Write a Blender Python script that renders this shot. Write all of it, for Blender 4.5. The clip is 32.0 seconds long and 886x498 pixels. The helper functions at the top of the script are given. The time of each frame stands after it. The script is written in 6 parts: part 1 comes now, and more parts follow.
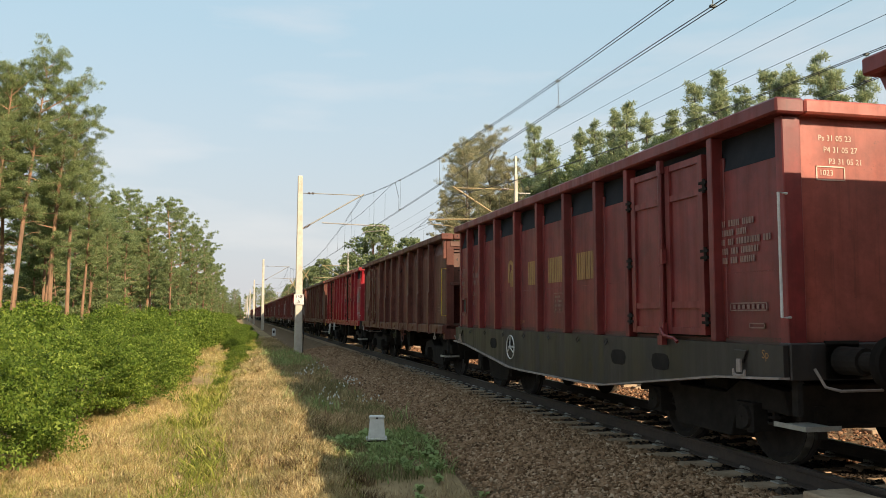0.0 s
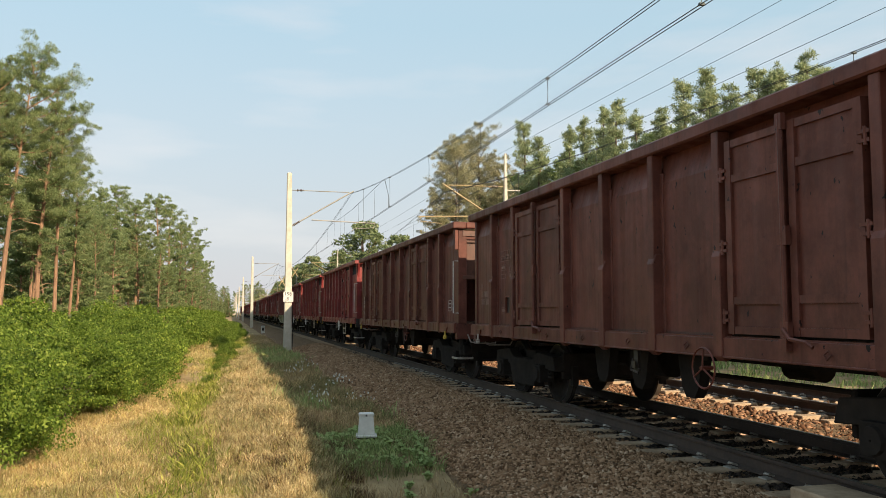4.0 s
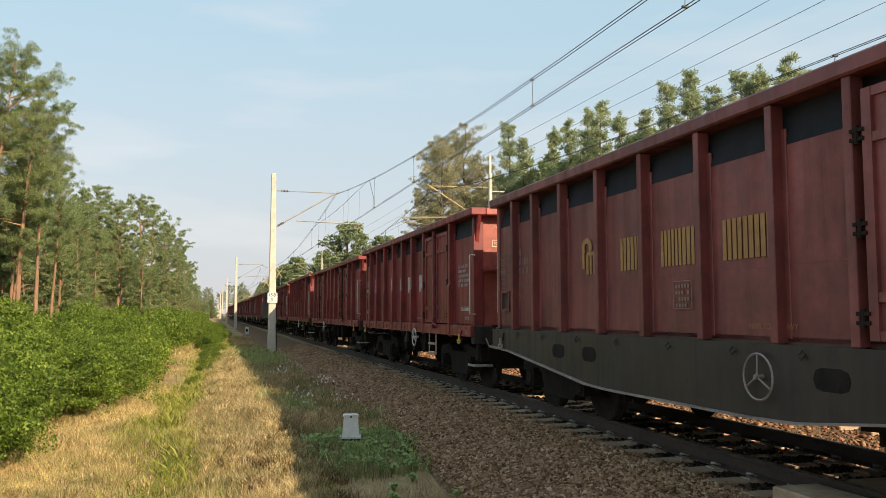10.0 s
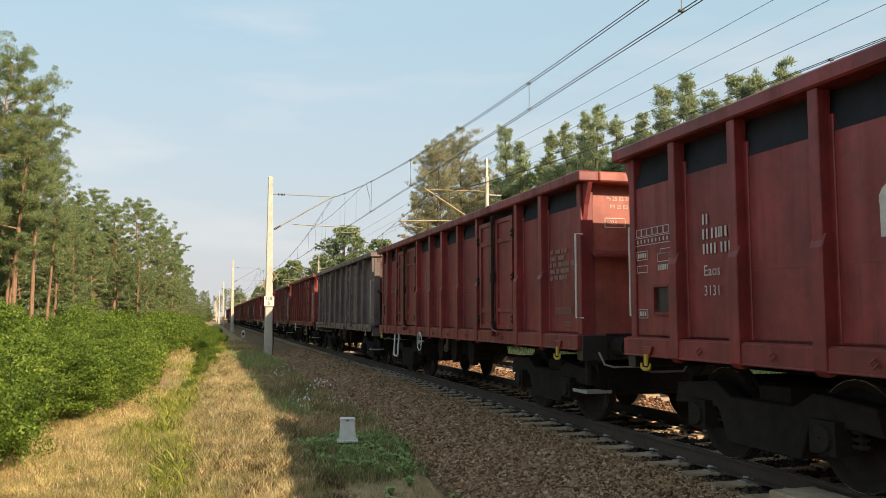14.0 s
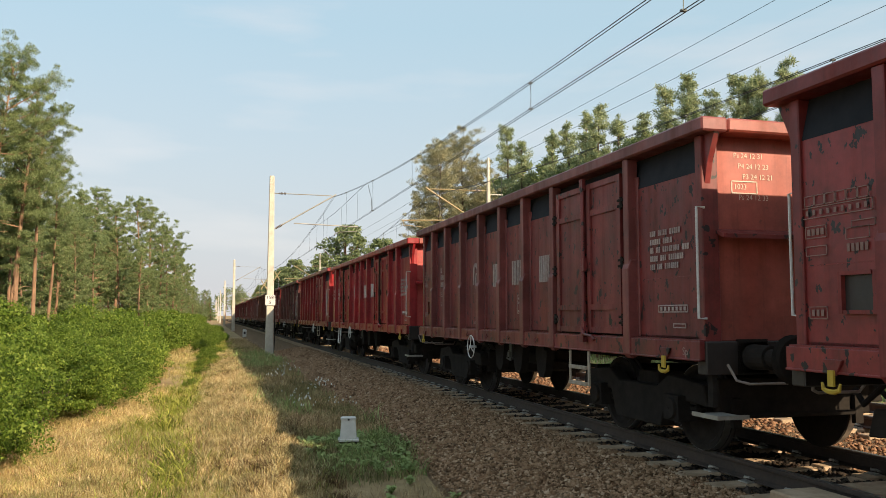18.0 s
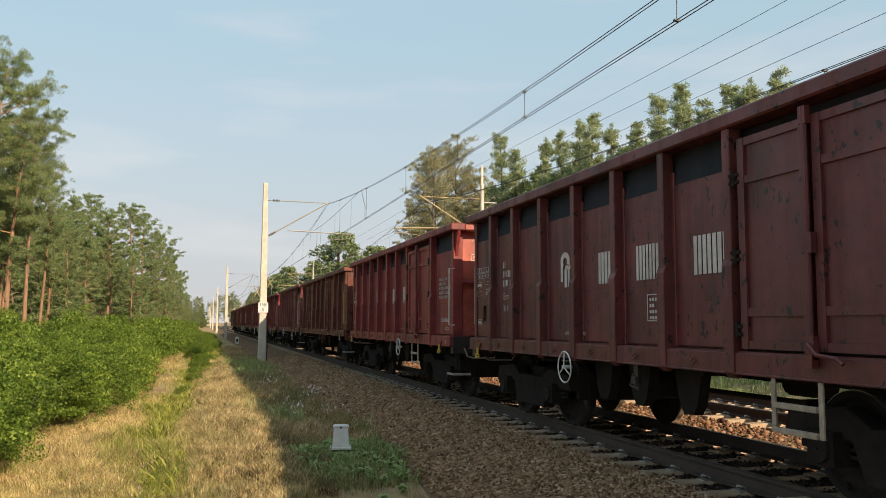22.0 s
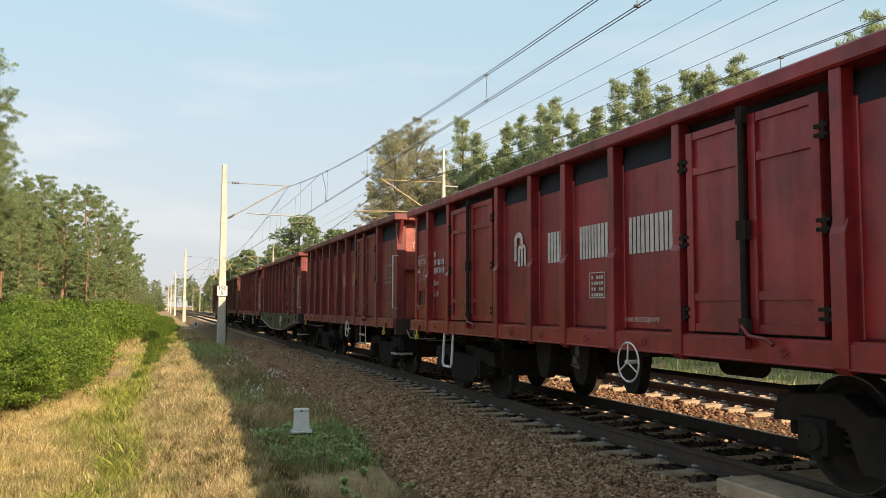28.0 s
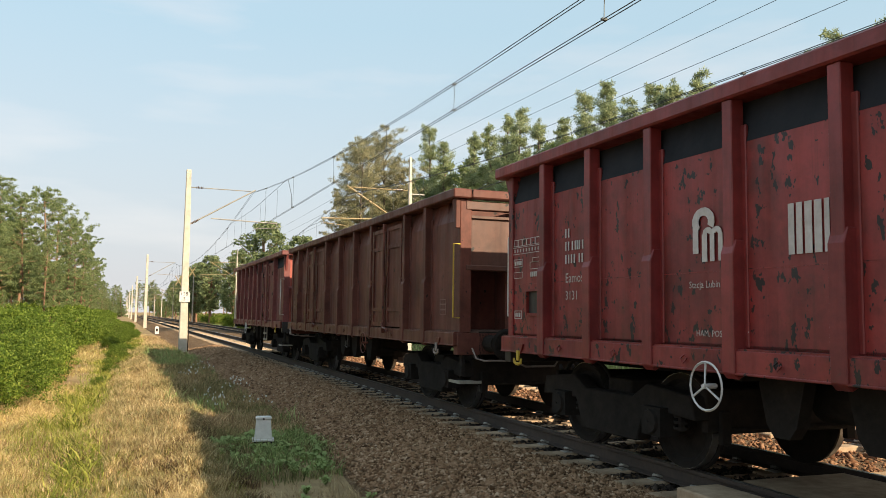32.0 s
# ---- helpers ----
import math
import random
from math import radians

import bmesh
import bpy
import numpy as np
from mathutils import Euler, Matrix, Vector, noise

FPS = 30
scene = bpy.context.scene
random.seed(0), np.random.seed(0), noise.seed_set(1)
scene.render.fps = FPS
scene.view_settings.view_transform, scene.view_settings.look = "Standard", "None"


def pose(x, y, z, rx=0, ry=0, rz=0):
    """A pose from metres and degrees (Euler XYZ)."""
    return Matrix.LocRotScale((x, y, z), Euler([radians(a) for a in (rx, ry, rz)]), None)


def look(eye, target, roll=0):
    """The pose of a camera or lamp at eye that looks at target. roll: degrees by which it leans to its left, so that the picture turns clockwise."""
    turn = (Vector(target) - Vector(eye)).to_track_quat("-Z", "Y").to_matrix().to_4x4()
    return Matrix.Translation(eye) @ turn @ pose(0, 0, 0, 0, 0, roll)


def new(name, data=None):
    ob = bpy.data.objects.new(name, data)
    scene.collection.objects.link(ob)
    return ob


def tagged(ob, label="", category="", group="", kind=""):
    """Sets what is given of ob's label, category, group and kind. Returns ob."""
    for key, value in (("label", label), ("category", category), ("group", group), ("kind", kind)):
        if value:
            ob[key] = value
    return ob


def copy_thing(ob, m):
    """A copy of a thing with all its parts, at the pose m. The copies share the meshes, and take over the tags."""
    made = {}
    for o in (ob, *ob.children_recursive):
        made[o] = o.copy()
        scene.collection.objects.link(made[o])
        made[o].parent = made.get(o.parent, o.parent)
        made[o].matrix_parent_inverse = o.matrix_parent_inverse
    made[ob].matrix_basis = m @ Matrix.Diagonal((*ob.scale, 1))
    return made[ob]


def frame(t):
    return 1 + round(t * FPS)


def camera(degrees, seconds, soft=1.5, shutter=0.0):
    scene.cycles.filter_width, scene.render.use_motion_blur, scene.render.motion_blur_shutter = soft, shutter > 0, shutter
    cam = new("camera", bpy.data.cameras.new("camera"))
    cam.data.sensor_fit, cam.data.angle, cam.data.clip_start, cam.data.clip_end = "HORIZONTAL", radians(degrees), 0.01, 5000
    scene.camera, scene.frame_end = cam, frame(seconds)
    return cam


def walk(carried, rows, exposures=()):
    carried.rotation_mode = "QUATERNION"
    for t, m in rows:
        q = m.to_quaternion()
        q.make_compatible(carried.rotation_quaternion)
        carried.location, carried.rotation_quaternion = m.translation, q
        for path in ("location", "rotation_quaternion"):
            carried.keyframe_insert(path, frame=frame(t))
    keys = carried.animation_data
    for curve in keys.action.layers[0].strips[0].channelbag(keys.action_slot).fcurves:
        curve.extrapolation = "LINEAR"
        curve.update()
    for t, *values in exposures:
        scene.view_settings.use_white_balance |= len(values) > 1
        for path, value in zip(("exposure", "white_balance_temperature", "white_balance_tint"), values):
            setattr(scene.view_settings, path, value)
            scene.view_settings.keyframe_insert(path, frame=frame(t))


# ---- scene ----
# Camera: one standpoint beside the line, turned by hand. Rows: seconds, degrees right of the track, up, lean.
cam = camera(56.07, 32.0, soft=0.55)
EYE = (0.0, 0.0, 1.447)
AIM = [
    (0, 13.72, 4.51, -0.03), (0.5, 14.02, 4.56, 0.08), (1, 14.23, 4.63, 0.06), (1.5, 14.32, 4.67, 0.09),
    (2, 14.31, 4.67, 0.11), (2.5, 14.32, 4.67, 0.11), (3, 14.40, 4.68, 0.07), (3.5, 14.40, 4.56, 0.03),
    (5.5, 14.64, 3.74, -0.41), (6, 14.64, 3.82, -0.42), (6.5, 14.63, 3.92, -0.42), (7, 14.63, 4.01, -0.38),
    (7.5, 14.62, 4.11, -0.38), (8, 14.62, 4.17, -0.38), (8.5, 14.61, 4.13, -0.42), (9, 14.62, 4.22, -0.41),
    (9.5, 14.93, 4.33, -0.34), (10, 15.49, 4.38, -0.11), (10.5, 15.78, 4.44, -0.11), (11, 15.78, 4.52, -0.08),
    (11.5, 15.77, 4.63, -0.07), (12, 15.75, 4.67, -0.11), (12.5, 15.74, 4.74, -0.08), (13, 15.73, 4.82, -0.09),
    (13.5, 15.72, 4.70, -0.09), (14, 15.71, 4.62, -0.12), (14.5, 15.68, 4.64, -0.12), (16.5, 15.66, 4.69, -0.24),
    (17, 15.64, 4.46, -0.23), (17.5, 15.61, 4.49, -0.09), (18, 15.62, 4.58, 0.02), (18.5, 15.59, 4.64, 0.03),
    (19, 15.58, 4.71, 0.01), (19.5, 15.57, 4.81, 0.03), (20, 15.58, 4.88, 0.00), (20.5, 15.57, 4.83, -0.03),
    (21, 15.56, 4.89, -0.01), (21.5, 15.59, 5.01, 0.13), (22, 16.07, 5.12, 0.21), (22.5, 16.74, 5.23, 0.34),
    (23, 16.90, 5.32, 0.46), (23.5, 16.91, 5.40, 0.43), (24, 17.04, 5.46, 0.44), (24.5, 17.36, 5.23, 0.41),
    (25, 17.76, 5.00, 0.31), (25.5, 18.15, 4.81, 0.29), (27.5, 18.75, 4.05, 0.14), (28, 18.75, 3.99, 0.14),
    (28.5, 18.75, 3.94, 0.16), (29, 18.81, 3.97, 0.08), (29.5, 18.89, 4.07, 0.19), (30, 19.27, 4.18, 0.18),
    (30.5, 20.00, 4.28, 0.22), (31, 20.53, 4.39, 0.53), (31.5, 20.71, 4.48, 0.69), (32, 21.10, 4.58, 0.70),
]


def aimed(yaw, pitch, lean):
    a, b = radians(yaw), radians(pitch)
    way = Vector((math.sin(a) * math.cos(b), math.cos(a) * math.cos(b), math.sin(b)))
    return look(EYE, Vector(EYE) + way * 10, lean)


walk(cam, [(t, aimed(a, b, c)) for t, a, b, c in AIM], [(t, e, 7000, 10) for t, e in ((0, 0.67), (3, 0.68), (6, 0.74), (9, 0.72), (13, 0.66), (17, 0.70), (19, 0.64), (20, 0.60), (22, 0.56), (23, 0.56), (24, 0.64), (25, 0.76), (28, 0.78), (32, 0.77))])

# ---- light ----
SUN_TO = Vector((0.935, -1.667, 1.0)).normalized()
world = bpy.data.worlds.new("sky")
scene.world = world
world.use_nodes = True
wt = world.node_tree
wt.nodes.clear()
sky = wt.nodes.new("ShaderNodeTexSky")
sky.sky_type = "NISHITA"
sky.sun_disc = False
sky.sun_elevation = math.asin(SUN_TO.z)
sky.sun_rotation = math.atan2(SUN_TO.x, SUN_TO.y)
sky.air_density, sky.dust_density, sky.ozone_density = 1.0, 2.5, 1.0
wbg = wt.nodes.new("ShaderNodeBackground")
wbg.inputs["Strength"].default_value = 0.15
wt.links.new(sky.outputs[0], wbg.inputs[0])
# summer haze: pale all round, thickest towards the horizon, with faint high cloud
wtc = wt.nodes.new("ShaderNodeTexCoord")
wsep = wt.nodes.new("ShaderNodeSeparateXYZ")
wt.links.new(wtc.outputs["Generated"], wsep.inputs[0])
wmap = wt.nodes.new("ShaderNodeMapping")
wmap.inputs["Scale"].default_value = (1.2, 1.2, 6.0)
wt.links.new(wtc.outputs["Generated"], wmap.inputs[0])
wno = wt.nodes.new("ShaderNodeTexNoise")
wno.inputs["Scale"].default_value, wno.inputs["Detail"].default_value = 2.6, 6.0
wt.links.new(wmap.outputs[0], wno.inputs["Vector"])
wcl = wt.nodes.new("ShaderNodeMapRange")
wcl.inputs["From Min"].default_value, wcl.inputs["From Max"].default_value, wcl.inputs["To Max"].default_value = 0.52, 0.70, 0.42
wt.links.new(wno.outputs["Fac"], wcl.inputs["Value"])
wcol = wt.nodes.new("ShaderNodeValToRGB")
wcol.color_ramp.elements.new(0.5)
for e, (p, c) in zip(wcol.color_ramp.elements, ((0.0, (0.405, 0.418, 0.460)), (0.33, (0.292, 0.420, 0.510)), (0.75, (0.330, 0.480, 0.590)))):
    e.position, e.color = p, (*c, 1)
wt.links.new(wsep.outputs["Z"], wcol.inputs[0])
wmx = wt.nodes.new("ShaderNodeMix")
wmx.data_type = "RGBA"
wmx.inputs["B"].default_value = (0.50, 0.51, 0.54, 1)
wt.links.new(wcl.outputs[0], wmx.inputs["Factor"])
wt.links.new(wcol.outputs[0], wmx.inputs["A"])
whz = wt.nodes.new("ShaderNodeBackground")
whz.inputs["Strength"].default_value = 1.03
wt.links.new(wmx.outputs["Result"], whz.inputs[0])
wfac = wt.nodes.new("ShaderNodeMapRange")
wfac.inputs["From Min"].default_value, wfac.inputs["From Max"].default_value = 0.0, 0.6
wfac.inputs["To Min"].default_value, wfac.inputs["To Max"].default_value = 0.97, 0.70
wt.links.new(wsep.outputs["Z"], wfac.inputs["Value"])
wms = wt.nodes.new("ShaderNodeMixShader")
wt.links.new(wfac.outputs[0], wms.inputs[0])
wt.links.new(wbg.outputs[0], wms.inputs[1])
wt.links.new(whz.outputs[0], wms.inputs[2])
wout = wt.nodes.new("ShaderNodeOutputWorld")
wt.links.new(wms.outputs[0], wout.inputs[0])

sun = new("sun", bpy.data.lights.new("sun", "SUN"))
sun.data.energy, sun.data.angle, sun.data.color = 5.0, radians(0.55), (1.0, 0.85, 0.64)
sun.matrix_world = look(SUN_TO * 50, (0, 0, 0))

# ---- materials ----
def nodes_of(name):
    m = bpy.data.materials.new(name)
    m.use_nodes = True
    nt = m.node_tree
    return m, nt, nt.nodes["Principled BSDF"]


def add(nt, kind, **inputs):
    n = nt.nodes.new(kind)
    for k, v in inputs.items():
        n.inputs[k.replace("_", " ")].default_value = v
    return n


def coords(nt, scale=(1, 1, 1), space="Object"):
    tc = nt.nodes.new("ShaderNodeTexCoord")
    mp = nt.nodes.new("ShaderNodeMapping")
    mp.inputs["Scale"].default_value = scale
    nt.links.new(tc.outputs[space], mp.inputs[0])
    return mp.outputs[0]


def noise_fac(nt, vec, scale, detail=4.0, rough=0.6):
    n = add(nt, "ShaderNodeTexNoise", Scale=scale, Detail=detail, Roughness=rough)
    nt.links.new(vec, n.inputs["Vector"])
    return n.outputs["Fac"]


def ramp(nt, fac, stops):
    r = nt.nodes.new("ShaderNodeValToRGB")
    els = r.color_ramp.elements
    while len(els) < len(stops):
        els.new(0.5)
    for e, (p, c) in zip(els, stops):
        e.position = p
        e.color = (*c, 1) if len(c) == 3 else c
    nt.links.new(fac, r.inputs[0])
    return r.outputs[0]


def mix(nt, fac, a, b, mode="MIX"):
    n = nt.nodes.new("ShaderNodeMix")
    n.data_type, n.blend_type = "RGBA", mode
    for sock, v in ((n.inputs["Factor"], fac), (n.inputs["A"], a), (n.inputs["B"], b)):
        if isinstance(v, bpy.types.NodeSocket):
            nt.links.new(v, sock)
        elif isinstance(v, (int, float)):
            sock.default_value = v
        else:
            sock.default_value = (*v, 1)
    return n.outputs["Result"]


def bump(nt, bsdf, fac, strength=0.3, distance=0.01):
    b = add(nt, "ShaderNodeBump", Strength=strength, Distance=distance)
    nt.links.new(fac, b.inputs["Height"])
    nt.links.new(b.outputs[0], bsdf.inputs["Normal"])


def paint(name, base, rust=(0.07, 0.032, 0.02), wear=0.5, chips=0.0, rough=0.62, seed=0.0, gloss=0.48):
    """Old wagon paint: faded patches, grime streaks that run down, and, where chips > 0, flakes off to dark rust."""
    m, nt, b = nodes_of(name)
    v = coords(nt)
    mp = nt.nodes.new("ShaderNodeMapping")
    mp.inputs["Location"].default_value = (seed, seed * 1.7, seed * 0.3)
    info = nt.nodes.new("ShaderNodeObjectInfo")
    sh = nt.nodes.new("ShaderNodeVectorMath")
    sh.operation = "ADD"
    nt.links.new(v, sh.inputs[0])
    sc = nt.nodes.new("ShaderNodeVectorMath")
    sc.operation = "SCALE"
    sc.inputs[0].default_value = (13, 29, 7)
    nt.links.new(info.outputs["Random"], sc.inputs["Scale"])
    nt.links.new(sc.outputs[0], sh.inputs[1])
    nt.links.new(sh.outputs[0], mp.inputs[0])
    v = mp.outputs[0]
    st = nt.nodes.new("ShaderNodeMapping")
    st.inputs["Scale"].default_value = (5, 5, 0.35)
    nt.links.new(v, st.inputs[0])
    broad = ramp(nt, noise_fac(nt, v, 0.9, 5), [(0.3, tuple(c * 0.60 for c in base)), (0.7, tuple(min(1, c * 1.22) for c in base))])
    streak = ramp(nt, noise_fac(nt, st.outputs[0], 1.0, 6, 0.65), [(0.42, (0, 0, 0)), (0.72, (1, 1, 1))])
    sm = nt.nodes.new("ShaderNodeMath")
    sm.operation = "MULTIPLY"
    sm.inputs[1].default_value = wear
    nt.links.new(streak, sm.inputs[0])
    col = mix(nt, sm.outputs[0], broad, tuple(0.5 * a + 0.5 * r for a, r in zip(base, rust)))
    run = nt.nodes.new("ShaderNodeMapping")
    run.inputs["Scale"].default_value = (17, 17, 0.55)
    nt.links.new(v, run.inputs[0])
    runs = ramp(nt, noise_fac(nt, run.outputs[0], 1.0, 5, 0.6), [(0.56, (0, 0, 0)), (0.74, (0.55, 0.55, 0.55))])
    col = mix(nt, runs, col, tuple(0.35 * a + 0.3 * r for a, r in zip(base, rust)))
    fade = ramp(nt, noise_fac(nt, v, 2.4, 6, 0.75), [(0.40, (0.80, 0.80, 0.80)), (0.60, (1.14, 1.14, 1.14))])
    col = mix(nt, 1.0, col, fade, "MULTIPLY")
    spot = ramp(nt, noise_fac(nt, v, 9.0, 7, 0.75), [(0.62, (0, 0, 0)), (0.69, (1, 1, 1))])
    sp = nt.nodes.new("ShaderNodeMath")
    sp.operation = "MULTIPLY"
    sp.inputs[1].default_value = 0.35 + 0.4 * wear
    nt.links.new(spot, sp.inputs[0])
    col = mix(nt, sp.outputs[0], col, rust)
    if chips > 0:
        cv = nt.nodes.new("ShaderNodeMapping")
        cv.inputs["Scale"].default_value = (1, 1.25, 0.8)
        cv.inputs["Rotation"].default_value = (0.5, 0, 0)
        nt.links.new(v, cv.inputs[0])
        f1 = noise_fac(nt, cv.outputs[0], 8.0, 3, 0.6)
        lo = 0.70 - 0.09 * chips
        # rubbed and sooty smears round the flaked places
        sm2 = ramp(nt, noise_fac(nt, cv.outputs[0], 1.6, 6, 0.7), [(0.52, (0, 0, 0)), (0.70, (0.6, 0.6, 0.6))])
        col = mix(nt, sm2, col, tuple(0.45 * c for c in rust))
        flake = ramp(nt, f1, [(lo, (0, 0, 0)), (lo + 0.012, (1, 1, 1))])
        col = mix(nt, flake, col, (0.014, 0.009, 0.008))
    nt.links.new(col, b.inputs["Base Color"])
    rr = nt.nodes.new("ShaderNodeMapRange")
    rr.inputs["To Min"].default_value, rr.inputs["To Max"].default_value = rough - 0.22, rough + 0.12
    nt.links.new(streak, rr.inputs["Value"])
    nt.links.new(rr.outputs[0], b.inputs["Roughness"])
    b.inputs["Specular IOR Level"].default_value = gloss
    bump(nt, b, noise_fac(nt, v, 1.7, 7, 0.65), 0.22, 0.02)
    return m


def plain(name, dark, light, scale=6.0, rough=0.8, metal=0.0, bumpy=0.3, dist=0.01, space="Object", stretch=(1, 1, 1), gloss=0.5):
    """A surface that varies between two colours at two scales."""
    m, nt, b = nodes_of(name)
    v = coords(nt, stretch, space)
    big = noise_fac(nt, v, scale * 0.15, 3)
    fine = noise_fac(nt, v, scale, 6, 0.7)
    mx = nt.nodes.new("ShaderNodeMath")
    mx.operation = "MULTIPLY_ADD"
    mx.inputs[1].default_value, mx.inputs[2].default_value = 0.55, 0.0
    nt.links.new(fine, mx.inputs[0])
    ad = nt.nodes.new("ShaderNodeMath")
    ad.operation = "MULTIPLY_ADD"
    ad.inputs[1].default_value = 0.45
    nt.links.new(big, ad.inputs[0])
    nt.links.new(mx.outputs[0], ad.inputs[2])
    nt.links.new(ramp(nt, ad.outputs[0], [(0.33, dark), (0.67, light)]), b.inputs["Base Color"])
    b.inputs["Roughness"].default_value, b.inputs["Metallic"].default_value = rough, metal
    b.inputs["Specular IOR Level"].default_value = gloss
    bump(nt, b, fine, bumpy, dist)
    return m


def islands(name, stops, rough=0.9, through_light=0.0, gloss=0.2, patch=0.0, span=1.0):
    """Stones, blades and leaves: each piece takes its own colour from the ramp."""
    m, nt, b = nodes_of(name)
    g = nt.nodes.new("ShaderNodeNewGeometry")
    col = ramp(nt, g.outputs["Random Per Island"], stops)
    if patch:
        # patches of fresher and drier growth, some metres and some hands wide
        v = coords(nt)
        big = ramp(nt, noise_fac(nt, v, 0.5 / span, 3), [(0.35, (1 - patch, 1 - 0.8 * patch, 1 - patch)), (0.65, (1 + 0.5 * patch,) * 3)])
        small = ramp(nt, noise_fac(nt, v, 3.2 / span, 4, 0.7), [(0.35, (1 - patch, 1 - 0.9 * patch, 1 - patch)), (0.65, (1 + 0.4 * patch,) * 3)])
        col = mix(nt, 1.0, mix(nt, 1.0, col, big, "MULTIPLY"), small, "MULTIPLY")
    nt.links.new(col, b.inputs["Base Color"])
    b.inputs["Roughness"].default_value = rough
    b.inputs["Specular IOR Level"].default_value = gloss
    if through_light:
        tr = nt.nodes.new("ShaderNodeBsdfTranslucent")
        nt.links.new(col, tr.inputs[0])
        ms = nt.nodes.new("ShaderNodeMixShader")
        ms.inputs[0].default_value = through_light
        out = nt.nodes["Material Output"]
        nt.links.new(b.outputs[0], ms.inputs[1])
        nt.links.new(tr.outputs[0], ms.inputs[2])
        nt.links.new(ms.outputs[0], out.inputs[0])
    return m


RED = paint("red_paint", (0.208, 0.026, 0.025), wear=0.5, seed=1)
BRICK = paint("brick_red_paint", (0.186, 0.025, 0.023), wear=0.5, seed=2)
WORN = paint("flaking_red_paint", (0.235, 0.028, 0.026), wear=0.45, chips=1.0, seed=3)
# End-wall red, lighter and more orange: sunlight put into the coat's colour.
RED_SUNLIT = paint("sunlit_end_red_paint", (0.365, 0.082, 0.058), wear=0.5, seed=12)
BRIGHT = paint("bright_red_paint", (0.34, 0.014, 0.024), wear=0.15, rough=0.5, seed=4)
BROWN = paint("brown_paint", (0.142, 0.049, 0.036), rust=(0.085, 0.035, 0.025), wear=0.8, chips=0.15, seed=5, gloss=0.22)
RUSTY = paint("rust_brown_paint", (0.148, 0.043, 0.030), wear=0.6, chips=0.45, seed=6, gloss=0.25)
SLATE = paint("grey_brown_paint", (0.135, 0.095, 0.090), rust=(0.08, 0.048, 0.038), wear=0.7, seed=7)
MAROON = paint("faded_maroon_paint", (0.200, 0.050, 0.045), wear=0.65, seed=8)
BATTERED = paint("dull_battered_red_paint", (0.190, 0.029, 0.027), wear=0.6, chips=1.0, seed=17)
SCABBED = paint("dark_scabbed_maroon_paint", (0.128, 0.026, 0.024), wear=0.6, chips=0.8, seed=15)
# Near-black strip that paints in the shade below the top rail.
SHADEBAND = plain("rail_shade_paint", (0.011, 0.013, 0.017), (0.026, 0.028, 0.034), 4, 0.8, gloss=0.2)
SILL = paint("dark_sill_paint", (0.026, 0.0215, 0.020), rust=(0.05, 0.03, 0.02), wear=0.7, seed=9)
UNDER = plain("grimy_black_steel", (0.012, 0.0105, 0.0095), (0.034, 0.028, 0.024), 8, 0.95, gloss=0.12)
INSIDE = plain("rusty_inner_steel", (0.05, 0.03, 0.022), (0.12, 0.07, 0.05), 5, 0.9)
WHEEL = plain("worn_wheel_steel", (0.012, 0.0105, 0.0095), (0.036, 0.029, 0.025), 10, 0.9, gloss=0.15)
TREAD = plain("polished_tread_steel", (0.25, 0.24, 0.23), (0.42, 0.41, 0.40), 30, 0.35, 0.9, 0.05)
WHITE = plain("weathered_white_paint", (0.42, 0.40, 0.38), (0.70, 0.68, 0.65), 25, 0.6)
LADDER = plain("worn_ladder_steel", (0.20, 0.15, 0.11), (0.46, 0.38, 0.29), 14, 0.8)
YELLOW = plain("yellow_hook_paint", (0.34, 0.22, 0.02), (0.52, 0.35, 0.04), 18, 0.6)
HOOKGREY = plain("bare_hook_steel", (0.16, 0.12, 0.10), (0.34, 0.28, 0.25), 18, 0.6)
LETTER = plain("stencilled_white_lettering", (0.34, 0.30, 0.28), (0.62, 0.58, 0.55), 9, 0.7, 0, 0.05)
LETTER_DIM = plain("faded_lettering", (0.17, 0.09, 0.075), (0.30, 0.19, 0.16), 9, 0.7, 0, 0.05)
# Paler, warmer lettering for the lit ends: sun put into its colour.
LETTER_SUN = plain("sunlit_date_lettering", (0.50, 0.36, 0.28), (0.78, 0.66, 0.55), 9, 0.7, 0, 0.05)
LETTER_SOFT = plain("rubbed_white_lettering", (0.20, 0.13, 0.12), (0.46, 0.38, 0.35), 14, 0.7, 0, 0.05)
LETTER_CREAM = plain("cream_lettering", (0.34, 0.22, 0.10), (0.56, 0.40, 0.21), 9, 0.7, 0, 0.05)
LETTER_GOLD = plain("ochre_lettering", (0.26, 0.12, 0.04), (0.42, 0.24, 0.09), 9, 0.7, 0, 0.05)
CONCRETE = plain("pale_concrete", (0.36, 0.32, 0.26), (0.56, 0.51, 0.43), 5, 0.85)
SLEEPER = plain("dusty_concrete", (0.25, 0.168, 0.105), (0.54, 0.40, 0.275), 9, 0.95, gloss=0.1)
RAILSIDE = plain("rusted_rail_steel", (0.03, 0.022, 0.018), (0.075, 0.050, 0.037), 14, 0.85)
WIRE = plain("dark_copper_wire", (0.03, 0.035, 0.035), (0.07, 0.08, 0.08), 8, 0.6, 0.4, 0.0)
GALV = plain("galvanised_tube", (0.25, 0.23, 0.20), (0.42, 0.40, 0.36), 12, 0.5, 0.4, 0.05)
OCHRE = plain("ochre_painted_tube", (0.28, 0.20, 0.10), (0.42, 0.32, 0.17), 12, 0.6, 0.0, 0.05)
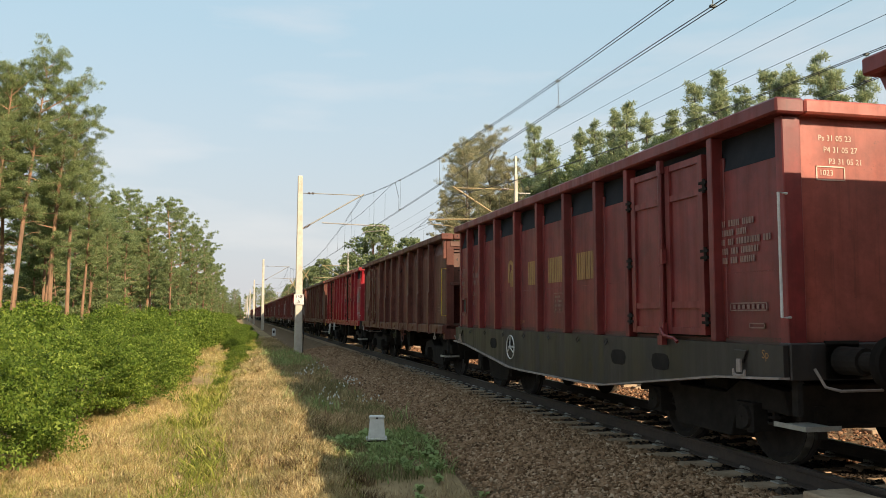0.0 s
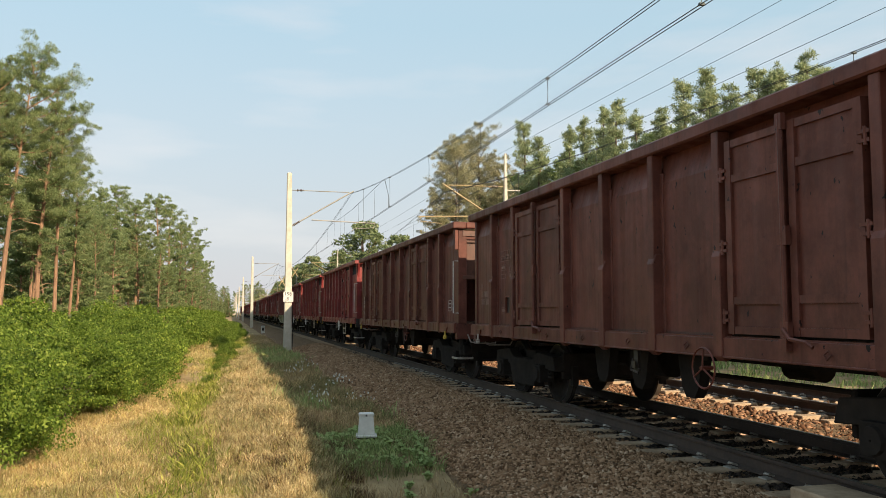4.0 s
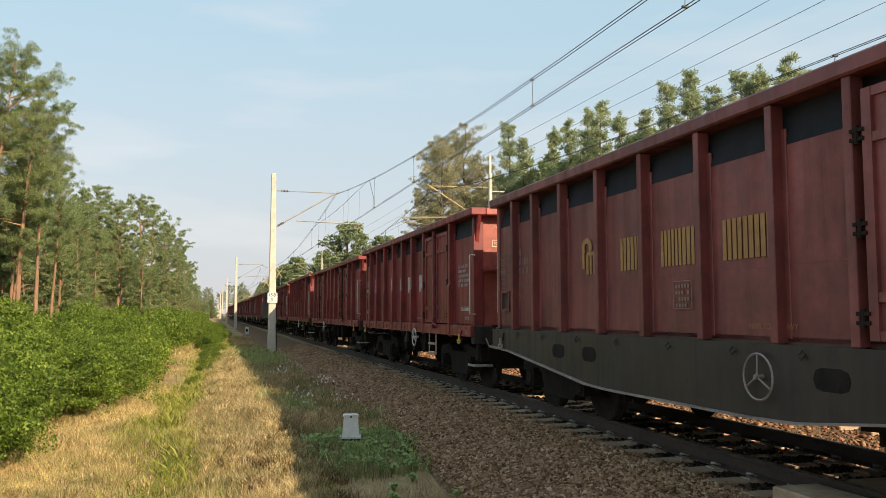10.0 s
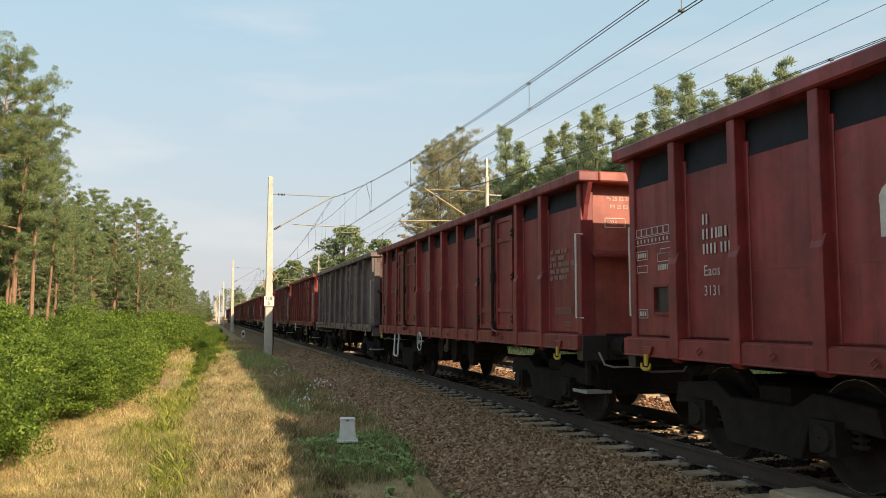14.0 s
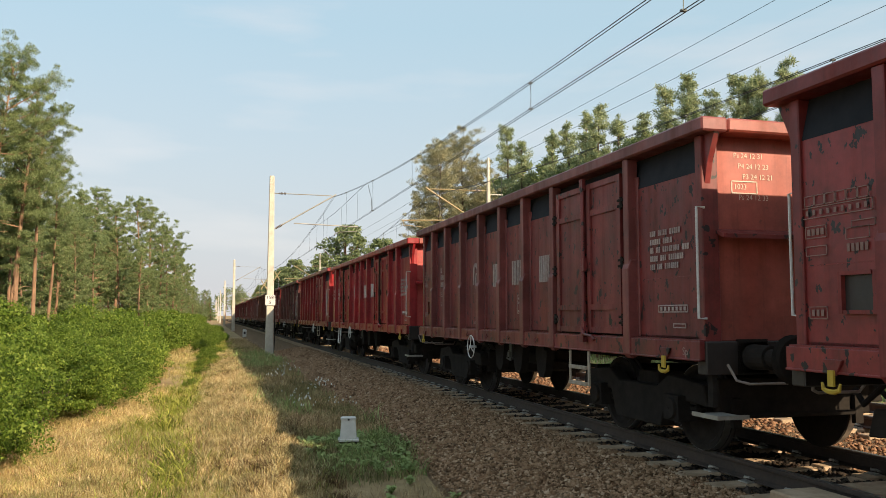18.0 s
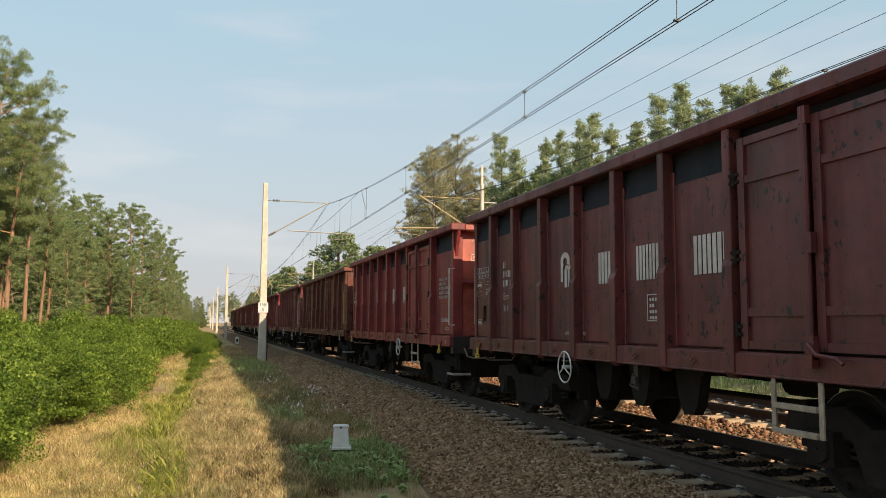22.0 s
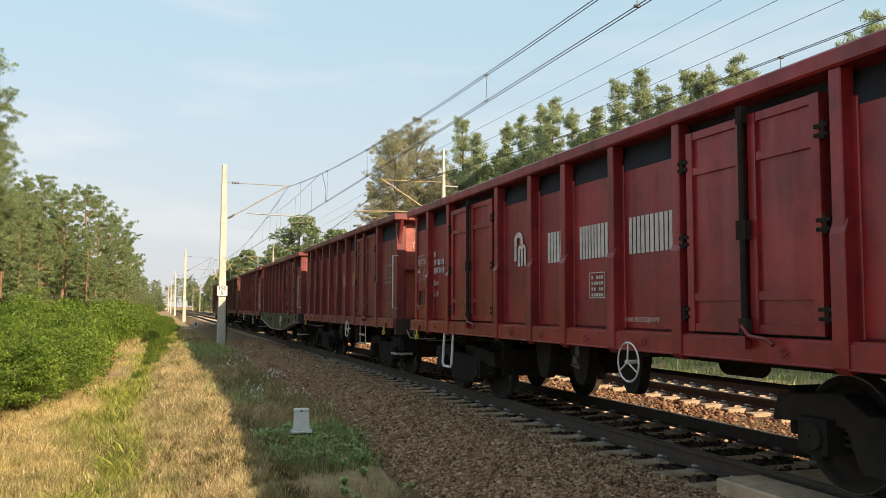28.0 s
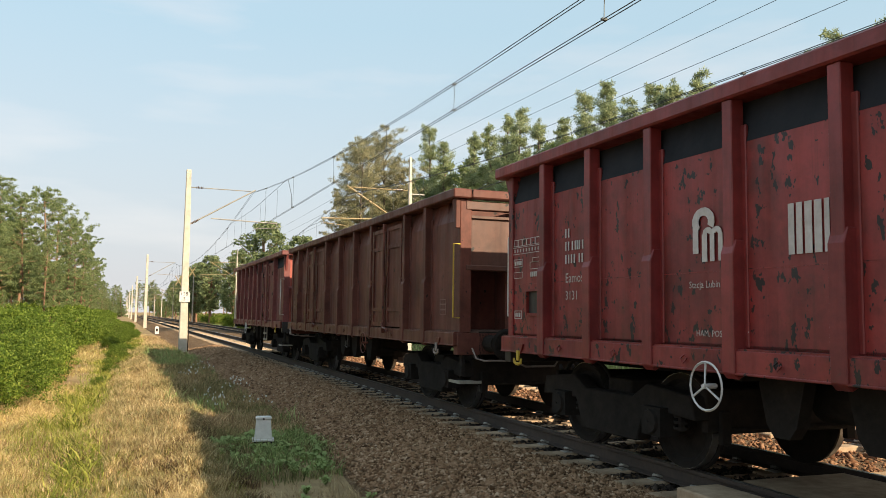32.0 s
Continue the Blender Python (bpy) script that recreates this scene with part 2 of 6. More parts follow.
INSUL = plain("brown_insulator_glaze", (0.06, 0.03, 0.02), (0.10, 0.05, 0.03), 6, 0.25)
BOXGREY = plain("grey_box_enamel", (0.46, 0.45, 0.42), (0.66, 0.65, 0.61), 9, 0.6)
STONE = islands("ballast_stone", [(0.0, (0.082, 0.046, 0.025)), (0.35, (0.232, 0.133, 0.074)), (0.85, (0.355, 0.219, 0.131)), (1.0, (0.484, 0.339, 0.225))], 1.0, gloss=0.05)
# Redder, darker copy of STONE for the sunlit strip, tuned to its lit look.
REDSTONE = islands("red_ballast_stone", [(0.0, (0.080, 0.038, 0.022)), (0.5, (0.190, 0.098, 0.056)), (1.0, (0.33, 0.19, 0.115))], 1.0, gloss=0.05)
# Oily stones, darkened further to stand in for shade under the train.
DARKSTONE = islands("shade_dark_ballast_stone", [(0.0, (0.011, 0.008, 0.006)), (0.6, (0.036, 0.025, 0.019)), (1.0, (0.078, 0.057, 0.042))], 0.9, gloss=0.2)
BED = plain("ballast_bed", (0.075, 0.046, 0.026), (0.27, 0.172, 0.100), 22, 0.95, 0, 1.0, 0.05, gloss=0.1)
BARK = plain("pine_bark", (0.11, 0.068, 0.045), (0.36, 0.20, 0.115), 5, 0.95, 0, 0.8, 0.03, stretch=(1, 1, 0.3))
GREYBARK = plain("grey_bark", (0.06, 0.05, 0.038), (0.17, 0.13, 0.095), 5, 0.95, 0, 0.8, 0.03, stretch=(1, 1, 0.3))
NEEDLE = islands("pine_needles", [(0.0, (0.122, 0.166, 0.070)), (0.5, (0.244, 0.294, 0.128)), (1.0, (0.412, 0.436, 0.211))], 0.75, 0.5, patch=0.25, span=2.0)
NEEDLE_PALE = islands("young_pine_needles", [(0.0, (0.167, 0.216, 0.119)), (0.5, (0.328, 0.377, 0.213)), (1.0, (0.529, 0.540, 0.321))], 0.75, 0.5, patch=0.25, span=2.0)
NEEDLE_DRY = islands("browning_needles", [(0.0, (0.218, 0.213, 0.120)), (0.5, (0.385, 0.351, 0.214)), (1.0, (0.575, 0.506, 0.342))], 0.8, 0.5, patch=0.25, span=2.0)
LEAF = islands("shrub_leaves", [(0.0, (0.070, 0.115, 0.015)), (0.55, (0.155, 0.220, 0.031)), (1.0, (0.31, 0.36, 0.072))], 0.6, 0.42, patch=0.34, span=1.2)
OAKLEAF = islands("oak_leaves", [(0.0, (0.120, 0.160, 0.075)), (0.6, (0.215, 0.265, 0.125)), (1.0, (0.33, 0.37, 0.19))], 0.7, 0.45)
STRAW = islands("dry_grass", [(0.0, (0.26, 0.150, 0.062)), (0.40, (0.58, 0.405, 0.180)), (0.80, (0.78, 0.620, 0.325)), (1.0, (0.34, 0.31, 0.07))], 0.85, 0.32, patch=0.42, span=0.7)
PALESTRAW = islands("bleached_grass", [(0.0, (0.27, 0.160, 0.068)), (0.5, (0.58, 0.415, 0.215)), (1.0, (0.80, 0.650, 0.39))], 0.85, 0.32, patch=0.45, span=0.6)
CHAFF = islands("grass_chaff", [(0.0, (0.30, 0.185, 0.085)), (0.6, (0.45, 0.31, 0.16)), (1.0, (0.58, 0.45, 0.27))], 0.85, 0.35)
TAWNY = islands("orange_brown_grass", [(0.0, (0.24, 0.130, 0.050)), (0.5, (0.43, 0.265, 0.105)), (1.0, (0.56, 0.40, 0.18))], 0.85, 0.3, patch=0.3, span=0.8)
GREENGRASS = islands("green_grass", [(0.0, (0.150, 0.175, 0.030)), (0.6, (0.32, 0.335, 0.062)), (1.0, (0.54, 0.49, 0.13))], 0.8, 0.35, patch=0.3, span=0.8)
WEED = islands("weeds", [(0.0, (0.150, 0.206, 0.069)), (0.6, (0.312, 0.388, 0.144)), (1.0, (0.500, 0.537, 0.237))], 0.8, 0.35)
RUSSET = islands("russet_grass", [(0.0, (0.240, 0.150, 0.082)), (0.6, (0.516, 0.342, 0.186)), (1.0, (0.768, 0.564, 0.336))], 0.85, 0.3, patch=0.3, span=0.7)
HERB = islands("bank_herb_leaves", [(0.0, (0.13, 0.155, 0.024)), (0.55, (0.290, 0.300, 0.052)), (1.0, (0.50, 0.45, 0.110))], 0.7, 0.4, patch=0.35, span=0.6)
DEADSTALK = islands("dead_brown_stalks", [(0.0, (0.050, 0.030, 0.016)), (0.6, (0.13, 0.080, 0.040)), (1.0, (0.26, 0.17, 0.085))], 0.9, 0.2)
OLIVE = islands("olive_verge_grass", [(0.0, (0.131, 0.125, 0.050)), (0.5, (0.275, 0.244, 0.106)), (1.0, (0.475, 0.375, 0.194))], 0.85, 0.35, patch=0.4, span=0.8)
FLOWER = plain("white_flower_heads", (0.5, 0.5, 0.45), (0.75, 0.75, 0.7), 9, 0.8)
EARTH = plain("grassy_earth", (0.15, 0.100, 0.052), (0.42, 0.305, 0.160), 2.2, 0.95, 0, 0.6, 0.05, gloss=0.1)

# ---- mesh helpers ----
class Solid:
    """Collects simple solids into one mesh."""

    def __init__(self):
        self.v, self.f, self.m = [], [], []

    def faces(self, verts, faces, mat=0):
        n = len(self.v)
        self.v += [tuple(p) for p in verts]
        self.f += [tuple(i + n for i in q) for q in faces]
        self.m += [mat] * len(faces)
        return self

    def box(self, x0, x1, y0, y1, z0, z1, mat=0):
        p = [(x, y, z) for x in (x0, x1) for y in (y0, y1) for z in (z0, z1)]
        return self.faces(p, [(0, 1, 3, 2), (4, 6, 7, 5), (0, 4, 5, 1), (2, 3, 7, 6), (0, 2, 6, 4), (1, 5, 7, 3)], mat)

    def prism(self, poly, axis, a, b, mat=0):
        """A polygon in the two other axes (in xyz order), drawn out along axis from a to b."""
        def at(u, w, c):
            return {"x": (c, u, w), "y": (u, c, w), "z": (u, w, c)}[axis]
        n = len(poly)
        p = [at(u, w, a) for u, w in poly] + [at(u, w, b) for u, w in poly]
        q = [tuple(range(n)), tuple(range(2 * n - 1, n - 1, -1))]
        q += [(i, (i + 1) % n, n + (i + 1) % n, n + i) for i in range(n)]
        return self.faces(p, q, mat)

    def rod(self, points, r, seg=6, mat=0, caps=True):
        """A round bar along points; r is one radius or one for each point."""
        pts = [Vector(p) for p in points]
        rs = [r] * len(pts) if isinstance(r, (int, float)) else list(r)
        rings, side = [], None
        for i, p in enumerate(pts):
            d = (pts[min(i + 1, len(pts) - 1)] - pts[max(i - 1, 0)]).normalized()
            if side is None:
                side = d.orthogonal().normalized()
            side = (side - d * side.dot(d)).normalized()
            up = d.cross(side)
            rings += [p + (side * math.cos(2 * math.pi * k / seg) + up * math.sin(2 * math.pi * k / seg)) * rs[i] for k in range(seg)]
        q = [(i * seg + k, i * seg + (k + 1) % seg, (i + 1) * seg + (k + 1) % seg, (i + 1) * seg + k) for i in range(len(pts) - 1) for k in range(seg)]
        if caps:
            n = (len(pts) - 1) * seg
            q += [tuple(range(seg))[::-1], tuple(range(n, n + seg))]
        return self.faces(rings, q, mat)

    def lathe(self, profile, axis, centre, seg=20, mat=0):
        """A ring of (radius, along) turned about the axis through centre."""
        def at(r, h, a):
            c, s = r * math.cos(a), r * math.sin(a)
            o = {"x": (h, c, s), "y": (c, h, s), "z": (c, s, h)}[axis]
            return tuple(o[i] + centre[i] for i in range(3))
        n = len(profile)
        p = [at(r, h, 2 * math.pi * k / seg) for k in range(seg) for r, h in profile]
        q = [(k * n + i, k * n + (i + 1) % n, ((k + 1) % seg) * n + (i + 1) % n, ((k + 1) % seg) * n + i) for k in range(seg) for i in range(n)]
        return self.faces(p, q, mat)

    def mesh(self, name, mats=(), bevel=0.0, smooth=False):
        me = bpy.data.meshes.new(name)
        bm = bmesh.new()
        vs = [bm.verts.new(p) for p in self.v]
        for q, k in zip(self.f, self.m):
            try:
                fc = bm.faces.new([vs[i] for i in q])
                fc.material_index, fc.smooth = k, smooth
            except ValueError:
                pass
        bmesh.ops.recalc_face_normals(bm, faces=bm.faces)
        if bevel:
            es = [e for e in bm.edges if len(e.link_faces) == 2 and e.calc_face_angle(0) > 0.6]
            bmesh.ops.bevel(bm, geom=es, offset=bevel, segments=1, affect="EDGES", clamp_overlap=True)
        bm.to_mesh(me)
        bm.free()
        for m in mats:
            me.materials.append(m)
        return me


CACHE = {}


def part(name, key, build, mat, parent, at=(0, 0, 0), label="", bevel=0.0, smooth=False, turn=0.0):
    """One mesh object under its thing. Alike parts share the mesh that build() gives; the paint is the object's own."""
    if key is None or key not in CACHE:
        me = build().mesh(name, [mat], bevel, smooth)
        if key is not None:
            CACHE[key] = me
    else:
        me = CACHE[key]
    ob = new(name, me)
    ob.parent = parent
    ob.location = at
    if turn:
        ob.rotation_euler = (0, 0, radians(turn))
    if me.materials[0] != mat:
        ob.material_slots[0].link = "OBJECT"
        ob.material_slots[0].material = mat
    if label:
        ob["label"] = label
    return ob


def thing(name, m, label, category, group="", kind=""):
    ob = new(name)
    ob.matrix_basis = m
    return tagged(ob, label, category, group, kind)


def raw(name, verts, faces, mat, label="", category="", kind="", smooth=False):
    """One mesh from arrays of vertices and equal-sided faces."""
    me = bpy.data.meshes.new(name)
    verts, faces = np.asarray(verts, np.float32).reshape(-1, 3), np.asarray(faces, np.int32)
    k = faces.shape[1]
    me.vertices.add(len(verts))
    me.vertices.foreach_set("co", verts.ravel())
    me.loops.add(faces.size)
    me.loops.foreach_set("vertex_index", faces.ravel())
    me.polygons.add(len(faces))
    me.polygons.foreach_set("loop_start", np.arange(0, faces.size, k, dtype=np.int32))
    me.polygons.foreach_set("loop_total", np.full(len(faces), k, np.int32))
    if smooth:
        me.polygons.foreach_set("use_smooth", np.ones(len(faces), bool))
    me.materials.append(mat)
    me.update(calc_edges=True)
    me.validate()
    if not category and not kind:
        return me
    return tagged(new(name, me), label, category, kind=kind)


def words(text, size):
    """The mesh of a line of lettering, in the built-in font, flat in x and y."""
    key = ("text", text, size)
    if key not in CACHE:
        cu = bpy.data.curves.new("text", "FONT")
        cu.body, cu.size, cu.resolution_u = text, size, 2
        ob = new("text", cu)
        dg = bpy.context.evaluated_depsgraph_get()
        dg.update()
        me = bpy.data.meshes.new_from_object(ob.evaluated_get(dg))
        bpy.data.objects.remove(ob)
        CACHE[key] = me
    return CACHE[key]

# ---- ground and line ----
TX, TX2 = 5.97, 9.97  # the two tracks run along y at these x; z is 0 at the top of the rails
rng = np.random.default_rng(7)


def hollow(y):
    """Middle of the shallow dip along the verge."""
    return -1.40 + 0.036 * y + 0.75 * np.clip((14 - y) / 6, 0, 1)


def ground_z(x, y):
    """Height of the earth: a shelf beside the bank, a shallow dip to the left, forest floor to the right."""
    xs = [-400, -40, -9, -5, -2, 0.4, 2.7, 4.3, 12.0, 13.6, 16, 60, 400]
    zs = [-0.6, -0.6, -0.75, -0.85, -0.66, -0.48, -0.5, -0.62, -0.62, -0.8, -0.7, -0.3, -0.3]
    z = np.interp(x, xs, zs)
    y = np.asarray(y, float)
    z = z + (0.07 * np.exp(-((x - 0.95) / 0.35) ** 2) - 0.13 * np.exp(-((x - hollow(y)) / 0.5) ** 2)) * np.clip((50 - y) / 20, 0, 1)
    u = np.clip((13.5 - y) / 6.5, 0, 1)
    v = np.clip((np.asarray(x) + 0.5) / 1.1, 0, 1) * np.clip((6.0 - np.asarray(x)) / 2.0, 0, 1)
    z = z - 0.24 * u * u * (3 - 2 * u) * v
    near = np.exp(-((np.asarray(y) - 15) / 60.0) ** 2)
    return z + near * 0.05 * np.sin(x * 1.9 + 0.4 * np.asarray(y)) * np.cos(0.7 * np.asarray(y) + x) * (np.asarray(x) < 2.5)


gx = np.unique(np.concatenate([np.linspace(-16, 16, 90), [-3000, -1500, -700, -300, -150, -80, -40, -25, 22, 30, 45, 80, 150, 300, 700, 1500, 3000]]))
gy = np.unique(np.concatenate([np.linspace(-10, 60, 120), np.linspace(60, 300, 60), [-600, -250, -100, -50, -25, 400, 600, 900, 1400, 2200, 3500]]))
gxx, gyy = np.meshgrid(gx, gy)
gv = np.stack([gxx, gyy, ground_z(gxx, gyy)], -1).reshape(-1, 3)
gi = np.arange(gxx.size).reshape(gxx.shape)
gf = np.stack([gi[:-1, :-1], gi[:-1, 1:], gi[1:, 1:], gi[1:, :-1]], -1).reshape(-1, 4)
raw("ground", gv, gf, EARTH, "dry grassy earth beside a railway line", "ground", "structure", True)

BX = [2.30, 2.9, 4.25, 4.60, 4.72, 4.84, 11.3, 11.7, 13.2, 13.6]
BZ = [-0.95, -0.48, -0.225, -0.196, -0.197, -0.215, -0.250, -0.225, -0.62, -0.90]
by = np.concatenate([np.arange(-30, 60, 0.5), np.arange(60, 420, 10.0)])
bxx, byy = np.meshgrid(np.unique(np.concatenate([BX, np.linspace(2.9, 4.6, 12), np.linspace(4.6, 5.1, 8)])), by)
bzz = np.interp(bxx, BX, BZ) + 0.012 * np.sin(byy * 3.1 + bxx * 5) * np.sin(byy * 1.3)
bi = np.arange(bxx.size).reshape(bxx.shape)
raw("ballast_bed", np.stack([bxx, byy, bzz], -1).reshape(-1, 3), np.stack([bi[:-1, :-1], bi[:-1, 1:], bi[1:, 1:], bi[1:, :-1]], -1).reshape(-1, 4), BED,
    "bed of brown crushed stone under the tracks", "ballast", "structure", True)


def scatter_stones(name, xr, yr, count, size, label, mat):
    """Broken stones lying on the bed, each a jittered block."""
    x = rng.uniform(*xr, count)
    y = yr[0] + (yr[1] - yr[0]) * rng.uniform(0, 1, count) ** 1.5
    z = np.interp(x, BX, BZ)
    r = size * rng.lognormal(0, 0.28, count) * (1 + 0.018 * y)
    octa = np.array([(1, 0, 0), (-1, 0, 0), (0, 1, 0), (0, -1, 0), (0, 0, 1), (0, 0, -1)], float)
    p = octa[None] * rng.uniform(0.65, 1.25, (count, 6, 3)) + rng.normal(0, 0.22, (count, 6, 3))
    p = p * np.array([1.1, 0.9, 0.75])
    a, b = rng.uniform(0, 2 * np.pi, (2, count))
    ca, sa, cb, sb = np.cos(a)[:, None], np.sin(a)[:, None], np.cos(b)[:, None], np.sin(b)[:, None]
    px, py, pz = p[..., 0], p[..., 1], p[..., 2]
    py, pz = py * cb - pz * sb * 0.6, py * sb * 0.6 + pz * cb
    px, py = px * ca - py * sa, px * sa + py * ca
    v = np.stack([px, py, pz], -1) * r[:, None, None] + np.stack([x, y, z + r * 0.15], -1)[:, None]
    q = np.array([(0, 2, 4), (2, 1, 4), (1, 3, 4), (3, 0, 4), (2, 0, 5), (1, 2, 5), (3, 1, 5), (0, 3, 5)])
    f = (q[None] + 6 * np.arange(count)[:, None, None]).reshape(-1, 3)
    raw(name, v, f, mat, label, "ballast", "stuff")


scatter_stones("ballast_stones", (2.75, 4.95), (4.0, 44.0), 92000, 0.0205, "loose brown crushed stones on the bank shoulder", STONE)
scatter_stones("ballast_stones", (4.85, 6.7), (4.0, 36.0), 24000, 0.025, "oily crushed stones between the sleepers, darkened as in shade", DARKSTONE)
scatter_stones("ballast_stones", (6.8, 11.6), (3.0, 45.0), 22000, 0.031, "red-brown crushed stones between the two tracks", REDSTONE)


# -- rails and sleepers --
RAIL = [(-0.075, -0.172), (0.075, -0.172), (0.075, -0.160), (0.012, -0.140), (0.010, -0.045), (0.036, -0.036), (0.036, -0.004), (0.028, 0.0), (-0.028, 0.0), (-0.036, -0.004), (-0.036, -0.036), (-0.010, -0.045), (-0.012, -0.140), (-0.075, -0.160)]


def track(x, label, near):
    t = thing("railway_track", pose(x, 0, 0), label, "track", "pair of tracks", "structure")
    for side in (-0.7525, 0.7525):
        part("rail", "rail", lambda: Solid().prism(RAIL, "y", -40, 420), RAILSIDE, t, (side, 0, 0), "rusty steel rail with a worn head")
        part("rail_head", "rail_head", lambda: Solid().box(-0.026, 0.026, -40, 420, 0.0005, 0.0025), TREAD, t, (side, 0, 0), "bright running surface")
    def sleeper():
        s = Solid()
        for a, b in ((-1.3, -0.45), (0.45, 1.3)):
            s.prism([(-0.13, -0.34), (0.13, -0.34), (0.11, -0.178), (-0.11, -0.178)], "x", a, b)
        return s.prism([(-0.11, -0.34), (0.11, -0.34), (0.09, -0.20), (-0.09, -0.20)], "x", -0.45, 0.45)
    def clip():
        s = Solid()
        for sx in (-1, 1):
            s.rod([(sx * 0.05, -0.03, -0.15), (sx * 0.11, -0.03, -0.125), (sx * 0.14, 0.0, -0.13), (sx * 0.11, 0.03, -0.125), (sx * 0.05, 0.03, -0.15)], 0.012, 5)
        return s.box(-0.16, 0.16, -0.07, 0.07, -0.178, -0.165)
    n = 0
    y = -3.0
    while y < (150 if near else 60):
        sl = part("sleeper", "sleeper", sleeper, SLEEPER, t, (0, y, 0), bevel=0.012)
        if y < 26:
            for side in (-0.7525, 0.7525):
                part("rail_clip", "clip", clip, GALV, sl, (side, 0, 0))
        y += 0.6
        n += 1
    return t


track(TX, "straight track on concrete sleepers, rusty rails", True)
track(TX2, "second track on concrete sleepers, seen beyond the train", False)

# -- crossing slabs at the near end --
cross = thing("crossing_panels", pose(TX, 0, 0), "pale concrete level crossing slabs beside the rails", "crossing", kind="structure")
for y0, y1 in ((3.35, 6.28), (0.35, 3.3), (-2.65, 0.3)):
    part("slab", None, lambda: Solid().box(-1.30, -0.84, y0, y1, -0.20, -0.045), SLEEPER, cross, bevel=0.015)
    part("slab", None, lambda: Solid().box(-0.66, 0.66, y0, y1, -0.20, -0.03), SLEEPER, cross, bevel=0.015)
    part("slab", None, lambda: Solid().box(0.84, 3.1, y0, y1, -0.20, -0.045), SLEEPER, cross, bevel=0.015)

# -- cable box and stones by the bank --
cb = thing("cable_box", pose(2.03, 12.5, -0.46, 0, 0, -8), "small pale grey tapered cable box in the weeds", "box")
part("body", None, lambda: Solid().faces([(-0.132, -0.11, 0.09), (0.132, -0.11, 0.09), (0.132, 0.11, 0.09), (-0.132, 0.11, 0.09), (-0.108, -0.09, 0.395), (0.108, -0.09, 0.395), (0.108, 0.09, 0.395), (-0.108, 0.09, 0.395)],
     [(0, 1, 5, 4), (1, 2, 6, 5), (2, 3, 7, 6), (3, 0, 4, 7), (4, 5, 6, 7), (3, 2, 1, 0)]), BOXGREY, cb, bevel=0.005)
part("lid", None, lambda: Solid().prism([(-0.122, 0.395), (0.122, 0.395), (0.122, 0.415), (0.10, 0.428), (-0.10, 0.428), (-0.122, 0.415)], "y", -0.102, 0.102), BOXGREY, cb, bevel=0.004)
part("base_flange", None, lambda: Solid().box(-0.162, 0.162, -0.135, 0.135, 0.055, 0.09), BOXGREY, cb, bevel=0.005)
part("foot", None, lambda: Solid().box(-0.135, 0.135, -0.11, 0.11, -0.15, 0.055), UNDER, cb)
part("latch", None, lambda: Solid().box(-0.014, 0.014, -0.112, -0.098, 0.385, 0.412), UNDER, cb)

cb.scale = (0.95, 0.95, 0.93)

ms = thing("marker_stone", pose(3.05, 77, -0.5), "short white concrete marker stone on the verge", "marker")
part("shaft", None, lambda: Solid().prism([(-0.16, 0.0), (0.16, 0.0), (0.16, 0.62), (0.10, 0.72), (-0.10, 0.72), (-0.16, 0.62)], "y", -0.10, 0.10), WHITE, ms, bevel=0.02)
part("plate", None, lambda: Solid().box(-0.08, 0.08, -0.115, -0.102, 0.28, 0.52), UNDER, ms)

# ---- freight wagons ----
# Local axes: x across, y from the leading end towards the tail, z up from the rail head. The camera sees the side at x = -1.45.
WHEELSETS = []
HALF, WALL = 1.45, 1.34


def wheelset():
    s = Solid()
    s.rod([(-0.98, 0, 0), (0.98, 0, 0)], 0.075, 10)
    for sx in (-1, 1):
        s.lathe([(0.02, sx * 0.70), (0.44, sx * 0.69), (0.485, sx * 0.685), (0.485, sx * 0.712), (0.462, sx * 0.725), (0.455, sx * 0.82), (0.40, sx * 0.82), (0.36, sx * 0.775), (0.16, sx * 0.765), (0.14, sx * 0.83), (0.02, sx * 0.83)], "x", (0, 0, 0), 26)
        s.lathe([(0.458, sx * 0.735), (0.464, sx * 0.735), (0.461, sx * 0.815), (0.457, sx * 0.815)], "x", (0, 0, 0), 26, 1)
        s.rod([(sx * 0.83, 0.30, 0.12), (sx * 0.80, 0.36, 0.15)], 0.02, 5)
    return s


def side_frame():
    return Solid().prism([(-1.45, 0.52), (-1.38, 0.74), (-0.70, 0.80), (-0.45, 0.66), (0.45, 0.66), (0.70, 0.80), (1.38, 0.74), (1.45, 0.52), (1.15, 0.54), (0.66, 0.54), (0.52, 0.22), (-0.52, 0.22), (-0.66, 0.54), (-1.15, 0.54)], "x", -0.09, 0.09)


def axle_box():
    s = Solid().box(-0.13, 0.10, -0.15, 0.15, 0.33, 0.60)
    s.lathe([(0.01, -0.13), (0.11, -0.13), (0.12, -0.10), (0.12, 0.0), (0.01, 0.0)], "x", (-0.03, 0, 0.46), 12)
    return s


def spring():
    s = Solid()
    for i in range(4):
        s.lathe([(0.035, 0.0), (0.078, -0.014), (0.078, 0.014)], "z", (0, 0, i * 0.056), 8)
    return s.rod([(0, 0, -0.03), (0, 0, 0.22)], 0.035, 6)


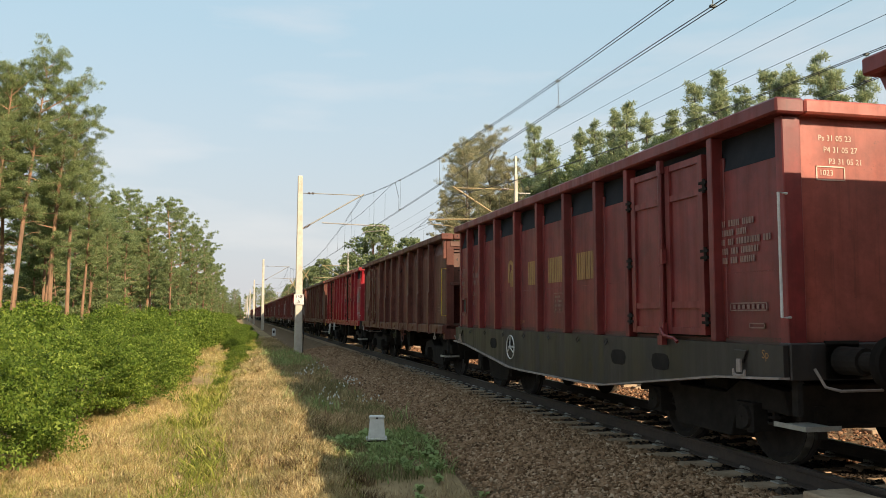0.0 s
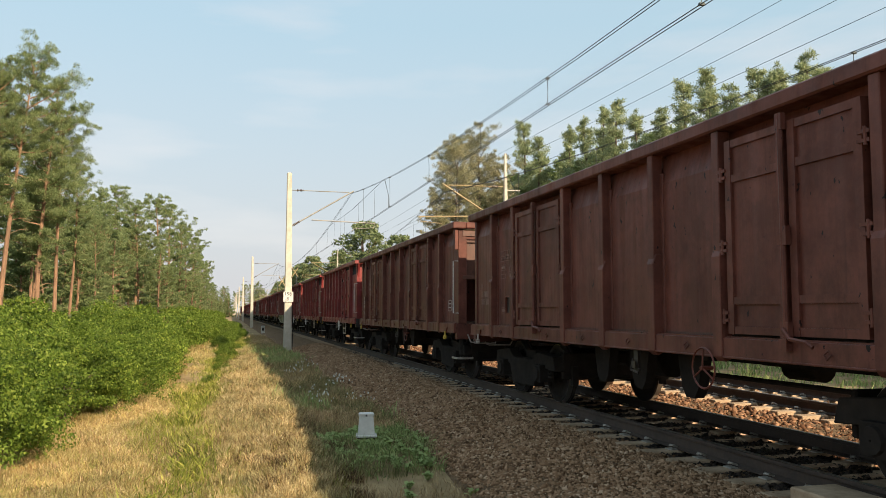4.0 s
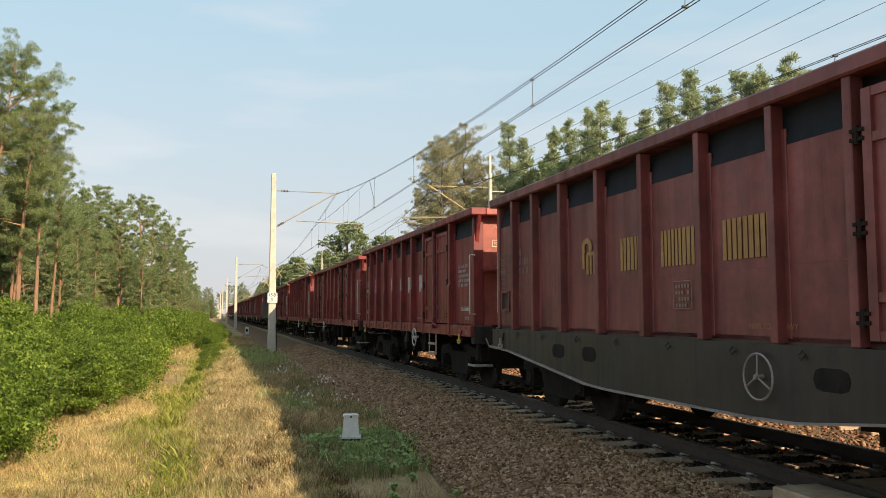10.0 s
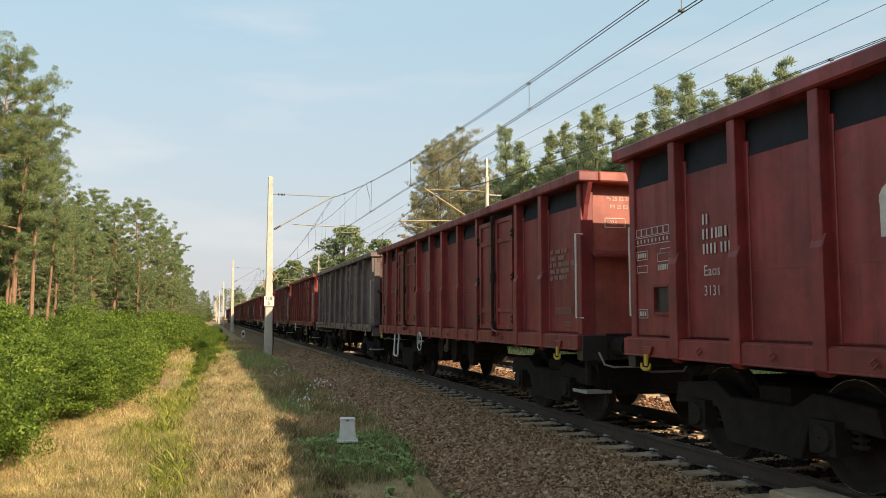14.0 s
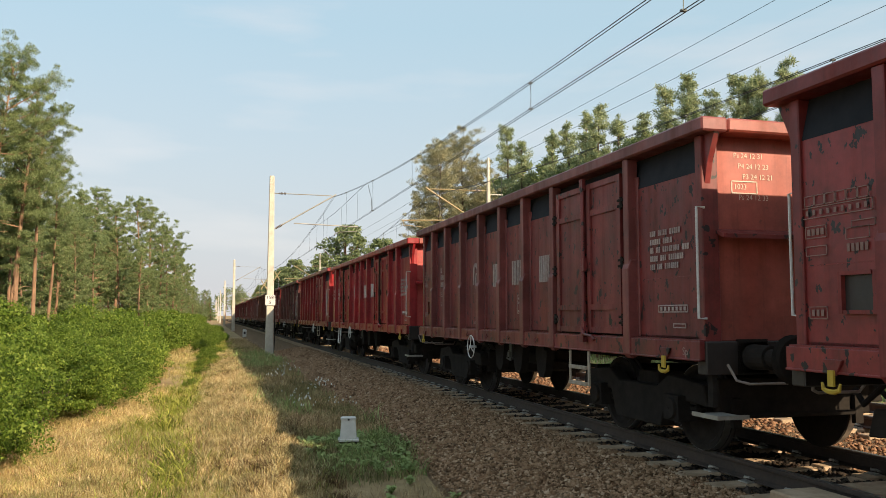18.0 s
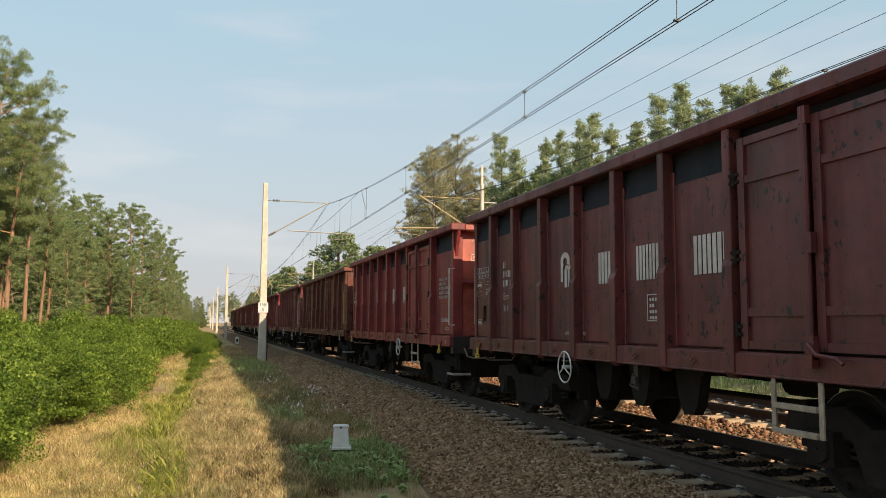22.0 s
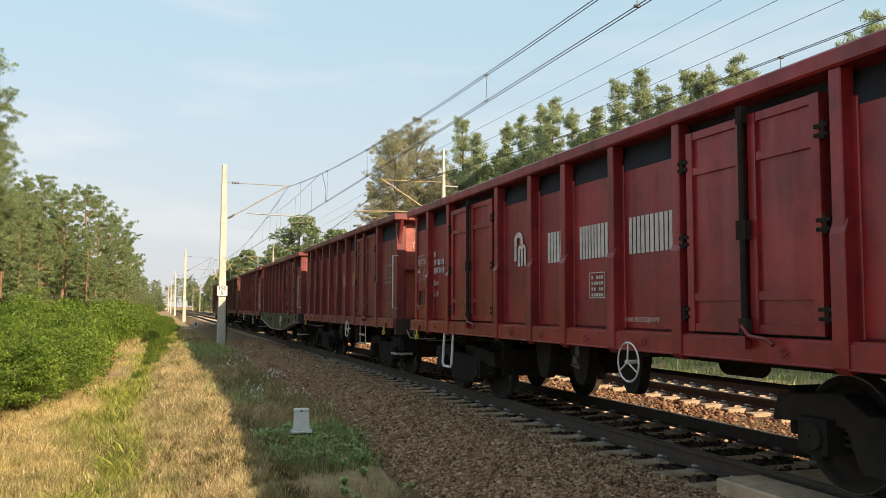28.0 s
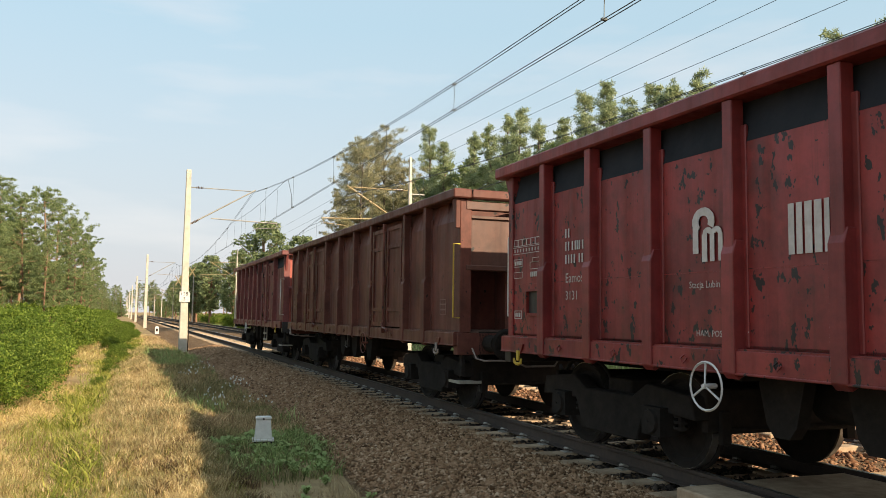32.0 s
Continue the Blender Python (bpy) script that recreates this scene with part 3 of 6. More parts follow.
def bogie(parent, y):
    b = part("bogie", "bogie", lambda: Solid().prism([(-0.94, -0.22), (-0.62, -0.30), (-0.62, -1.34), (-0.94, -1.34), (-0.94, -1.42), (0.94, -1.42), (0.94, -1.34), (0.62, -1.34), (0.62, -0.30), (0.94, -0.22), (0.94, 0.22), (0.62, 0.30), (0.62, 1.34), (0.94, 1.34), (0.94, 1.42), (-0.94, 1.42), (-0.94, 1.34), (-0.62, 1.34), (-0.62, 0.30), (-0.94, 0.22)], "z", 0.40, 0.80), UNDER, parent, (0, y, 0), "black cast bogie frame with coil springs", bevel=0.015)
    for sx in (-1, 1):
        part("side_frame", "side_frame", side_frame, UNDER, b, (sx, 0, 0), bevel=0.012)
    for dy in (-0.9, 0.9):
        if "wheelset" not in CACHE:
            CACHE["wheelset"] = wheelset().mesh("wheelset", [WHEEL, TREAD], 0, False)
        w = new("wheelset", CACHE["wheelset"])
        w.parent = b
        w.matrix_parent_inverse = Matrix.Translation((0, dy, 0))
        w.location = (0, 0, 0.46)
        WHEELSETS.append(w)
        for sx in (-1, 1):
            part("axle_box", "axle_box", axle_box, UNDER, b, (sx * 1.05, dy, 0), turn=0 if sx < 0 else 180)
            for o in (-0.24, 0.24):
                part("spring", "spring", spring, UNDER, b, (sx * 1.0, dy + o, 0.42))
    for dy in (-0.36, 0.36, -1.44, 1.44):
        part("brake_block", "brake_block", lambda: Solid().box(-0.80, -0.70, -0.03, 0.03, 0.30, 0.60).box(0.70, 0.80, -0.03, 0.03, 0.30, 0.60).rod([(-0.75, 0, 0.42), (0.75, 0, 0.42)], 0.03), UNDER, b, (0, dy * (1.0 if abs(dy) < 1 else 1.0), 0))
    return b


def buffer():
    s = Solid()
    s.rod([(0, 0.0, 0), (0, -0.30, 0)], [0.125, 0.115], 16)
    s.rod([(0, -0.30, 0), (0, -0.58, 0)], 0.085, 14)
    s.lathe([(0.01, -0.575), (0.20, -0.575), (0.225, -0.59), (0.19, -0.615), (0.01, -0.62)], "y", (0, 0, 0), 20)
    return s.box(-0.17, 0.17, -0.02, 0.0, -0.17, 0.17)


def post_mesh(h, short=False):
    """A pressed side post: narrow above, wider with a slanted shoulder below; the short kind stands on the sill."""
    s = Solid()
    if short:
        s.prism([(-HALF, 1.185), (-HALF, h - 0.14), (-WALL + 0.02, h - 0.14), (-WALL + 0.02, 1.185)], "y", -0.045, 0.045)
        return s.box(-WALL - 0.012, -WALL + 0.02, -0.10, 0.10, 1.22, h - 0.35)
    s.prism([(-HALF, 1.05), (-HALF, h - 0.14), (-WALL + 0.02, h - 0.14), (-WALL + 0.02, 1.05)], "y", -0.058, 0.058)
    s.prism([(-HALF - 0.02, 1.02), (-HALF - 0.02, 1.97), (-HALF + 0.02, 2.08), (-WALL + 0.02, 2.08), (-WALL + 0.02, 1.02), (-HALF + 0.03, 0.97)], "y", -0.072, 0.072)
    return s.box(-WALL - 0.015, -WALL + 0.02, -0.11, 0.11, 1.22, h - 0.35)


def leaf_mesh(w, h0, h1):
    """One door leaf: raised frame, three recessed fields."""
    x = -HALF + 0.012
    s = Solid().box(x + 0.03, -WALL + 0.02, -w / 2, w / 2, h0, h1)
    fr = 0.09
    s.box(x, x + 0.035, -w / 2, -w / 2 + fr, h0, h1).box(x, x + 0.035, w / 2 - fr, w / 2, h0, h1)
    for z in (h0, h0 + (h1 - h0) * 0.15, h1 - (h1 - h0) * 0.22, h1 - 0.07):
        s.box(x + 0.006, x + 0.035, -w / 2 + fr, w / 2 - fr, z, z + 0.07)
    return s


def bars(parent, y, z, rows, mat, height=0.09, x=-1.352, name="lettering", label="", gap=1.5):
    """Lines of unreadable or private writing as plain bars. rows: (offset, widths) from the top down, read towards the leading end."""
    s = Solid()
    for i, (o, ws) in enumerate(rows):
        yy = y - o
        for w in ws:
            z1 = z - i * height * gap
            if w > 0:
                k = w if w < 0.044 else w * 0.55
                s.box(x - 0.003, x, yy - k, yy, z1 - height, z1)
            yy -= abs(w) + min(height * 0.22, 0.014)
    ob = part(name, None, lambda: s, mat, parent, label=label)
    ob["kind"] = "stuff"
    return ob


def lettered(parent, text, y, z, size, mat, x=-1.354, end=False):
    """Readable lettering on the side (or, with end, on the leading end wall)."""
    me = words(text, size)
    ob = tagged(new("lettering", me), kind="stuff")
    ob.parent = parent
    turn = Matrix(((0, 0, -1, 0), (-1, 0, 0, 0), (0, 1, 0, 0), (0, 0, 0, 1)))
    if end:
        turn = Matrix(((1, 0, 0, 0), (0, 0, -1, 0), (0, 1, 0, 0), (0, 0, 0, 1)))
    ob.matrix_basis = Matrix.Translation((x, y, z)) @ turn
    if not me.materials:
        me.materials.append(mat)
    elif me.materials[0] != mat:
        ob.material_slots[0].link, ob.material_slots[0].material = "OBJECT", mat
    return ob


def outline(s, x, y0, y1, z0, z1, w=0.012):
    s.box(x - 0.003, x, y0, y1, z0, z0 + w).box(x - 0.003, x, y0, y1, z1 - w, z1)
    return s.box(x - 0.003, x, y0, y0 + w, z0, z1).box(x - 0.003, x, y1 - w, y1, z0, z1)


def big_mark(parent, y, z, h, mat):
    """The round-shouldered owner's mark, as a plain shape of arcs and legs."""
    s, lift = Solid(), 0.0
    def at(u, w, d):
        return (-1.352 - lift - 0.003 * d, y - u * h * 1.18, z + w * h)
    def arc(cu, cw, r, a0, a1, wd, stretch=1.0):
        nonlocal lift
        lift += 0.0008
        n, v, f = 12, [], []
        for i in range(n + 1):
            a = radians(a0 + (a1 - a0) * i / n)
            q = [(cu + (r + e) * math.cos(a), cw + (r + e) * math.sin(a) * stretch) for e in (-wd, wd)]
            v += [at(u, w, d) for d in (0, 1) for u, w in q]
        for i in range(n):
            k = 4 * i
            f += [(k + 2, k + 3, k + 7, k + 6), (k, k + 4, k + 5, k + 1), (k, k + 2, k + 6, k + 4), (k + 1, k + 5, k + 7, k + 3)]
        s.faces(v, f + [(0, 1, 3, 2), (4 * n, 4 * n + 2, 4 * n + 3, 4 * n + 1)])
    def leg(u0, u1, w0, w1):
        nonlocal lift
        lift += 0.0008
        q = [(u0, w0), (u1, w0), (u1, w1), (u0, w1)]
        s.faces([at(u, w, 0) for u, w in q] + [at(u, w, 1) for u, w in q], [(0, 1, 2, 3), (7, 6, 5, 4), (0, 4, 5, 1), (2, 6, 7, 3), (1, 5, 6, 2), (3, 7, 4, 0)])
    arc(0.27, 0.73, 0.19, -30, 230, 0.075)
    leg(0.02, 0.15, 0.16, 0.70)
    leg(0.24, 0.36, 0.0, 0.50)
    arc(0.38, 0.50, 0.07, 0, 180, 0.05)
    arc(0.58, 0.50, 0.07, 0, 180, 0.05)
    leg(0.43, 0.53, 0.0, 0.50)
    leg(0.62, 0.72, 0.0, 0.50)
    return part("owner_mark", None, lambda: s, mat, parent)


def big_word(parent, y, z, h, letters, mat):
    """A word of the owner's name as plain upright bars, two or three for each letter."""
    s = Solid()
    def blk(a, b, c, d):
        s.box(-1.355, -1.352, y - b * h, y - a * h, z + c * h, z + d * h)
    for w in letters:
        if w < 0.2:
            blk(0, w, 0, 1)
        else:
            m = 3 if w > 0.45 else 2
            t = (w - 0.055 * (m - 1)) / m
            for q in range(m):
                blk(q * (t + 0.055), q * (t + 0.055) + t, 0, 1)
        y -= (w + 0.06) * h
    ob = part("owner_lettering", None, lambda: s, mat, parent)
    ob["kind"] = "stuff"
    return ob


def hook(parent, y, mat, sill):
    part("hook_bracket", "hook_bracket", lambda: Solid().prism([(-0.10, 1.12), (0.10, 1.12), (0.03, 1.0), (-0.03, 1.0)], "x", -1.475, -1.45), sill, parent, (0, y, 0), bevel=0.004)
    part("tie_hook", "tie_hook", lambda: Solid().box(-1.497, -1.478, -0.03, 0.03, 0.92, 1.04).rod([(-1.49, -0.095, 0.945), (-1.49, -0.08, 0.895), (-1.49, -0.03, 0.88), (-1.49, 0.03, 0.88), (-1.49, 0.08, 0.895), (-1.49, 0.095, 0.945)], [0.010, 0.017, 0.020, 0.020, 0.017, 0.010], 6), mat, parent, (0, y, 0), "double tie-down hook", bevel=0.0)


SHORT = dict(length=11.1, top=3.36, doors=[(1.50, 3.50)], posts=[1.43, 3.57, 4.70, 5.76, 6.85, 7.95, 9.02, 10.03], wheel=7.05, ladder=2.74, hooks=(0.60, 10.55), marks=(7.42, 6.30, 5.38, 4.25), numbers=(9.72, 11.0), word_z=1.93)
FISH = dict(length=11.1, top=3.34, doors=[(1.15, 2.90)], posts=[1.08, 2.95, 3.86, 4.96, 6.09, 7.18, 8.31, 9.32, 10.17], wheel=4.02, ladder=None, hooks=(0.6, 10.6), marks=(7.78, 6.72, 5.80, 4.68), numbers=(10.16, 11.0), word_z=1.93)
LONG = dict(length=12.8, top=3.30, doors=[(2.28, 4.08), (8.62, 10.58)], posts=[1.22, 2.20, 4.15, 5.33, 6.45, 7.40, 8.54, 10.66, 11.78], wheel=8.05, ladder=10.65, hooks=(0.55, 12.25), marks=(8.10, 7.04, 6.20, 5.12), numbers=(11.72, 12.78), word_z=2.0)
BOX = dict(length=12.8, top=3.32, doors=[(2.42, 4.36), (8.30, 10.32)], posts=[1.30, 2.36, 4.42, 5.70, 6.98, 8.24, 10.38, 11.52], wheel=4.62, ladder=None, hooks=(0.6, 12.2), marks=None, numbers=(12.47, 11.28))
ONEDOOR = dict(length=12.8, top=3.32, doors=[(8.87, 10.91)], posts=[1.45, 2.72, 4.02, 5.36, 6.60, 7.70, 8.81, 10.97], wheel=4.52, ladder=None, hooks=(0.6, 12.2), marks=None, numbers=(12.52, 11.80))


def wagon(kind, shape, coat, letter, label, sill_coat=None, dates=(), type_word="", name_words=True, hook_coat=YELLOW, recess=False, wheel_coat=WHITE, rail_coat=WHITE, station=False, wheel=None, end_coat=None, word_z=None, shift=0.0, stirrup=True, digits=None):
    n, top = shape["length"], shape["top"]
    wheel_at = wheel or shape["wheel"]
    w = thing("freight_wagon", pose(TX, 0, 0), label, "wagon", "wagons of the passing train")
    sc = sill_coat or coat
    k = kind
    trim = {WORN: RED, BATTERED: MAROON}.get(coat, coat)
    ov = 0.17 if kind in ("short", "long") else 0.05
    # floor, walls, upper flare and rails
    part("floor", k + "floor", lambda: Solid().box(-WALL, WALL, 0.1, n - 0.1, 1.14, 1.24), INSIDE, w)
    deep = {"long": 0.42, "box": 0.46, "one": 0.46}.get(kind, 0.49)  # below this the wall stands upright, above it leans in under the rail
    for sx in (-1, 1):
        def side():
            s = Solid()
            s.prism([(-WALL, 1.2), (-WALL, top - deep), (-WALL + 0.09, top - 0.14), (-WALL + 0.12, top - 0.14), (-WALL + 0.03, top - deep), (-WALL + 0.03, 1.2)], "y", 0.06, n - 0.06)
            return s
        part("side_wall", k + "side", side, coat, w, (0, 0 if sx < 0 else n, 0), turn=0 if sx < 0 else 180)
        part("top_rail", k + "cap", lambda: Solid().box(-HALF - 0.03, -WALL + 0.15, -ov, n + ov, top - 0.14, top), trim, w, (0, 0 if sx < 0 else n, 0), "steel top rail", bevel=0.018, turn=0 if sx < 0 else 180)
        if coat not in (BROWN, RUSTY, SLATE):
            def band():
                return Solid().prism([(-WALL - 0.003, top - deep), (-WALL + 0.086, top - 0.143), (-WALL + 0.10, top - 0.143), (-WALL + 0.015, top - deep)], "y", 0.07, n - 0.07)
            part("upper_band", k + "band", band, SHADEBAND, w, (0, 0 if sx < 0 else n, 0), "dark strip painted as shade under the top rail", turn=0 if sx < 0 else 180)
        if kind == "fish":
            def sill():
                return Solid().prism([(0.0, 1.18), (n, 1.18), (n, 0.90), (n - 0.9, 0.85), (n - 3.6, 0.57), (n - 4.2, 0.55), (4.2, 0.55), (3.6, 0.57), (1.0, 0.86), (0.0, 0.91)], "x", -HALF, -HALF + 0.05)
            part("fishbelly_sill", k + "sill", sill, sc, w, (0, 0 if sx < 0 else n, 0), "deep dark-grey fishbelly sill", turn=0 if sx < 0 else 180)
            def flange():
                return Solid().prism([(0.0, 0.91), (1.0, 0.86), (3.6, 0.57), (4.2, 0.55), (n - 4.2, 0.55), (n - 3.6, 0.57), (n - 0.9, 0.85), (n, 0.90), (n, 0.88), (n - 0.9, 0.83), (n - 3.6, 0.55), (n - 4.2, 0.53), (4.2, 0.53), (3.6, 0.55), (1.0, 0.84), (0.0, 0.89)], "x", -HALF - 0.05, -HALF + 0.15)
            part("lower_flange", k + "flange", flange, HOOKGREY, w, (0, 0 if sx < 0 else n, 0), turn=0 if sx < 0 else 180)
        else:
            part("side_sill", k + "sill", lambda: Solid().box(-HALF, -HALF + 0.06, 0.0, n, 1.01, 1.20).box(-HALF - 0.012, -HALF + 0.09, 0.0, n, 1.01, 1.03), sc, w, (0, 0 if sx < 0 else n, 0), turn=0 if sx < 0 else 180, bevel=0.006)
            part("sill_step", k + "step", lambda: Solid().box(-HALF + 0.02, -WALL + 0.01, 0.02, n - 0.02, 1.190, 1.215), coat, w, (0, 0 if sx < 0 else n, 0), turn=0 if sx < 0 else 180)
        for y in shape["posts"]:
            part("side_post", k + "post", lambda: post_mesh(top, kind == "fish"), trim, w, (0, y + (shift if y > 3.6 else 0.0), 0), turn=0 if sx < 0 else 180, bevel=0.008)
        for y0, y1 in shape["doors"]:
            lw = (y1 - y0) / 2 - 0.115
            # Black sheet behind the leaves stands in for shade in the gaps.
            part("door_shadow_gap", k + "gap%.2f" % (y1 - y0), lambda: Solid().box(-WALL - 0.012, -WALL - 0.002, -(y1 - y0) / 2, (y1 - y0) / 2, 1.22, top - 0.26), UNDER, w, (0, (y0 + y1) / 2, 0), "dark sheet painted as shade in the door rebate", turn=0 if sx < 0 else 180)
            for c in (y0 + lw / 2 + 0.085, y1 - lw / 2 - 0.085):
                d = part("door_leaf", k + "leaf%.2f" % lw, lambda: leaf_mesh(lw, 1.24, top - 0.27), coat, w, (0, c, 0), turn=0 if sx < 0 else 180)
                if sx < 0:
                    e = -1 if c < (y0 + y1) / 2 else 1
                    for z in (1.40, 2.05, 2.74):
                        part("hinge", "hinge%d" % e, lambda: Solid().rod([(-HALF + 0.004, e * 0.01, -0.07), (-HALF + 0.004, e * 0.01, 0.07)], 0.017, 8).box(-HALF - 0.004, -HALF + 0.022, -0.055, 0.075, -0.048, -0.020).box(-HALF - 0.004, -HALF + 0.022, -0.055, 0.075, 0.020, 0.048), coat if kind in ("box", "one") else UNDER, d, (0, e * (lw / 2 + 0.035), z))
            if sx < 0:
                yc = (y0 + y1) / 2
                part("lock_bar", k + "lock", lambda: Solid().rod([(-HALF - 0.03, 0, 1.16), (-HALF - 0.03, 0, top - 0.2)], 0.026, 8).box(-HALF - 0.05, -HALF, -0.05, 0.05, 1.18, 1.36).box(-HALF - 0.05, -HALF, -0.06, 0.06, 2.00, 2.16).box(-HALF - 0.05, -HALF, -0.04, 0.04, top - 0.34, top - 0.2), UNDER if kind == "long" else coat, w, (0, yc, 0))
                part("lock_handle", "lock_handle", lambda: Solid().rod([(-HALF - 0.06, 0.0, 1.30), (-HALF - 0.07, -0.10, 1.22), (-HALF - 0.07, -0.30, 1.20), (-HALF - 0.06, -0.36, 1.16)], 0.018, 6).box(-HALF - 0.07, -HALF - 0.01, -0.05, 0.05, 1.12, 1.22), sc if sc is not SILL else coat, w, (0, yc, 0))
    if kind in ("short", "long", "fish"):
        part("panel_seam", k + "seam", lambda: Solid().box(-WALL - 0.003, -WALL + 0.01, 0.14, n - 0.14, 1.842, 1.850), coat, w)
    # ends
    for yy, tn in ((0.0, 0), (n, 180)):
        if recess and tn == 0:
            def endw():
                s = Solid().box(-WALL + 0.04, WALL - 0.04, 0.62, 0.66, 1.2, top - 0.15)
                return s
            part("end_wall", k + "recess", endw, coat, w, (0, 0, 0), "recessed end with crossbeams and platform", bevel=0.008)
            for z0, z1 in ((top - 0.30, top - 0.17), (2.12, 2.20)):
                part("crossbeam", k + "beam%.2f" % z0, lambda: Solid().box(-WALL + 0.09, WALL - 0.09, 0.02, 0.16, z0, z1), ENDBROWN, w, bevel=0.01)
            part("end_plate", k + "eplate", lambda: Solid().box(-WALL + 0.09, WALL - 0.09, 0.10, 0.13, 2.20, top - 0.40).box(-WALL + 0.09, WALL - 0.09, 0.06, 0.14, top - 0.42, top - 0.38).box(-0.30, 0.05, 0.05, 0.08, 2.34, 2.37), ENDBROWN, w)
            for sx in (-0.46, 0.46):
                part("end_post", k + "rpost", lambda: Solid().box(-0.04, 0.04, 0.25, 0.62, 1.2, top - 0.3), coat, w, (sx, 0, 0))
            part("end_platform", k + "platform", lambda: Solid().box(-WALL, WALL, -0.02, 0.62, 1.12, 1.2), sc, w)
            for sx in (-1, 1):
                part("corner_post", k + "cpost", lambda: Solid().box(-0.09, 0.09, 0.03, 0.10, 1.2, top - 0.15), coat, w, (sx * (WALL - 0.09), 0.0, 0), bevel=0.008)
                part("corner_bracket", k + "bracket", lambda: Solid().prism([(0.0, top - 0.142), (0.16, top - 0.142), (0.16, top - 0.20), (0.05, top - 0.58), (0.0, top - 0.58)], "x", -0.035, 0.035), coat, w, (sx * (WALL + 0.04), 0.02, 0), bevel=0.006)
        else:
            def endw():
                s = Solid().box(-WALL, WALL, 0.08, 0.12, 1.2, top - 0.12)
                return s
            part("end_wall", k + "end", endw, end_coat or (RED_SUNLIT if dates else coat), w, (0, yy, 0), bevel=0.008, turn=tn)
            for xa, xb, ya in ((-WALL - 0.03, -WALL + 0.16, 0.03), (WALL - 0.16, WALL + 0.03, 0.03), (0.06, 0.18, 0.0), (0.68, 0.80, 0.0)):
                part("end_post", k + "epost%.2f" % xa, lambda: Solid().box(xa, xb, ya, 0.14, 1.19, top - 0.14), coat, w, (0, yy, 0), bevel=0.01, turn=tn)
            if kind in ("short", "long"):
                part("end_ledge", k + "ledge", lambda: Solid().prism([(-0.10, 2.20), (0.08, 2.27), (0.08, 2.30), (-0.10, 2.24)], "x", -WALL + 0.12, WALL - 0.12), coat, w, (0, yy, 0), turn=tn)
                for sx in (-1, 1):
                    part("corner_gusset", k + "gusset", lambda: Solid().prism([(-ov + 0.02, top - 0.142), (0.12, top - 0.142), (0.12, top - 0.75), (0.03, top - 0.62), (-0.02, top - 0.42), (-ov * 0.55, top - 0.26)], "x", -0.03, 0.03), coat, w, (sx * (WALL - 0.04), yy, 0), turn=tn)
        part("end_rail", k + "endcap", lambda: Solid().box(-WALL + 0.15, WALL - 0.15, -ov - 0.005, 0.14, top - 0.135, top - 0.004), RED_SUNLIT if dates else trim, w, (0, yy, 0), bevel=0.018, turn=tn)
        part("headstock", k + "headstock", lambda: Solid().box(-HALF + 0.06, HALF - 0.06, -0.02, 0.14, 0.88, 1.2), SILL if kind in ("short", "long") else sc, w, (0, yy, 0), bevel=0.01, turn=tn)
        for sx in (-1, 1):
            part("buffer", "buffer", buffer, UNDER, w, (sx * 0.875, yy, 1.05), "greasy black buffer with round head", smooth=False, turn=tn)
        part("coupling", "coupling", lambda: Solid().rod([(0, 0, 1.02), (0, -0.30, 1.02), (0, -0.36, 1.08), (0, -0.42, 1.02), (0, -0.36, 0.96)], 0.04, 8).rod([(-0.05, -0.30, 1.0), (-0.05, -0.50, 0.86), (0.05, -0.62, 0.86), (0.05, -0.62, 1.0)], 0.025, 6), UNDER, w, (0, yy, 0), "screw coupling", turn=tn)
        part("brake_hose", "brake_hose", lambda: Solid().rod([(0.35, 0, 0.98), (0.36, -0.20, 0.80), (0.34, -0.40, 0.66), (0.28, -0.56, 0.78)], 0.028, 7), UNDER, w, (0, yy, 0), turn=tn)
        # corner step, grab rails
        for sx in (-1, 1):
            if sx == (-1 if tn == 0 else 1):
                st = part("corner_step", "corner_step", lambda: Solid().box(-0.025, 0.025, 0.02, 0.10, 0.52, 1.02), UNDER, w, (sx * 1.28, yy, 0.05), turn=tn)
                part("tread", "step_tread", lambda: Solid().box(-0.17, 0.17, -0.26, 0.16, 0.435, 0.455).box(-0.17, 0.17, -0.265, -0.25, 0.435, 0.475).box(-0.17, -0.155, -0.25, 0.16, 0.455, 0.475), GALV, st, label="galvanised step tread")
            part("shunter_rail", "shunter%d" % sx, lambda: Solid().rod([(sx * 1.16, -0.02, 0.98), (sx * 1.12, -0.10, 0.83), (sx * 1.02, -0.16, 0.80), (sx * 0.60, -0.16, 0.80), (sx * 0.56, -0.08, 0.92)], 0.014, 6), HOOKGREY, w, (0, yy, 0), turn=tn)
        part("grab_rail", k + "grab", lambda: Solid().rod([(-HALF + 0.10, 0.02, 1.42), (-HALF - 0.02, -0.03, 1.42), (-HALF - 0.02, -0.03, 2.50), (-HALF + 0.10, 0.02, 2.50)], 0.0125, 7), rail_coat, w, (0, yy, 0), "painted grab rail", turn=tn)
        part("grab_rail", k + "grab_far", lambda: Solid().rod([(HALF - 0.12, 0.03, 1.45), (HALF - 0.12, -0.05, 1.45), (HALF - 0.12, -0.05, 2.46), (HALF - 0.12, 0.03, 2.46)], 0.0125, 7), rail_coat, w, (0, yy, 0), turn=tn)
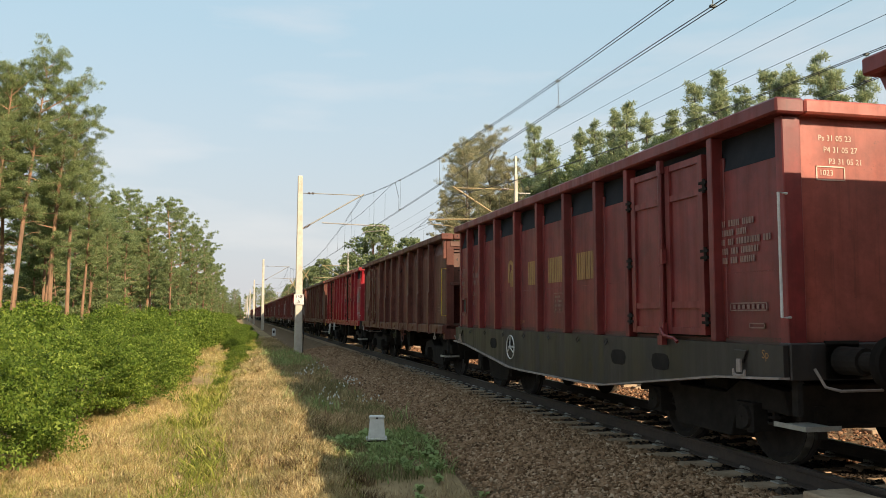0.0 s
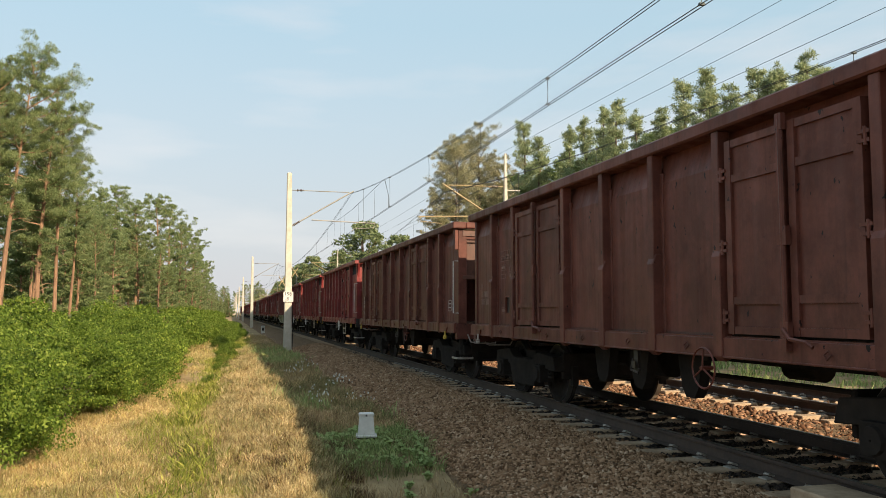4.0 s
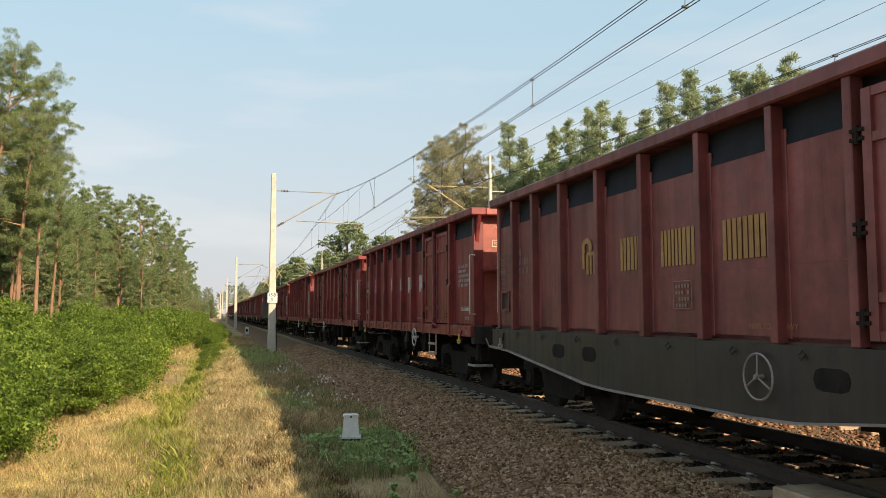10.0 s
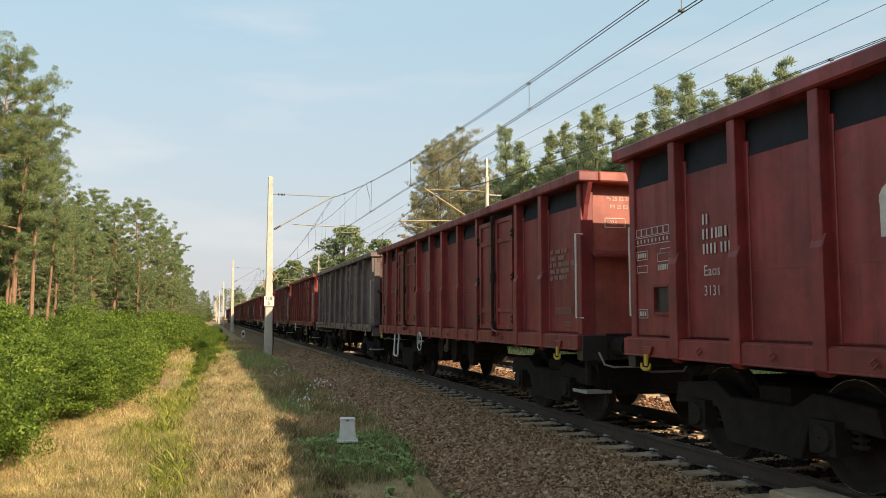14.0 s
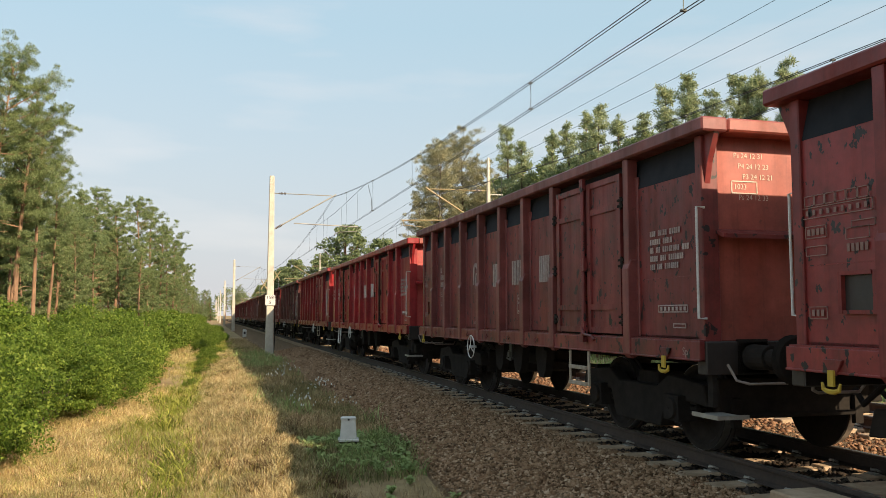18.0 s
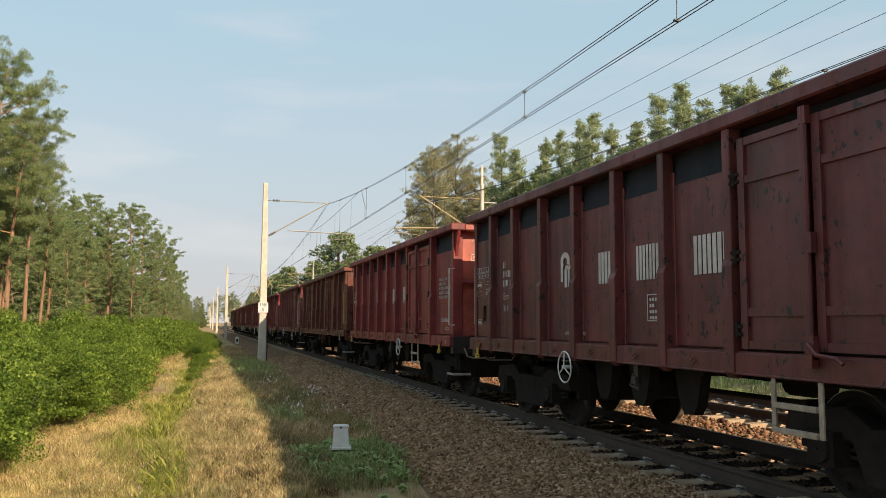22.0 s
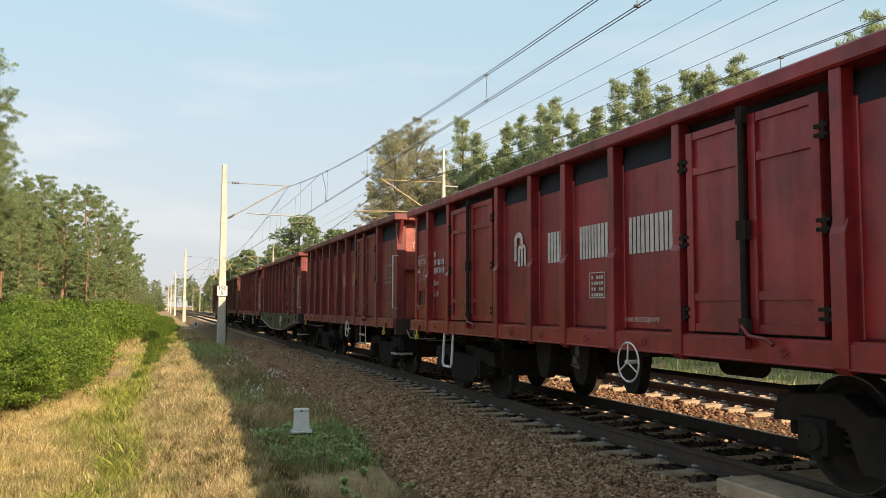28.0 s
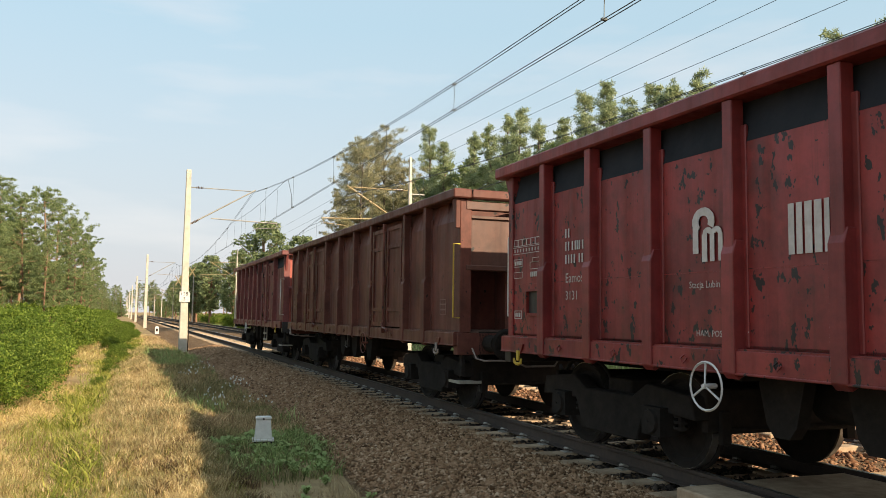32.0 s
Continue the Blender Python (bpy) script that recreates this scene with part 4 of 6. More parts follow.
        part("end_bracket", "end_bracket", lambda: Solid().box(-0.05, 0.05, -0.03, 0.09, 1.50, 1.60).box(-0.08, 0.08, 0.06, 0.085, 1.47, 1.63), SILL, w, (0.45, yy + (0.5 if recess and tn == 0 else 0), 0), turn=tn)
        part("grab_rail", k + "grab2", lambda: Solid().rod([(0.30, 0.08, 1.50), (0.30, -0.02, 1.50), (0.30, -0.02, 2.35), (0.30, 0.08, 2.35)], 0.0125, 7), rail_coat if tn == 0 else WHITE, w, (0, yy, 0), turn=tn)
    # under the floor
    part("centre_sill", k + "centre", lambda: Solid().box(-0.25, 0.25, 0.1, n - 0.1, 0.86, 1.14).box(-1.3, 1.3, n * 0.38, n * 0.38 + 0.1, 0.95, 1.14).box(-1.3, 1.3, n * 0.62, n * 0.62 + 0.1, 0.95, 1.14), UNDER, w)
    # Unseen far-side bar added to keep sun off the bed under wagons.
    part("sole_bar", k + "shade_bar", lambda: Solid().box(1.33, 1.42, 0.2, n - 0.2, 0.70, 1.04), UNDER, w, bevel=0.01)
    part("air_tank", "air_tank", lambda: Solid().rod([(0, -0.5, 0), (0, -0.46, 0), (0, 0.46, 0), (0, 0.5, 0)], [0.12, 0.19, 0.19, 0.12], 14), UNDER, w, (-0.62, n * 0.56, 0.82), smooth=False)
    part("brake_cylinder", "brake_cyl", lambda: Solid().rod([(0, -0.3, 0), (0, 0.25, 0)], 0.16, 14).rod([(0, 0.25, 0), (0, 0.8, 0)], 0.03, 6), UNDER, w, (0.55, n * 0.45, 0.80))
    for o in (0.43, 0.52, 0.60):
        part("door_stop", "door_stop", lambda: Solid().prism([(-0.26, 1.02), (0.26, 1.02), (0.16, 0.62), (0.08, 0.52), (-0.08, 0.52), (-0.16, 0.62)], "x", -1.12, -1.0), UNDER, w, (0, n * o, 0))
    part("brake_rod", k + "rod", lambda: Solid().rod([(0.3, 2.6, 0.62), (0.3, n - 2.6, 0.62)], 0.022, 6).rod([(-0.4, 2.2, 0.70), (-0.2, n - 2.2, 0.66)], 0.02, 6), UNDER, w)
    part("load_lever", "lever", lambda: Solid().box(-1.40, -1.36, -0.05, 0.05, 0.76, 1.0).rod([(-1.42, 0.02, 0.90), (-1.44, 0.05, 0.78), (-1.44, -0.14, 0.75), (-1.44, -0.16, 0.80)], 0.014, 6).box(-1.44, -1.425, -0.06, 0.03, 0.80, 0.88), SILL, w, (0, n * 0.5 - 0.2, 0), "brake change-over plate and lever")
    for y in (1.9, n - 1.9):
        bogie(w, y)
    # hand wheel, ladder, hooks
    def handwheel():
        s = Solid().lathe([(0.185, 0.0), (0.196, -0.011), (0.207, 0.0), (0.196, 0.011)], "x", (-1.50, 0, 0), 24)
        for a in (90, 210, 330):
            c, q = math.cos(radians(a)), math.sin(radians(a))
            s.rod([(-1.51, 0, 0), (-1.50, 0.19 * c, 0.19 * q)], 0.009, 6)
        return s.rod([(-1.53, 0, 0), (-1.40, 0, 0)], 0.022, 8)
    part("brake_handwheel", "handwheel", handwheel, wheel_coat, w, (0, wheel_at, 0.90), "three-spoked brake handwheel")
    if shape["ladder"]:
        if n < 12:
            lad = part("step_ladder", "ladder", lambda: Solid().box(-1.44, -1.425, -0.30, -0.25, 0.575, 1.01), LADDER, w, (0, shape["ladder"], 0), "worn steel step ladder")
            part("stile", "ladder_stile", lambda: Solid().box(-1.44, -1.425, 0.25, 0.30, 0.575, 1.01), LADDER, lad)
            for z in (0.575, 0.775):
                part("rung", "ladder_rung", lambda: Solid().box(-1.47, -1.42, -0.25, 0.25, 0.0, 0.045), LADDER, lad, (0, 0, z), bevel=0.004)
        elif stirrup:
            part("stirrup", "stirrup", lambda: Solid().rod([(-1.42, -0.22, 1.02), (-1.45, -0.22, 0.52), (-1.45, -0.16, 0.47), (-1.45, 0.16, 0.47), (-1.45, 0.22, 0.52), (-1.42, 0.22, 1.02)], 0.022, 7), WHITE, w, (0, shape["ladder"], 0), "white stirrup step")
    for y in shape["hooks"]:
        hook(w, y, hook_coat, sc)
    for y in shape["posts"][1:-1]:
        part("sill_ring", "ring", lambda: Solid().rod([(-HALF - 0.015, 0, 1.14), (-HALF - 0.03, 0.03, 1.11), (-HALF - 0.03, 0.0, 1.07), (-HALF - 0.015, -0.03, 1.11)], 0.009, 5), sc, w, (0, y + 0.55, 0))
    if kind == "fish":
        # Solid dark ovals stand in for the unlit holes in the sill.
        for y in (2.15, 3.2, 7.41, 8.36):
            part("sill_slot", "slot", lambda: Solid().prism([(-0.20, 0.0), (-0.17, 0.07), (-0.10, 0.09), (0.10, 0.09), (0.17, 0.07), (0.20, 0.0), (0.17, -0.07), (0.10, -0.09), (-0.10, -0.09), (-0.17, -0.07)], "x", -HALF - 0.004, -HALF + 0.02), UNDER, w, (0, y, 0.93), "dark oval plate in place of an opening")
    # small flap box low at the tail end
    ly, lz = {"short": (10.37, 1.46), "long": (12.32, 1.46), "fish": (10.65, 1.47), "box": (10.75, 1.40), "one": (11.54, 1.38)}[kind]
    hold = part("label_holder", "holder", lambda: Solid().box(-WALL - 0.05, -WALL + 0.01, -0.19, -0.155, 0.0, 0.32).box(-WALL - 0.05, -WALL + 0.01, 0.155, 0.19, 0.0, 0.32).box(-WALL - 0.045, -WALL + 0.01, -0.155, 0.155, 0.0, 0.03).box(-WALL - 0.06, -WALL + 0.01, -0.155, 0.155, 0.29, 0.32), coat, w, (0, ly, lz), "open steel label holder")
    part("back_plate", "holder_back", lambda: Solid().box(-WALL - 0.012, -WALL - 0.004, -0.155, 0.155, 0.03, 0.29), SILL, hold)
    # lettering
    y0, y1 = shape["numbers"]
    faint = digits or (LETTER_DIM if letter is LETTER_GOLD else LETTER_SOFT if letter is LETTER_CREAM else letter)
    old = kind in ("box", "one")
    zn = 1.97 if old else 2.43
    bars(w, y0 - 0.08, zn, [(0, [0.048, 0.048]), (0, [0.048, 0.024, -0.03, 0.05, 0.036, 0.024, 0.05, 0.055, 0.045, 0.040]), (0, [0.048, 0.048, 0.048, 0.048, -0.03, 0.048, 0.048, 0.048, 0.024, 0.048])], faint, 0.100, label="wagon number panel", gap=1.45)
    if type_word:
        lettered(w, type_word, y0 - 0.08, zn - 0.60, 0.15, faint)
        if not old:
            lettered(w, "3131", y0 - 0.08, zn - 0.79, 0.14, faint)
    def frames():
        zt = 0.22 if old else 0.12
        s = Solid()
        for i in range(6):
            outline(s, -1.352, y1 - 0.17 - i * 0.115, y1 - 0.06 - i * 0.115, 2.20 + zt, 2.285 + zt, 0.007)
        outline(s, -1.352, y1 - 0.78, y1 - 0.02, 2.10 + zt, 2.19 + zt, 0.007)
        for i in range(9):
            s.box(-1.355, -1.352, y1 - 0.10 - i * 0.078, y1 - 0.075 - i * 0.078, 2.125 + zt, 2.165 + zt)
        outline(s, -1.352, y1 - 0.30, y1 - 0.06, 1.94 + zt, 2.04 + zt, 0.007)
        for i in range(4):
            s.box(-1.355, -1.352, y1 - 0.12 - i * 0.05, y1 - 0.085 - i * 0.05, 1.965 + zt, 2.015 + zt)
        # the loading-gauge box drawn aslant
        outline(s, -1.352, y1 - 0.74, y1 - 0.50, 1.90 + zt, 1.99 + zt, 0.007)
        outline(s, -1.352, y1 - 0.80, y1 - 0.56, 1.985 + zt, 2.04 + zt, 0.007)
        outline(s, -1.352, y1 - 0.30, y1 - 0.06, 1.80 + zt, 1.88 + zt, 0.007)
        for i in range(5):
            s.box(-1.355, -1.352, y1 - 0.54 - i * 0.045, y1 - 0.51 - i * 0.045, 1.81 + zt, 1.87 + zt)
        outline(s, -1.352, y1 - 0.28, y1 - 0.08, 1.42, 1.52, 0.007)
        for i in range(3):
            s.box(-1.355, -1.352, y1 - 0.14 - i * 0.05, y1 - 0.11 - i * 0.05, 1.445, 1.495)
        return s
    part("load_table", None, frames, (LETTER_SOFT if old else letter) if letter is LETTER else LETTER_DIM, w, label="stencilled load table")["kind"] = "stuff"
    if shape["marks"]:
        yl, yp, ym, yt = (m + shift for m in shape["marks"])
        zz = word_z or shape["word_z"]
        big_mark(w, yl, zz, 0.47, letter)
        if name_words:
            big_word(w, yp, zz, 0.38, [0.36, 0.42, 0.30], letter)
            big_word(w, ym, zz, 0.38, [0.50, 0.12, 0.30, 0.38, 0.34], letter)
            big_word(w, yt, zz, 0.38, [0.34, 0.36, 0.38, 0.38, 0.34], letter)
        if station:
            lettered(w, "Stacja Lubin", yl + 0.05, zz - 0.22, 0.085, letter)
        lettered(w, "HAM. POSTOJOWY", wheel_at + 0.30, 1.30, 0.075, letter)
        rw = random.Random(len(WAGONS) + 3)
        rows = [[rw.choice((0.018, 0.026, 0.034)) if c == "x" else -0.03 for c in pat] for pat in ("xxx xxxxx xxxxx", "xxxxxx xxxxx", "xx xxx xxxxxxxxx xxx", "xxxx xxx xxxxxxx", "xxx xxx xxxxxxx")]
        bars(w, 1.06, 2.36, [(0, r) for r in rows], LETTER_DIM if letter not in (LETTER, LETTER_SOFT) else LETTER_SOFT, 0.060, label="stencilled owner's address block", gap=1.5)
        def rev():
            s = outline(Solid(), -1.352, 0.34, 0.92, 1.48, 1.56)
            for i in range(7):
                s.box(-1.355, -1.352, 0.38 + i * 0.075, 0.42 + i * 0.075, 1.50, 1.54)
            return outline(s, -1.352, 0.38, 0.62, 1.32, 1.37)
        part("inspection_panel", None, rev, letter if letter not in (LETTER_GOLD, LETTER_CREAM) else LETTER_DIM, w)["kind"] = "stuff"
        def limits():
            s = outline(Solid(), -1.352, ym - 0.57, ym - 0.22, zz - 0.45, zz - 0.16, 0.010)
            for r in range(4):
                for c in range(5):
                    if (r * 5 + c * 3 + len(WAGONS)) % 7:
                        s.box(-1.355, -1.352, ym - 0.305 - c * 0.055, ym - 0.27 - c * 0.055, zz - 0.43 + r * 0.065, zz - 0.395 + r * 0.065)
            return s
        part("load_limit_table", None, limits, letter if letter not in (LETTER_GOLD, LETTER_CREAM) else LETTER_DIM, w)["kind"] = "stuff"
        lettered(w, "Sp", 0.30, 1.06, 0.11, letter, -HALF - 0.004)
    else:
        part("inspection_panel", None, lambda: outline(outline(outline(Solid(), -1.352, 0.55, 0.80, 1.62, 1.70), -1.352, 0.55, 0.80, 1.54, 1.62), -1.352, 0.55, 0.80, 1.46, 1.54), letter, w)
    for i, d in enumerate(dates):
        lettered(w, d, -0.95 if i != 3 else -1.02, top - 0.33 - i * 0.11, 0.074, LETTER_SUN, 0.0, True).matrix_basis.translation = (-0.97 + 0.05 * (i % 3), 0.074, top - 0.34 - i * 0.105)
    if dates:
        part("date_frame", None, lambda: Solid().box(-1.0, -0.70, 0.073, 0.077, top - 0.70, top - 0.69).box(-1.0, -0.70, 0.073, 0.077, top - 0.58, top - 0.57).box(-1.0, -0.99, 0.073, 0.077, top - 0.70, top - 0.57).box(-0.71, -0.70, 0.073, 0.077, top - 0.70, top - 0.57), LETTER_SUN, w)
    return w


# Separate, darker brown for the end beams and plate.
ENDBROWN = paint("end_brown_paint", (0.112, 0.043, 0.028), rust=(0.07, 0.032, 0.022), wear=0.8, chips=0.4, seed=14)
STRONG = paint("strong_red_paint", (0.310, 0.022, 0.026), wear=0.22, rough=0.5, seed=16)
# Peeling pink coat with the sun's white glare put into its patches.
PEEL_GLARE = paint("peeling_sunlit_pink_paint", (0.50, 0.13, 0.11), rust=(0.76, 0.64, 0.58), wear=0.85, seed=18)
# STRONG lightened for the end wall: sunlight put into the colour.
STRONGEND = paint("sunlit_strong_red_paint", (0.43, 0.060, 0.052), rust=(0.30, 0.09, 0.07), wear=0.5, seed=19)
# Rusted end coat, its base also lifted to a sunlit orange.
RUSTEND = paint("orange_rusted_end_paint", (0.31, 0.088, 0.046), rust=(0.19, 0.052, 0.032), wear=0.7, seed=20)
VIVID = paint("vivid_red_paint", (0.240, 0.016, 0.019), wear=0.30, rough=0.5, seed=11)
D = ("Ps 31 05 23", "P4 31 05 27", "P3 31 05 21", "1023")
TRAIN = [
    # position of the leading end at the start, then the wagon
    ("short", SHORT, BRICK, LETTER, "brick-red open freight wagon with side door and white stencils", dict()),
    ("fish", FISH, BRICK, LETTER_GOLD, "brick-red open wagon with deep dark-grey fishbelly sill", dict(sill_coat=SILL, dates=D, type_word="Eaos", hook_coat=HOOKGREY, wheel=7.24)),
    ("one", ONEDOOR, BROWN, LETTER_DIM, "brown open freight wagon with recessed beamed end", dict(recess=True, hook_coat=HOOKGREY, wheel_coat=RUSTY, rail_coat=YELLOW)),
    ("long", LONG, BRIGHT, LETTER, "bright red freshly painted open wagon with two side doors", dict(end_coat=PEEL_GLARE, type_word="Eaos", station=True)),
    ("box", BOX, BROWN, LETTER_DIM, "dull brown open freight wagon with two side doors", dict(recess=True, hook_coat=HOOKGREY, wheel_coat=RUSTY, rail_coat=HOOKGREY)),
    ("box", BOX, BROWN, LETTER, "dark brown open wagon with white stencilled load table", dict(recess=True, wheel_coat=RUSTY, type_word="Eas")),
    ("short", SHORT, RED, LETTER_DIM, "dull red open freight wagon with faded lettering", dict(wheel=4.1, dates=("Ps 08 15 33", "P4 08 15 25", "P3 08 15 23", "1023"), type_word="Eamos")),
    ("short", SHORT, RED, LETTER_DIM, "red open freight wagon with worn ochre-white lettering", dict(wheel=7, dates=("P4 09 12 31", "P3 09 12 22", "", "1023"), type_word="Eamos")),
    ("short", SHORT, RED, LETTER_CREAM, "red open freight wagon with ochre owner's lettering", dict(shift=-0.27, wheel=4.1, dates=("P4 07 08 30", "P3 07 08 25", "", "1023"), type_word="Eamos")),
    ("fish", FISH, MAROON, LETTER_GOLD, "maroon open wagon with deep dark-grey fishbelly sill", dict(sill_coat=SILL, type_word="Eaos", wheel_coat=HOOKGREY, hook_coat=HOOKGREY)),
    ("short", SHORT, RED, LETTER, "red open freight wagon with white owner's lettering", dict(wheel=4.15, dates=("Ps 11 07 33", "", "", "1023"), type_word="Eamos")),
    ("long", LONG, RED, LETTER_GOLD, "red open freight wagon with two doors and ochre lettering", dict(stirrup=False, dates=("Ps 14 02 33", "", "", "1023"), type_word="Eaos")),
    ("short", SHORT, RED, LETTER, "red open freight wagon, sunlit date panel on its end", dict(wheel=4.15, dates=("Ps 20 01 33", "P4 20 01 25", "P3 20 01 23", "1023", "Ps 20 01 21"), type_word="Eaos")),
    ("long", LONG, RED, LETTER_DIM, "dull red open freight wagon with two side doors", dict(dates=("Ps 25 02 31", "P4 25 02 23", "", "1023"), type_word="Eamos", name_words=False)),
    ("box", BOX, SLATE, LETTER_DIM, "grey-brown open freight wagon with recessed beamed end", dict(recess=True, hook_coat=HOOKGREY, wheel_coat=RUSTY, rail_coat=WHITE)),
    ("short", SHORT, WORN, LETTER_DIM, "red open freight wagon with flaking paint", dict(wheel=7.1, dates=("Ps 13 10 33", "P4 13 10 25", "P3 13 10 23", "1023", "Ps 13 10 21"), type_word="Eamos")),
    ("short", SHORT, BATTERED, LETTER_SOFT, "dull red open wagon with dark flaked patches", dict(wheel=7.1, dates=("Ps 24 12 31", "P4 24 12 23", "P3 24 12 21", "1023", "Ps 24 12 33"), type_word="Eamos")),
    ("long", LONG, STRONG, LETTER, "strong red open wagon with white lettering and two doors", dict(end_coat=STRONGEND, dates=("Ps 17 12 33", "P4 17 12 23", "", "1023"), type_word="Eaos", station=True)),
    ("short", SHORT, VIVID, LETTER, "strong red open freight wagon with date panel on its end", dict(word_z=1.85, shift=-0.04, wheel=4.1, dates=("Ps 27 05 33", "P4 27 05 25", "P3 27 05 23", "1023", "Ps 27 05 21"), type_word="Eamos")),
    ("short", SHORT, SCABBED, LETTER, "dark maroon open freight wagon with scabbed paint, rusty end", dict(wheel=7, type_word="Eamos", dates=("P4 21 04 31", "", "", "1023"))),
    ("short", SHORT, RED, LETTER, "red open freight wagon with chalk-white lettering", dict(wheel=4.1, dates=("Ps 30 08 33", "", "", "1023"), type_word="Eamos")),
    ("box", BOX, RUSTY, LETTER, "rust-brown open freight wagon with pitted sides", dict(recess=True, hook_coat=HOOKGREY, wheel_coat=RUSTY, rail_coat=YELLOW, type_word="Eas")),
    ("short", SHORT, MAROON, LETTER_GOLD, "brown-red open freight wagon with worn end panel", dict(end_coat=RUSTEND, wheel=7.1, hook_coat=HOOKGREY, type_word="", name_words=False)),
    ("short", SHORT, RED, LETTER, "red open wagon with white number block", dict(wheel=4.1, dates=("Ps 19 03 33", "", "", "1023"), type_word="Eamos")),
    ("long", LONG, VIVID, LETTER, "clean red open wagon with two dark-edged doors", dict(wheel=4.93, dates=("Ps 25 11 23", "P4 25 11 23", "", "1023"), type_word="Eaos")),
    ("short", SHORT, BRICK, LETTER_GOLD, "brick-red open wagon with peeled ochre lettering", dict(digits=LETTER, wheel=4.2, dates=("P4 25 02 31", "P3 25 02 23", "", "1023"), type_word="Eamos")),
    ("fish", FISH, BRICK, LETTER_GOLD, "brick-red open wagon on a grey fishbelly frame", dict(sill_coat=SILL, dates=("Ps 18 05 23", "P4 24 03 23", "", "1023"), type_word="Eaos", hook_coat=HOOKGREY, station=True, word_z=2.15)),
    ("short", SHORT, WORN, LETTER, "red open freight wagon, blistered paint, white lettering", dict(wheel=7.08, dates=("Ps 16 09 33", "P4 16 09 25", "", "1023"), type_word="Eamos", station=True)),
    ("box", BOX, BROWN, LETTER_DIM, "brown open wagon with recessed beamed end platform", dict(recess=True, hook_coat=HOOKGREY, wheel_coat=RUSTY, rail_coat=YELLOW)),
    ("short", SHORT, MAROON, LETTER_DIM, "dark red open wagon at the end of the train", dict(wheel=7, dates=("Ps 22 06 33", "", "", "1023"))),
]
LEADS, WAGONS = [], []
lead = 6.3 - 12.34
SLACK = {3: -0.15, 8: 0.15, 11: -0.2, 22: -0.2, 27: -0.4}
for kind, shape, coat, letter, label, extra in TRAIN:
    LEADS.append(lead + SLACK.get(len(LEADS), 0.0))
    WAGONS.append(wagon(kind, shape, coat, letter, label, **extra))
    lead += shape["length"] + 1.24


def run(t):
    """Metres that the train has come since the start: it slows a little."""
    return 0.0375 + 11.047 * t - 0.00813 * t * t


def motions():
    for w, y in zip(WAGONS, LEADS):
        walk(w, [(t, pose(TX, y - run(t), 0)) for t in range(33)])
    rows, n = [], 32 * FPS
    for i in range(n + 1):
        t = i / FPS
        rows.append((t, pose(0, 0, 0.46, math.degrees(run(t) / 0.46) % 360)))
    walk(WHEELSETS[0], rows)
    ad = WHEELSETS[0].animation_data
    for w in WHEELSETS[1:]:
        w.rotation_mode = "QUATERNION"
        w.animation_data_create()
        w.animation_data.action = ad.action
        w.animation_data.action_slot = ad.action_slot

# ---- overhead line ----
SPAN, FIRST = 65.0, 42.0


